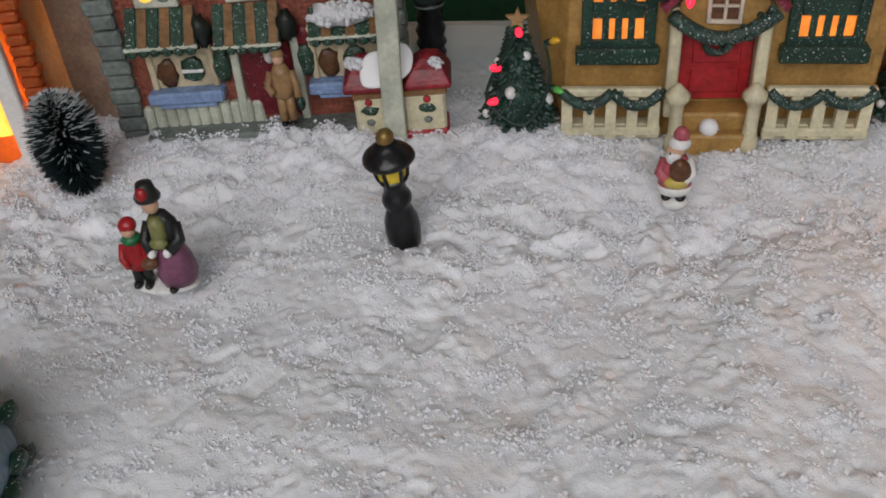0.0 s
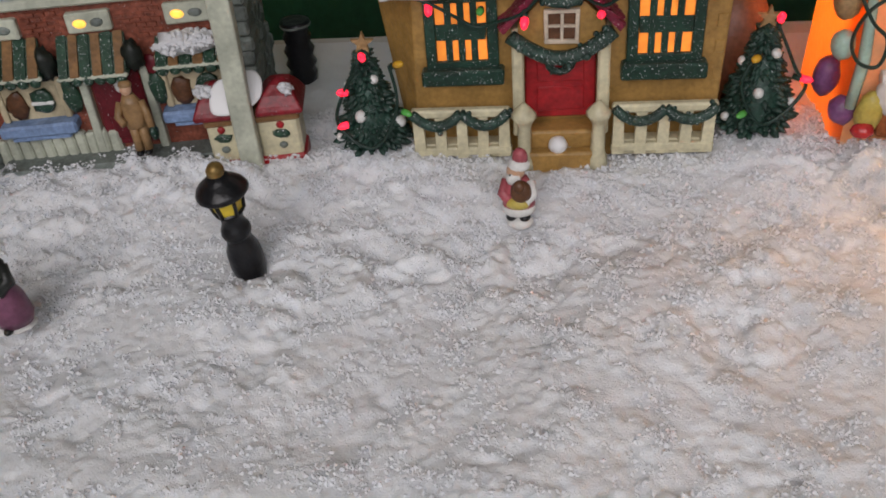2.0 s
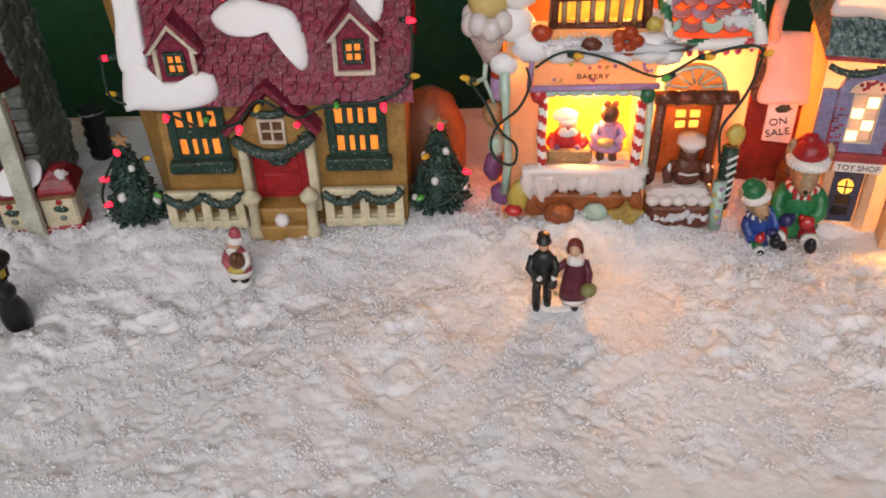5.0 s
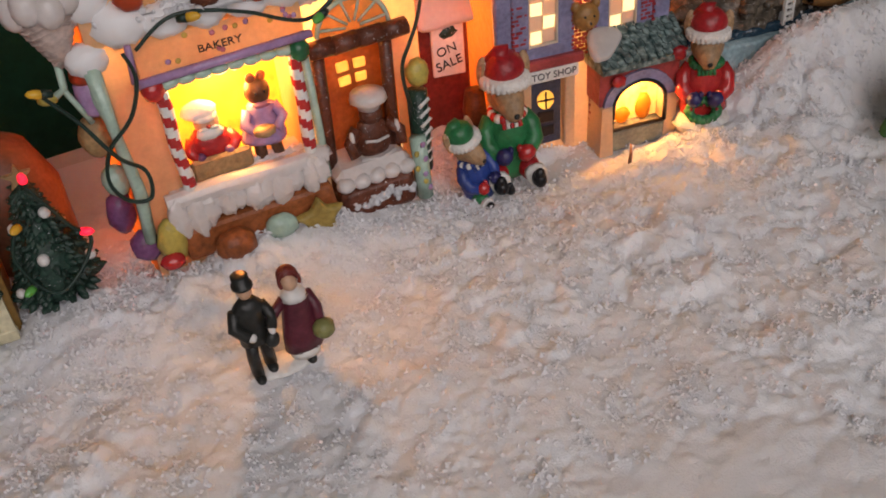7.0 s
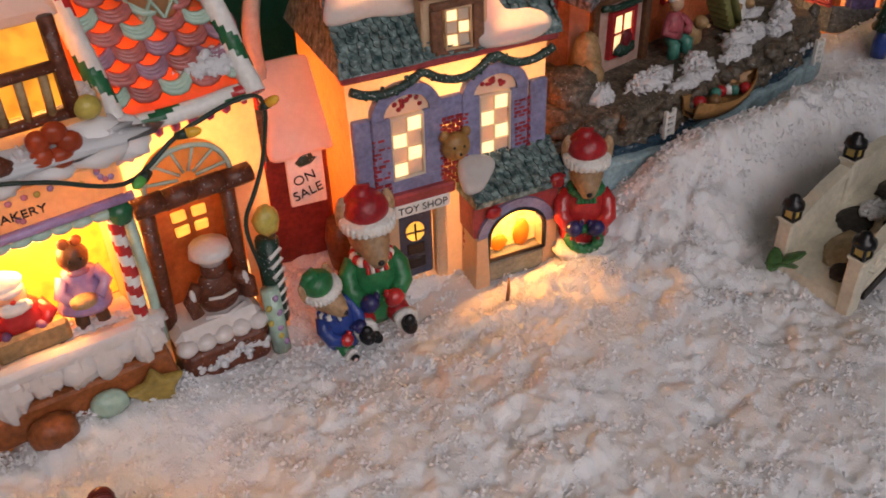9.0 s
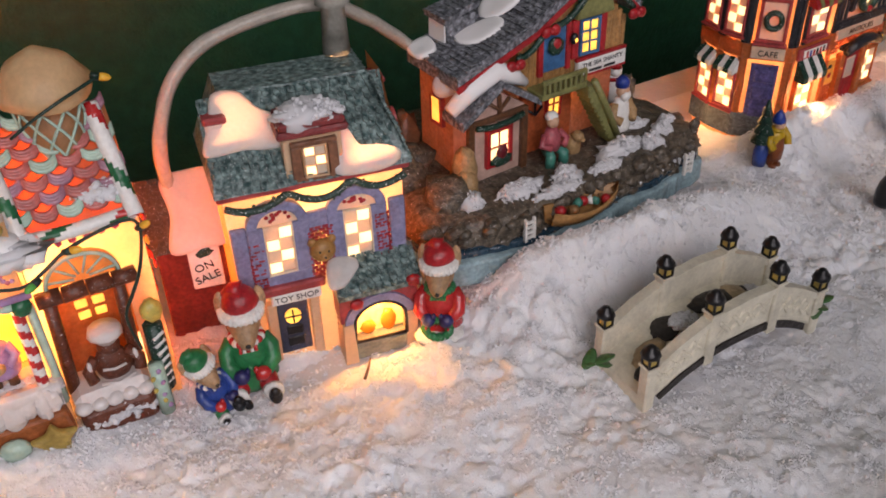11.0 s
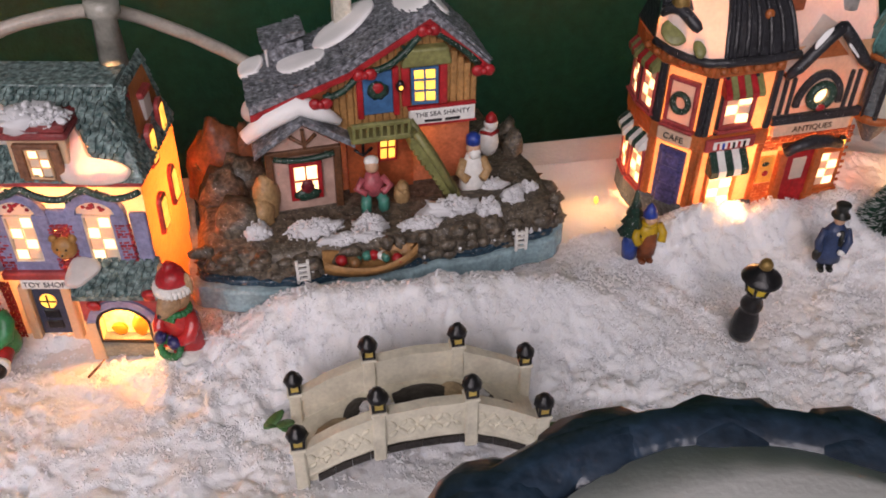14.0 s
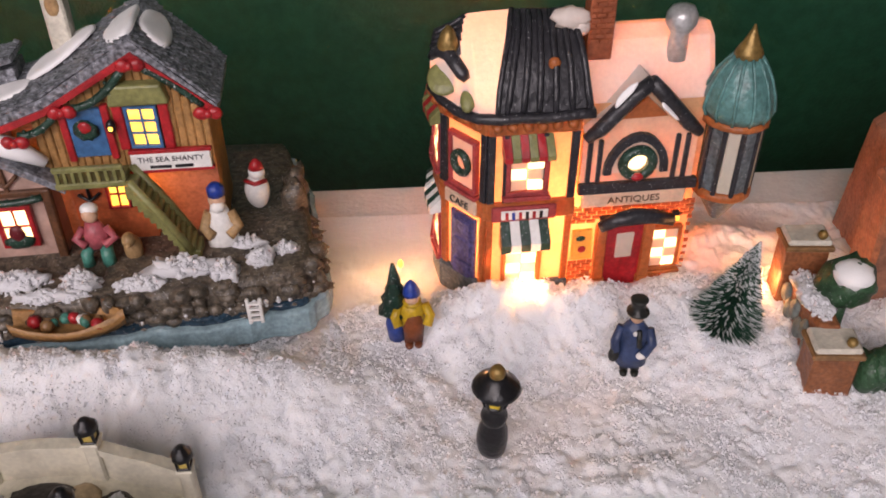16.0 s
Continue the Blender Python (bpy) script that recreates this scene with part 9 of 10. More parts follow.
def caroler_figure():
    s = Shape()
    s.lathe([(0.9, 0.15), (1.05, 0.6), (0.9, 1.5), (0.5, 2.4), (0.45, 2.7)], 16, (0.55, 0, 0), 0, 1, 0.9).blob((0.4, -0.7, 0.1), (0.25, 0.35, 0.18), 3)
    s.lathe([(0.85, 2.1), (0.8, 2.7), (0.72, 3.4), (0.4, 3.85)], 14, (0.45, 0.05, 0), 3, 1, 0.75)
    s.lathe([(0.3, 2.2), (0.42, 2.8), (0.4, 3.5), (0.25, 3.8)], 10, (0.35, -0.4, 0), 4).blob((0.35, -0.7, 2.6), (0.5, 0.3, 0.28), 4)
    s.blob((0.25, -0.15, 4.3), (0.42, 0.4, 0.45), 1).lathe([(0.62, 4.5), (0.66, 4.65), (0.5, 4.9), (0.4, 5.3), (0.1, 5.4)], 14, (0.15, 0.05, 0), 3).blob((0.1, -0.35, 4.9), (0.32, 0.3, 0.36), 2)
    s.tube([(1.1, 0, 3.3), (1.3, -0.4, 2.6), (0.8, -0.8, 2.2)], 0.28, 8, 3).tube([(-0.2, 0, 3.3), (-0.5, -0.4, 2.6), (-0.1, -0.8, 2.2)], 0.28, 8, 3)
    s.blob((0.7, -0.85, 2.15), 0.22, 6).blob((-0.1, -0.85, 2.15), 0.22, 6).blob((-0.3, -0.9, 1.7), (0.45, 0.35, 0.3), 7)
    # boy
    for dx in (-0.28, 0.3):
        s.tube([(-1.35 + dx, 0, 1.2), (-1.35 + dx, -0.1, 0.2)], 0.26, 8, 3).blob((-1.35 + dx, -0.3, 0.12), (0.24, 0.38, 0.18), 3)
    s.lathe([(0.62, 1.0), (0.68, 1.5), (0.55, 2.2), (0.35, 2.6)], 14, (-1.35, 0, 0), 2, 1, 0.8)
    s.lathe([(0.45, 2.35), (0.5, 2.55), (0.35, 2.7)], 12, (-1.35, 0, 0), 5).blob((-1.35, -0.1, 3.0), (0.38, 0.36, 0.38), 1).blob((-1.35, 0.0, 3.2), (0.47, 0.45, 0.36), 2)
    s.tube([(-0.85, 0, 2.2), (-0.6, -0.4, 1.8), (-0.3, -0.8, 1.8)], 0.2, 8, 2).tube([(-1.9, 0, 2.2), (-2.0, -0.3, 1.6), (-1.6, -0.6, 1.3)], 0.2, 8, 2)
    s.blob((-0.3, 0.1, -0.12), (1.9, 0.9, 0.25), 6, 6, 14)
    s.v = [(a * 0.86, b * 0.86, c) for a, b, c in s.v]
    return single("caroler_figurine", s, [MAUVE, SKIN, REDPAINT, BLACKCLOTH, OLIVE, KELLY, WHITE, BROWN], -22.3, -8.2, 0.15, 6, "woman and boy caroler figurine, mauve skirt and red coat", "figurine")


def gent_figure():
    s = Shape()
    for dx in (-0.35, 0.35):
        s.tube([(dx, 0, 1.2), (dx, 0, 0.2)], 0.28, 8, 1).blob((dx, -0.2, 0.1), (0.27, 0.42, 0.2), 1)
    s.lathe([(0.95, 0.8), (0.92, 1.4), (0.82, 2.4), (0.86, 3.2), (0.4, 3.8)], 16, (0, 0, 0), 0, 1, 0.75)
    s.blob((0, -0.1, 4.15), (0.42, 0.4, 0.42), 2).lathe([(0.7, 4.4), (0.68, 4.52), (0.46, 4.56), (0.44, 5.0), (0.55, 5.3), (0.5, 5.35)], 16, (0.02, 0, 0), 1)
    s.tube([(-0.8, 0, 3.3), (-1.1, -0.2, 2.4), (-1.0, -0.5, 1.8)], 0.3, 8, 0).tube([(0.8, 0, 3.3), (1.1, -0.3, 2.4), (0.6, -0.8, 1.9)], 0.3, 8, 0)
    s.blob((-1.1, -0.5, 1.6), (0.35, 0.3, 0.5), 1).blob((0.5, -0.85, 1.9), (0.3, 0.22, 0.22), 3).tube([(0.2, -0.6, 3.5), (0.35, -0.72, 2.4)], 0.17, 6, 1)
    s.blob((0, -0.64, 3.3), (0.16, 0.1, 0.16), 3)
    s.v = [(a * 0.9, b * 0.9, c) for a, b, c in s.v]
    return single("gentleman_figurine", s, [NAVY, BLACKCLOTH, SKIN, WHITE], 89.4, 3.8, 0.5, -10, "gentleman figurine in navy coat and black top hat", "figurine")


def carrier_figure():
    s = Shape()
    for dx in (-0.25, 0.3):
        s.tube([(dx, 0, 1.6), (dx, -0.1, 0.2)], 0.3, 8, 1).blob((dx, -0.3, 0.1), (0.27, 0.4, 0.2), 1)
    s.lathe([(0.6, 1.2), (0.72, 1.8), (0.75, 2.6), (0.4, 3.1)], 14, (0, 0, 0), 0, 1, 0.8).lathe([(0.55, 0.6), (0.62, 1.4), (0.5, 2.3), (0.3, 2.6)], 12, (0.05, -0.25, 0), 1, 1, 0.8)
    s.blob((0, -0.15, 3.45), (0.42, 0.4, 0.42), 2).lathe([(0.5, 3.6), (0.48, 3.9), (0.3, 4.3), (0.05, 4.6)], 12, (0, 0, 0), 3).lathe([(0.5, 2.9), (0.55, 3.1), (0.35, 3.2)], 12, (0, 0, 0), 0)
    s.tube([(0.7, 0, 2.8), (1.0, -0.3, 2.2), (0.8, -0.6, 1.7)], 0.28, 8, 0).tube([(-0.7, 0, 2.8), (-1.0, -0.3, 2.3), (-0.8, -0.6, 1.8)], 0.28, 8, 0)
    # the small fir on the shoulder side
    for k in range(4):
        s.lathe([(0.95 - k * 0.18, 2.2 + k * 0.7), (0.1, 3.4 + k * 0.7)], 9, (-0.95, 0.45, 0), 4, wob=0.12)
    s.lathe([(0.5, 0.1), (0.6, 1.2), (0.4, 2.3)], 10, (-0.95, 0.4, 0), 5)
    return single("tree_carrier_figurine", s, [MUSTARD, HAIR, SKIN, CAPBLUE, DARKGREEN, ROYAL], 77.2, 6.4, 0.9, 4, "figurine in yellow coat and blue cap carrying a small fir", "figurine")


def keeper_figure():
    s = Shape()
    for dx in (-0.3, 0.32):
        s.tube([(dx, 0, 2.0), (dx, -0.1, 0.3)], 0.32, 8, 0).blob((dx, -0.25, 0.15), (0.28, 0.42, 0.2), 1)
    s.lathe([(0.7, 1.8), (0.75, 2.4), (0.72, 3.3), (0.38, 3.9)], 14, (0, 0, 0), 0, 1, 0.75).blob((0, -0.1, 4.25), (0.4, 0.38, 0.4), 2).blob((0, 0, 4.5), (0.46, 0.44, 0.28), 0)
    s.tube([(-0.7, 0, 3.4), (-1.0, -0.3, 2.6), (-0.6, -0.7, 2.3)], 0.27, 8, 0).tube([(0.7, 0, 3.4), (0.95, -0.2, 2.5), (1.0, -0.4, 1.8)], 0.27, 8, 0)
    s.blob((1.05, -0.3, 1.4), (0.3, 0.45, 0.5), 3)
    s.v = [(a * 0.78, b * 0.78, c * 0.9) for a, b, c in s.v]
    return single("shopkeeper_figurine", s, [TAN, BLACK, SKIN, DARKGREEN], -20.4, 4.7, 1.0, 10, "shopkeeper figurine in tan clothes outside the brick shop", "figurine")


santa_figure(), couple_figure(), caroler_figure(), gent_figure(), carrier_figure(), keeper_figure()


def mouse(name, x, y, z, yaw, k, coat, hat, mitt, scarf, label, skirt, other=None, base=False, lean=0, wreath=False, boots=True):
    """A seated mouse ornament, about seven times k high, one resin piece."""
    s = Shape()
    s.lathe([(1.5, 0.2), (1.75, 0.8), (1.6, 1.6), (1.5, 2.4), (1.45, 3.1), (1.15, 3.8), (0.8, 4.2)], 24, (0, 0, 0), 0, 1, 0.85, wob=0.05)
    for i in range(7):
        a = -2.7 + i * 0.37
        s.blob((1.35 * math.cos(a), 1.15 * math.sin(a), 1.5 + 0.35 * (i % 2)), (0.4, 0.3, 0.55), 0, 7, 9, 0.4, 2)
    # head with a long tapering snout
    s.blob((0, 0.0, 5.05), (1.18, 1.1, 1.15), 1, 12, 16)
    s.tube([(0, -0.2, 5.1), (0, -0.8, 4.95), (0, -1.4, 4.7), (0, -1.9, 4.5), (0, -2.1, 4.45)], [1.08, 0.98, 0.74, 0.48, 0.2], 16, 1)
    s.blob((0, -2.12, 4.58), (0.2, 0.16, 0.16), 2, 7, 9)
    s.tube([(-0.35, -1.75, 4.2), (0, -1.98, 4.18), (0.35, -1.75, 4.2)], 0.05, 5, 2)
    for q in (-1, 1):
        # dark eye with a tiny white blob modelled as its glint
        s.blob((q * 0.62, -1.05, 5.22), (0.17, 0.16, 0.2), 2, 8, 10).blob((q * 0.60, -1.2, 5.3), 0.05, 8, 5, 6)
        s.tube([(q * 0.35, -1.2, 5.5), (q * 0.62, -1.08, 5.56), (q * 0.85, -0.85, 5.45)], 0.09, 6, 1)
        s.blob((q * 1.28, 0.35, 6.3), (0.42, 0.24, 1.0), 1, 9, 12).blob((q * 1.28, 0.16, 6.3), (0.26, 0.14, 0.7), 1, 8, 10)
        s.tube([(q * 1.05, 0.05, 3.65), (q * 1.5, -0.3, 3.0), (q * 1.5, -0.9, 2.3), (q * 0.95, -1.5, 1.95)], [0.5, 0.58, 0.55, 0.46], 12, 4)
        s.blob((q * 0.72, -1.85, 2.05), (0.56, 0.5, 0.5), 5 if q < 0 or other is None else 10, 9, 12, 0.15, 2).blob((q * 0.3, -1.75, 2.35), (0.2, 0.24, 0.24), 5 if q < 0 or other is None else 10)
        if not boots:
            continue
        s.tube([(q * 0.7, -0.2, 0.9), (q * 1.0, -1.3, 0.7), (q * 1.15, -2.0, 0.6)], [0.8, 0.68, 0.58], 12, 6)
        s.lathe([(0.5, -0.28), (0.68, -0.2), (0.7, 0.15), (0.52, 0.25)], 14, (0, 0, 0), 8, 1, 1, Matrix.Translation((q * 1.2, -2.1, 0.6)) @ Matrix.Rotation(radians(90), 4, "X"), 0.08)
        s.blob((q * 1.25, -2.55, 0.55), (0.46, 0.6, 0.5), 2, 9, 12).blob((q * 1.25, -2.75, 0.9), (0.36, 0.3, 0.42), 2, 8, 10)
    # striped scarf with fringe
    for i in range(18):
        a = i * 0.349
        s.blob((1.0 * math.cos(a), -0.15 + 0.95 * math.sin(a), 3.95), (0.3, 0.3, 0.27), 8 if i % 2 and scarf is not KELLY else 7, 6, 8)
    for i in range(5):
        s.tube([(-0.5 + 0.25 * i, -1.08, 3.95), (-0.55 + 0.27 * i, -1.35, 3.5)], 0.13, 6, 8 if i % 2 and scarf is not KELLY else 7)
    # fleece brim and soft cap
    s.lathe([(1.12, 5.62), (1.42, 5.66), (1.55, 5.92), (1.5, 6.22), (1.25, 6.36)], 26, (0, -0.05, 0), 8, 1, 0.97, wob=0.02)
    for i in range(26):
        a = i * 0.2417
        s.blob((1.42 * math.cos(a), -0.05 + 1.37 * math.sin(a), 5.93), (0.2, 0.2, 0.34), 8, 6, 7, 0.4, 4)
    s.lathe([(1.28, 6.25), (1.26, 6.6), (1.1, 7.05), (0.75, 7.4), (0.25, 7.5)], 18, (-0.05, 0.05, 0), 3, 1, 0.95, wob=0.05)
    s.tube([(0.1, 0.1, 7.2), (-0.5, 0.25, 7.35), (-1.0, 0.4, 6.95)], [0.7, 0.48, 0.3], 10, 3).blob((-1.1, 0.4, 6.75), (0.38, 0.36, 0.36), 8, 8, 10, 0.3, 4)
    if wreath:
        for i in range(16):
            a = i * 0.3927
            s.blob((0.95 * math.cos(a), -1.75 + 0.35 * math.sin(a), 1.2 + 0.55 * math.sin(a)), (0.36, 0.34, 0.32), 9, 6, 8, 0.6, 4)
        for a in (0.4, 1.6, 2.7):
            s.blob((0.95 * math.cos(a), -2.1, 1.25 + 0.5 * math.sin(a)), 0.12, 3, 5, 6)
    if base:
        s.blob((0, -0.2, 0.0), (2.2, 2.2, 0.9), 8, 9, 18, 0.35, 2.5)
    s.v = [(a * k * 0.9, b * k * 0.9, c * k) for a, b, c in s.v]
    return single(name, s, [coat, FUR, BLACK, hat, coat, mitt, skirt, scarf, FLEECE, KELLY, other or mitt], x, y, z, yaw, label, "figurine", "mouse ornaments", tilt=(0, lean))


mouse("mouse_figurine", 35.0, 5.7, -0.5, -14, 0.92, KELLY, REDPAINT, MITTEN, CANDYRED, "large seated mouse ornament in green coat and santa hat", REDPAINT, CANDYRED)
mouse("mouse_figurine", 33.0, 5.2, -0.9, 14, 0.66, ROYAL, KELLY, CANDYRED, ROYAL, "small seated mouse ornament in blue coat and green hat", KELLY, MITTEN, False, -16)
mouse("mouse_figurine", 46.5, 3.7, 0.0, -36, 0.84, CANDYRED, REDPAINT, MITTEN, KELLY, "seated mouse in red coat and green scarf holding a wreath", DARKGREEN, None, True, 0, True, False)

# ---- trees ----
NEEDLE = paint("dark_fir_paint", (0.02, 0.055, 0.04), 0.45, 0.5, 0.4, 0.8, dust=0.12)


def resin_fir(x, y, z, h, r, seed, label):
    th = thing("christmas_tree", x, y, z, 0, label, "tree", "small decorated firs")
    rnd = random.Random(seed)
    part("trunk", Shape().lathe([(0.4, -0.6), (0.3, 1.2)], 9), BROWN, th)
    cr = Shape().lathe([(r * 0.9, 0.5), (r * 0.95, 1.0), (r * 0.62, h * 0.5), (r * 0.3, h * 0.78), (0.1, h)], 14, wob=0.05)
    for _ in range(420):
        t = rnd.random() ** 1.25
        a, rr = rnd.uniform(0, 6.283), r * (1 - 0.93 * t) * rnd.uniform(0.85, 1.06)
        p = Vector((rr * math.cos(a), rr * math.sin(a), 0.4 + t * (h - 0.5)))
        d = Vector((math.cos(a), math.sin(a), rnd.uniform(-0.5, 0.35)))
        cr.tube([p - d * 0.2, p + d * 0.12, p + d * 0.42], [0.17, 0.2, 0.03], 5)
    part("crown", cr, NEEDLE, th, "dark green needles")
    for i in range(8):
        t, a = 0.08 + 0.11 * i + rnd.uniform(-0.03, 0.03), i * 2.4 + 3.6
        rr = r * (1 - 0.88 * t) + 0.15
        part("white_bauble", Shape().blob((rr * math.cos(a), rr * math.sin(a), 0.5 + t * (h - 0.6)), rnd.uniform(0.24, 0.36), 0, 7, 9), WHITE, th)
    st = Shape()
    pts = [((0.62 if k % 2 == 0 else 0.26) * math.sin(k * math.pi / 5), h + 0.35 + (0.62 if k % 2 == 0 else 0.26) * math.cos(k * math.pi / 5)) for k in range(10)]
    st.prism(pts, -0.12, 0.12)
    part("star", st, WAFER, th, "small tan star")
    return th


resin_fir(-7.9, 5.9, 0.7, 5.5, 1.75, 1, "small dark green fir with white baubles beside the yellow house")
resin_fir(12.1, 7.4, 0.7, 5.7, 1.8, 2, "small dark green fir with white baubles beside the bakery")


def brush_tree(x, y, z, h, r, tilt, seed, tips, label, ball=False, n=2600):
    th = thing("bottle_brush_tree", x, y, z, 0, label, "tree")
    th.matrix_world = pose(x * CM, y * CM, z * CM, tilt[0], tilt[1], 0)
    rnd = random.Random(seed)
    part("trunk", Shape().tube([(0, 0, -0.6), (0, 0, h * 0.97)], 0.12, 7), BROWN, th)
    cr = Shape()
    for _ in range(n):
        t = rnd.random() ** (1.0 if ball else 1.4)
        q = math.sin(math.pi * (0.08 + 0.88 * t)) ** 0.7 if ball else (1 - t) * 0.97 + 0.03
        a = rnd.uniform(0, 6.283)
        L = r * q * rnd.uniform(0.82, 1.05)
        p = Vector((0, 0, t * h))
        lift = (t - 0.35) * 1.3 if ball else 0.12
        e = p + Vector((L * math.cos(a), L * math.sin(a), L * lift * rnd.uniform(0.6, 1.2)))
        m = p.lerp(e, 0.72)
        s = Vector((-math.sin(a), math.cos(a), 0)) * 0.045
        u = Vector((0, 0, 0.045))
        cr.add([p + s, p - s, p + u, m + s, m - s, m + u], [(0, 3, 4, 1), (1, 4, 5, 2), (2, 5, 3, 0)], 0)
        snowy = rnd.random() < tips * ((1.9 * max(0.0, t - 0.35) if ball else 0.35 + 1.3 * t) + 0.06)
        cr.add([m + s * 1.4, m - s * 1.4, m + u * 1.4, e], [(0, 3, 1), (1, 3, 2), (2, 3, 0)], 1 if snowy else 0)
    part("crown", cr, [paint("bristle_green" if not ball else "bristle_black_green", (0.012, 0.06, 0.035) if not ball else (0.01, 0.02, 0.022), 0.5, 0.3), paint("frosted_tip", (0.62, 0.66, 0.66), 0.6, 0.1)], th, "stiff bristle needles")
    return th


brush_tree(-30.2, -0.9, 0.3, 4.8, 2.0, (-4, -4), 5, 0.7, "round frosted bottle brush tree with white tips", True, 3200)
brush_tree(95.6, 6.8, 1.2, 6.0, 2.4, (0, 10), 6, 0.45, "green bottle brush tree with frosted tips", False, 3600)

# ---- brick house and garden wall at the far end ----
ROSEBRICK = paint("rose_brick_paint", (0.34, 0.15, 0.09), 0.45, 0.25, 0.35, 0.5)
RUST = paint("rust_brick_paint", (0.28, 0.10, 0.04), 0.45, 0.3, 0.3, 0.4)
HEDGE = paint("hedge_green_paint", (0.03, 0.085, 0.04), 0.45, 0.4, 0.3, 0.7, dust=0.1)


def far_house():
    th = thing("rose_brick_house", 107, 10.5, 0, -8, "rose brick village house with a violet lit window", "village house")
    part("wall", Shape().prism([(-0.6, -1), (13, -1), (13, 17.5), (9.5, 16.5), (0.0, 7.6)], 0, 9), ROSEBRICK, th, bevel=0.2)
    part("buttress", Shape().box(-1.4, 0.3, -0.6, 3, -0.5, 7.6, 0.3), ROSEBRICK, th)
    part("brickwork", Shape().bricks(0.6, 6.0, 0.5, 13, 0.0, 1.0, 0.45, 0.1, 0, [(1.2, 4.6, 6.0, 11.5), (1.4, 5, 0, 4.6)], 6), ROSEBRICK, th)
    w = part("window", Shape().box(1.3, 4.5, -0.3, 0.1, 6.2, 11.3, 0.1), paint("violet_frame_paint", (0.12, 0.10, 0.26), 0.4), th)
    part("pane", Shape().prism([(2.0, 7.6), (2.9, 6.9), (3.8, 8.2), (3.6, 10.4), (2.2, 10.2)], -0.42, -0.28), LITYELLOW, w)
    part("door", Shape().box(1.6, 4.4, -0.3, 0.1, 0, 4.5, 0.1), bpy.data.materials["violet_frame_paint"], th)
    bulb("far_house_bulb", 101.2, 10.8, 3.2, 0.05, WARM, 0.5)
    gw = thing("garden_wall", 100.4, 3.4, 0, -4, "brick garden wall with capped posts, hedge and snow", "wall")
    part("wall", Shape().box(-0.9, 0.5, 0, 6.2, -0.8, 3.6, 0.2), RUST, gw, bevel=0.1)
    for k in range(7):
        part("side_stone", Shape().blob((-0.95, 0.6 + k * 0.85, 1.6 + 0.6 * (k % 2)), (0.3, 0.55, 0.7), 0, 7, 9, 0.3, 2), STONE, gw)
    for y, z in ((-0.7, 2.8), (6.2, 4.9)):
        p = part("gate_post", Shape().box(-1.4, 1.1, y - 1.0, y + 1.0, -0.8, z, 0.12), RUST, gw)
        part("post_cap", Shape().box(-1.6, 1.3, y - 1.15, y + 1.15, z, z + 0.35, 0.1, 0), OAK, p)
        part("cap_snow", Shape().box(-1.45, 1.15, y - 1.0, y + 1.0, z + 0.3, z + 0.7, 0.18), paint("cream_cap_paint", (0.60, 0.56, 0.47), 0.45, 0.12, 0.25) if y < 0 else bpy.data.materials["cream_cap_paint"], p)
        part("knob", Shape().blob((0.5, y - 0.6, z + 0.95), 0.3, 0, 7, 9), BRASS, p)
    part("wall_snow", clump_heap(-0.3, 3.0, 3.5, 0.9, 2.6, 0.6, 110, 91), FLUFF, gw)
    bush = thing("round_bush", 102.0, 6.2, 0, 0, "round green bush with a cap of snow", "bush")
    part("foliage", Shape().blob((0, 0, 4.6), (1.6, 1.5, 1.5), 0, 12, 16, 0.35, 3.5).lathe([(0.4, -0.5), (0.35, 3.8)], 8), HEDGE, bush)
    part("snow_cap", Shape().blob((-0.1, -0.5, 5.5), (1.15, 1.1, 0.75), 0, 9, 14, 0.15, 2), PAD, bush)
    hd = Shape()
    for k in range(9):
        hd.blob((0.6 * k, 0.1 * math.sin(k), 1.0), (0.9, 1.1, 1.3), 0, 8, 10, 0.4, 3)
    single("low_hedge", hd, HEDGE, 102.6, 2.6, 0, -6, "low dark green painted hedge", "hedge")


far_house()

# ---- lit brick house at the near end ----
AMBER = paint("amber_translucent_wall", (0.36, 0.25, 0.18), 0.4, 0.2, 0.3, glow=0.05, glow_rgb=(1.0, 0.5, 0.2))
GLOWBRICK = paint("glowing_orange_brick", (0.55, 0.14, 0.03), 0.45, 0.25, 0.3, 0.5, glow=0.4, glow_rgb=(1, 0.25, 0.04))


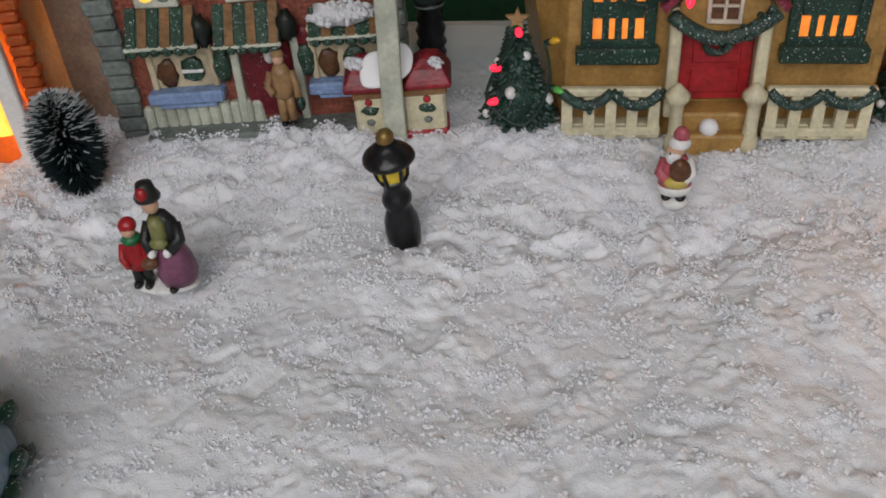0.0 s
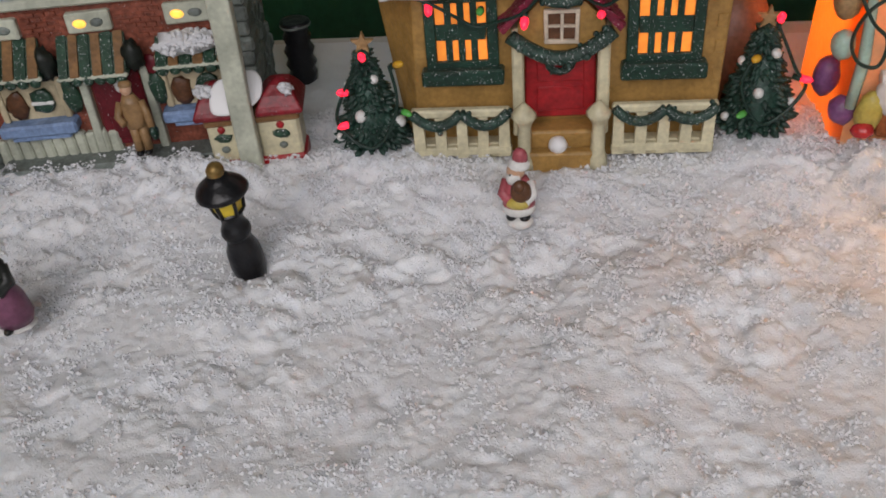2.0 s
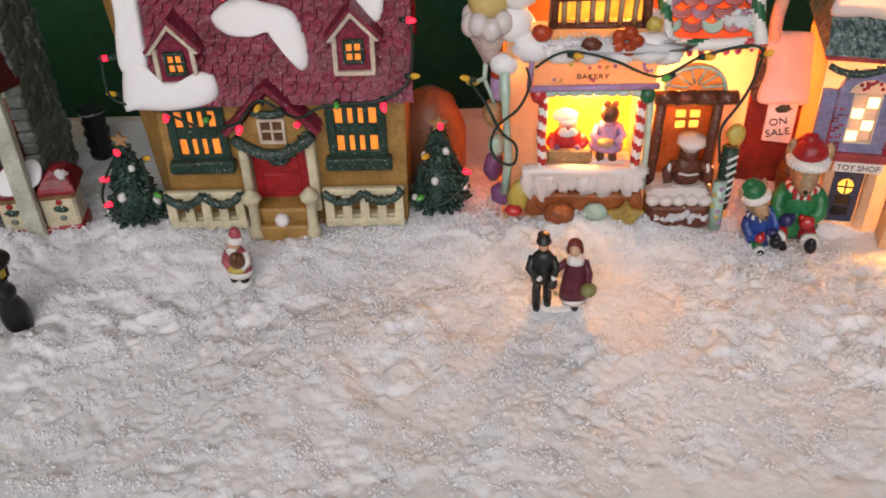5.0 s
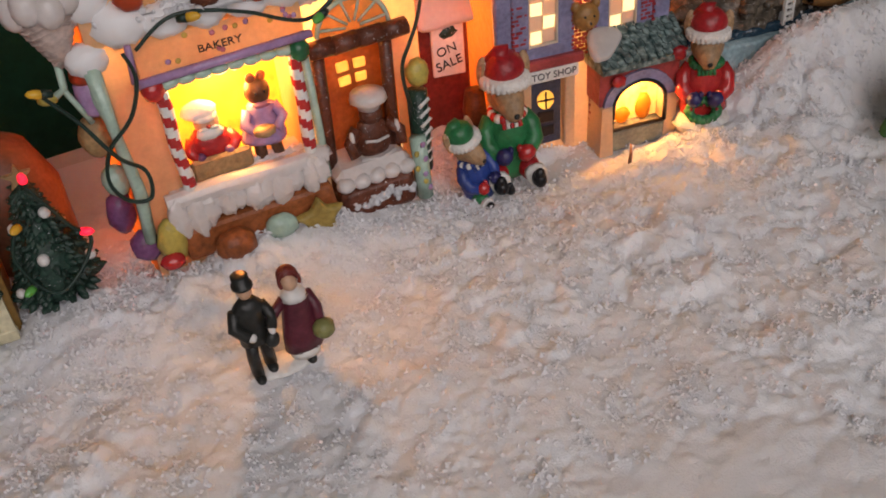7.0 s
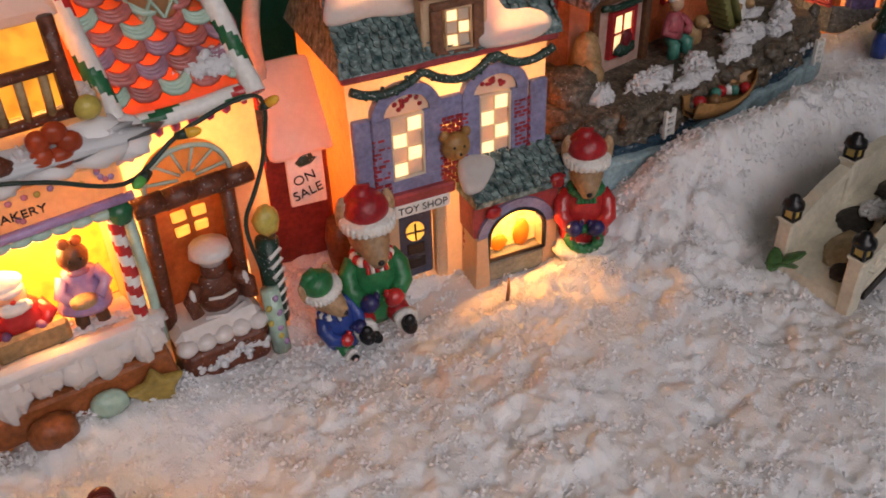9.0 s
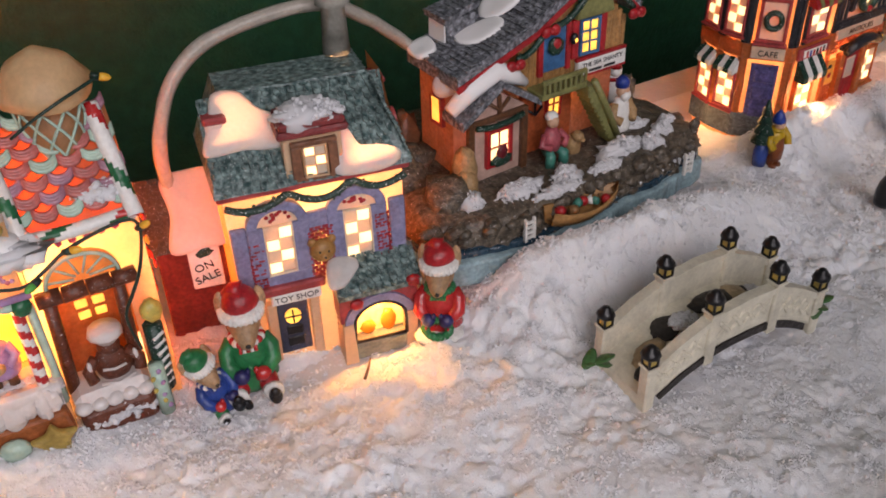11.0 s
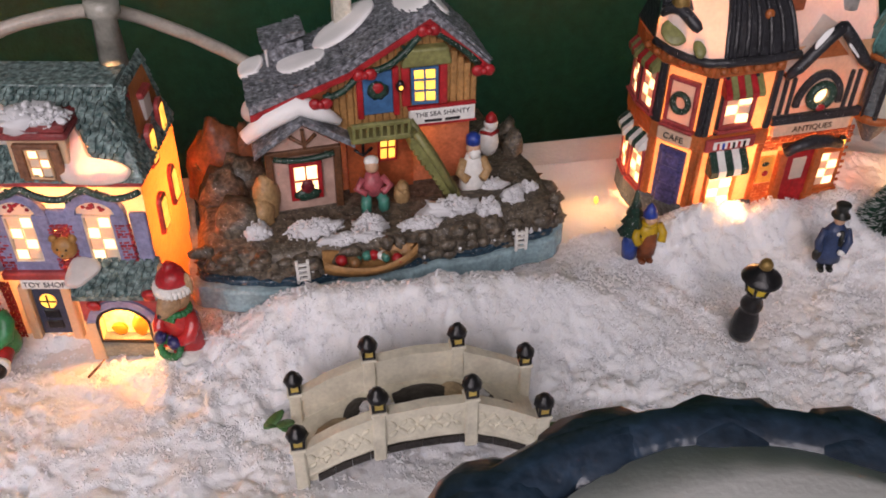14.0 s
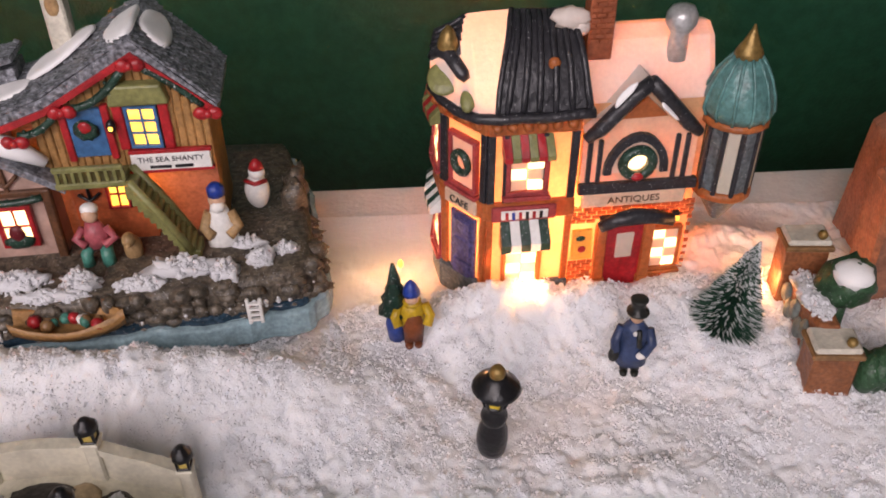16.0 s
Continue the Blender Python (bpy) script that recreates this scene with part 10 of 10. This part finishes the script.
def near_end_house():
    th = thing("orange_brick_house", -34.5, 3.2, 0, 18, "lit orange brick village house with a white corner post", "village house")
    s = Shape()
    s.add([(-12, 0, -1), (0, 0, -1), (0.6, 0, 13), (-12, 0, 13)], [(0, 1, 2, 3)])
    part("wall", s, GLOWBRICK, th)
    part("side_wall", Shape().add([(0, 0, -1), (1.0, 9, -1), (1.0, 9, 13), (0.6, 0, 13)], [(0, 1, 2, 3)]), AMBER, th)
    q = Shape()
    for k in range(16):
        q.box(-0.1, 1.1 - 0.15 * (k % 2), -0.35, 0.6, -0.6 + k * 0.62, -0.05 + k * 0.62, 0.12)
    part("corner_brick", q, GLOWBRICK, th, "orange brick corner")
    part("corner_post", Shape().box(-1.35, -0.35, -0.8, -0.1, -0.8, 14, 0.1), WHITE, th, "white corner post")
    part("wing_wall", Shape().add([(1.0, 4.5, -1), (7.8, 2.6, -1), (7.8, 2.6, 13), (1.0, 4.5, 13)], [(0, 1, 2, 3)]), AMBER, th, "amber lit rear wing")
    part("pane", Shape().box(-3.6, -1.6, -0.2, 0.1, 1.0, 3.4, 0.1), LITYELLOW, th)
    bulb("orange_house_bulb", -37.5, 11.0, 5.0, 0.6, WARM, 1.0)


near_end_house()

# ---- pieces that stand near the front edge of the table ----


def pavilion():
    th = thing("snowy_round_pavilion", 60.3, -36.4, -1.1, 0, "tall round pavilion with navy scalloped eaves and snowy roof", "ornament")
    NAVYRIM = paint("navy_eaves_paint", (0.018, 0.035, 0.06), 0.3, 0.35, 0.3, 0.3, coat=0.3)
    part("body", Shape().lathe([(5.4, -0.2), (5.2, 1.0), (4.4, 1.6), (4.2, 27.5)], 24), CREAM, th)
    R = 6.6
    part("eaves_ring", Shape().tube([(R * math.cos(t), R * math.sin(t), 28.3) for t in np.linspace(0, 2 * math.pi, 41)[:-1]], 0.62, 9, 0, True), NAVYRIM, th, "navy blue scalloped eaves")
    for k in range(18):
        a = k * 2 * math.pi / 18
        part("scallop", Shape().blob((6.55 * math.cos(a), 6.55 * math.sin(a), 28.3), (1.25, 0.95, 0.6), 0, 9, 14, 0.2, 1.2, rot(math.degrees(a) + 90, "Z", (6.55 * math.cos(a), 6.55 * math.sin(a), 0))), NAVYRIM, th)
    part("roof_snow", Shape().lathe([(6.0, 28.0), (5.9, 28.7), (4.9, 29.3), (2.8, 29.7), (1.0, 29.9)], 40, wob=0.05), PAD, th, "white snow on the roof")
    for k in range(3):
        a = k * 2.1
        part("holly_leaf", Shape().blob((1.3 * math.cos(a), 1.3 * math.sin(a), 29.8), (1.3, 0.7, 0.18), 0, 7, 12, 0.5, 3, rot(math.degrees(a), "Z", (1.3 * math.cos(a), 1.3 * math.sin(a), 0))), LEAF, th)
    part("holly_berry", Shape().blob((0, 0, 30.1), 0.45, 0, 8, 10), REDPAINT, th)


def blue_pot():
    th = thing("blue_holly_pot", -27.5, -21.8, -0.8, 0, "round blue grey pot with painted holly leaves", "ornament")
    part("body", Shape().lathe([(4.2, -0.2), (5.0, 1.5), (5.0, 3.0), (4.4, 4.2), (3.6, 4.6), (3.2, 4.2)], 28), paint("blue_grey_glaze", (0.12, 0.20, 0.27), 0.3, 0.2, 0.3), th)
    lf = Shape()
    rnd = random.Random(8)
    for k in range(26):
        a, z = rnd.uniform(-1.2, 1.6), rnd.uniform(0.3, 3.2)
        lf.blob((5.0 * math.cos(a), 5.0 * math.sin(a), z), (0.35, 0.7, 0.4), 0, 6, 8, 0.4, 3)
    part("holly_leaf", lf, DARKGREEN, th)


pavilion(), blue_pot()
tw = Shape().tube([(0, 0, 0), (0.5, 0.5, 0.15), (0.95, 1.05, 0.3)], [0.1, 0.09, 0.05], 6)
single("twig", tw, BROWN, 40.6, 2.5, -0.45, 0, "short brown twig lying on the snow", "twig")
single("brown_glove_ornament", Shape().blob((0, 0, 4.5), (2.3, 1.6, 4.4), 0, 12, 16, 0.35, 1.5).blob((1.9, 0, 6.6), (1.0, 1.0, 2.0), 0, 9, 12, 0.3, 1.5), paint("rusty_brown_glaze", (0.20, 0.08, 0.04), 0.4, 0.3), 49.2, 16.5, -0.5, 0, "lumpy rusty brown ornament behind the toy shop", "ornament")
single("black_ribbed_barrel", Shape().lathe([(0.85, -0.5), (0.95, 0.2), (0.78, 0.5), (0.98, 0.9), (0.8, 1.3), (0.98, 1.8), (0.78, 2.2), (0.92, 2.7), (0.74, 3.1), (0.95, 3.5), (0.95, 3.7), (0.7, 3.7)], 20).lathe([(0.96, 3.42), (0.99, 3.5), (0.96, 3.58)], 20, (0, 0, 0), 1), [BLACK, STONE], -14.5, 16.6, -0.6, 0, "black ribbed barrel behind the brick shop", "barrel")
# plain turned shape in orange brown between the yellow house and the bakery
single("brown_round_form", Shape().lathe([(1.9, -0.5), (2.5, 1.5), (2.5, 4.5), (1.7, 6.6), (0.6, 7.4)], 18), paint("orange_brown_form_paint", (0.22, 0.10, 0.055), 0.4, 0.2, 0.3), 11.2, 12.5, -0.8, 0, "orange brown rounded form behind the yellow house", "pot")

# ---- light strings and lamp leads ----
WIRE = paint("green_wire", (0.01, 0.035, 0.025), 0.4, 0.1)
CLEAR = paint("grey_lead", (0.42, 0.38, 0.33), 0.3, 0.1, 0.15)
REDLED = lit("red_led", (1.0, 0.02, 0.05), 3.2, 0.35, 500)
AMBERLED = paint("unlit_amber_bulb", (0.75, 0.42, 0.04), 0.2, 0.05, 0.1)
GREENLED = paint("unlit_green_bulb", (0.10, 0.42, 0.08), 0.2, 0.05, 0.1)


def smooth(pts, n=6):
    out = []
    k = len(pts)
    P = [Vector(p) for p in pts]
    for i in range(k - 1):
        p = [P[max(i - 1, 0)], P[i], P[i + 1], P[min(i + 2, k - 1)]]
        for j in range(n):
            f = j / n
            out.append(0.5 * (2 * p[1] + (p[2] - p[0]) * f + (2 * p[0] - 5 * p[1] + 4 * p[2] - p[3]) * f * f + (3 * p[1] - p[0] - 3 * p[2] + p[3]) * f**3))
    return out + [P[-1]]


def string_of(name, label, wires, bulbs):
    th = thing(name, *wires[0][0], 0, label, "string lights")
    o = Vector(wires[0][0])
    for w in wires:
        part("wire", Shape().tube([q - o for q in smooth(w)], 0.09, 6), WIRE, th)
    for p, d, kind in bulbs:
        d = Vector(d).normalized()
        c = Vector(p) - o
        sh = Shape().tube([c - d * 0.55, c - d * 0.12], [0.15, 0.2], 8, 1)
        sh.tube([c - d * 0.18, c + d * 0.08, c + d * 0.32, c + d * 0.44], [0.18, 0.2, 0.15, 0.04], 9, 0)
        part("bulb", sh, [{"r": REDLED, "y": AMBERLED, "g": GREENLED}[kind], WIRE], th)
    return th


string_of("string_lights", "string of small coloured bulbs along the yellow house eaves", [
    [(-7.4, 5.2, 12.6), (-7.2, 4.9, 10.0), (-4.4, 5.0, 9.0), (-2.2, 5.2, 7.6), (-1.2, 5.0, 7.8), (0.3, 4.4, 8.6), (1.9, 4.0, 10.2), (3.9, 4.4, 8.8), (5.4, 5.2, 9.2), (9.0, 5.2, 9.6), (10.6, 5.8, 10.8), (10.8, 6.2, 14.0)],
    [(0.1, 6.4, 15.8), (3.0, 6.9, 16.2), (5.5, 7.2, 16.8)],
], [((-7.2, 5.5, 12.3), (-1, -0.2, 0), "r"), ((-7.2, 5.2, 10.1), (-0.6, -0.6, 0.4), "y"), ((-4.3, 5.0, 8.7), (0, -0.6, -0.6), "r"), ((-1.8, 5.0, 8.4), (0, -1, 0.2), "g"), ((0.3, 4.3, 8.2), (0, -0.7, -0.5), "r"), ((1.8, 3.9, 9.8), (-0.3, -0.8, -0.2), "y"), ((3.9, 4.3, 8.4), (0, -0.7, 0.4), "r"), ((6.2, 5.0, 9.4), (0, -0.8, 0), "g"), ((9.0, 5.2, 9.2), (0.2, -0.7, -0.7), "r"), ((10.8, 5.8, 10.8), (1, -0.3, 0.2), "y"), ((10.7, 6.0, 14.2), (1, -0.2, 0), "r"), ((0.1, 6.2, 15.6), (0, -0.8, 0.3), "r"), ((3.2, 6.8, 16.1), (0.4, -0.8, 0), "y")])
string_of("string_lights", "string of small coloured bulbs wound round a fir", [
    [(-7.9, 4.6, 6.2), (-8.8, 4.4, 4.6), (-9.4, 4.4, 2.8), (-7.6, 3.9, 1.6), (-6.2, 4.3, 3.6), (-6.4, 4.8, 5.8)],
], [((-7.7, 4.6, 6.4), (0, -0.6, 0.8), "r"), ((-8.8, 4.5, 4.5), (-0.7, -0.6, 0.2), "r"), ((-9.0, 4.4, 2.7), (-0.8, -0.5, 0), "r"), ((-6.0, 4.7, 5.9), (0.6, -0.5, 0.4), "y"), ((-5.8, 4.4, 3.4), (0.8, -0.6, 0), "g")])
string_of("string_lights", "string of small coloured bulbs wound round the second fir", [
    [(12.2, 6.2, 7.0), (13.3, 5.8, 4.8), (13.9, 5.8, 3.6), (12.0, 5.2, 2.0), (10.8, 5.6, 4.0), (11.6, 5.9, 5.6)],
], [((12.3, 6.0, 7.3), (0, -0.5, 0.8), "r"), ((13.8, 5.8, 4.2), (0.8, -0.5, 0), "r"), ((11.4, 5.6, 5.4), (-0.5, -0.8, 0.2), "y"), ((11.0, 5.2, 2.6), (-0.6, -0.7, 0), "g")])
string_of("string_lights", "dark green light string draped over the bakery", [
    [(17.9, 5.0, 11.7), (19.7, 4.9, 12.7), (22.4, 4.8, 12.2), (24.9, 4.8, 11.1), (27.2, 5.2, 12.1), (29.3, 5.4, 12.6), (30.7, 5.4, 12.5), (30.6, 5.3, 10.6), (29.7, 5.0, 8.8), (29.1, 4.9, 7.5), (29.3, 4.9, 5.3)],
    [(17.4, 5.2, 11.6), (17.6, 5.0, 10.5), (17.1, 4.9, 9.2), (15.9, 5.0, 8.0), (15.4, 5.0, 6.6), (15.9, 5.0, 5.4), (16.8, 5.0, 5.2), (16.9, 4.9, 6.6), (16.0, 4.8, 7.6), (15.0, 5.2, 9.4), (14.0, 5.4, 10.9)],
], [((14.0, 5.3, 10.9), (-1, -0.2, 0.3), "y"), ((20.2, 4.5, 12.6), (0.8, -0.5, 0.1), "y"), ((25.4, 4.5, 11.2), (-0.8, -0.5, -0.2), "g"), ((27.6, 4.8, 12.3), (0.9, -0.4, 0.2), "y"), ((31.0, 5.2, 12.3), (0.5, -0.5, 0.5), "y")])
string_of("string_lights", "dark green light string in the bakery cream tub", [
    [(26.6, 7.6, 17.2), (28.8, 7.4, 18.4), (31.2, 8.4, 18.9)],
], [((31.3, 8.4, 18.8), (0.9, -0.2, -0.3), "y")])
lead = thing("lamp_lead", 33.5, 13.0, 8.0, 0, "pale flexible lamp lead looped over the toy shop", "cable")
part("wire", Shape().tube([q - Vector((33.5, 13.0, 8.0)) for q in smooth([(34.0, 13.0, 8.2), (34.0, 13.6, 11.5), (35.2, 14.2, 14.6), (37.5, 14.6, 16.6), (41.0, 14.6, 17.5), (44.6, 13.6, 18.0), (48.0, 14.8, 16.0), (51.5, 16.5, 13.0), (53.5, 17.5, 11.0), (54.5, 18.5, 8.0)])], 0.42, 9), CLEAR, lead)
for nm, x, y in (("warm_floor_bulb", 76.5, 14.5), ("warm_floor_bulb", 98.8, 9.5), ("warm_floor_bulb", 47.9, 7.2), ("warm_floor_bulb", 84.2, 8.6)):
    b = single(nm, Shape().blob((0, 0, 0.4), (0.2, 0.2, 0.35), 0, 8, 10), LITYELLOW, x, y, 1.8 if x == 84.2 else 0.0, 0, "tiny warm string bulb half buried in the snow", "string lights", "buried bulbs")
    bulb("buried_glow", x, y, 3.4 if x == 84.2 else 2.2, 0.025 if x > 95 else 0.05, (1.0, 0.5, 0.18), 0.4)
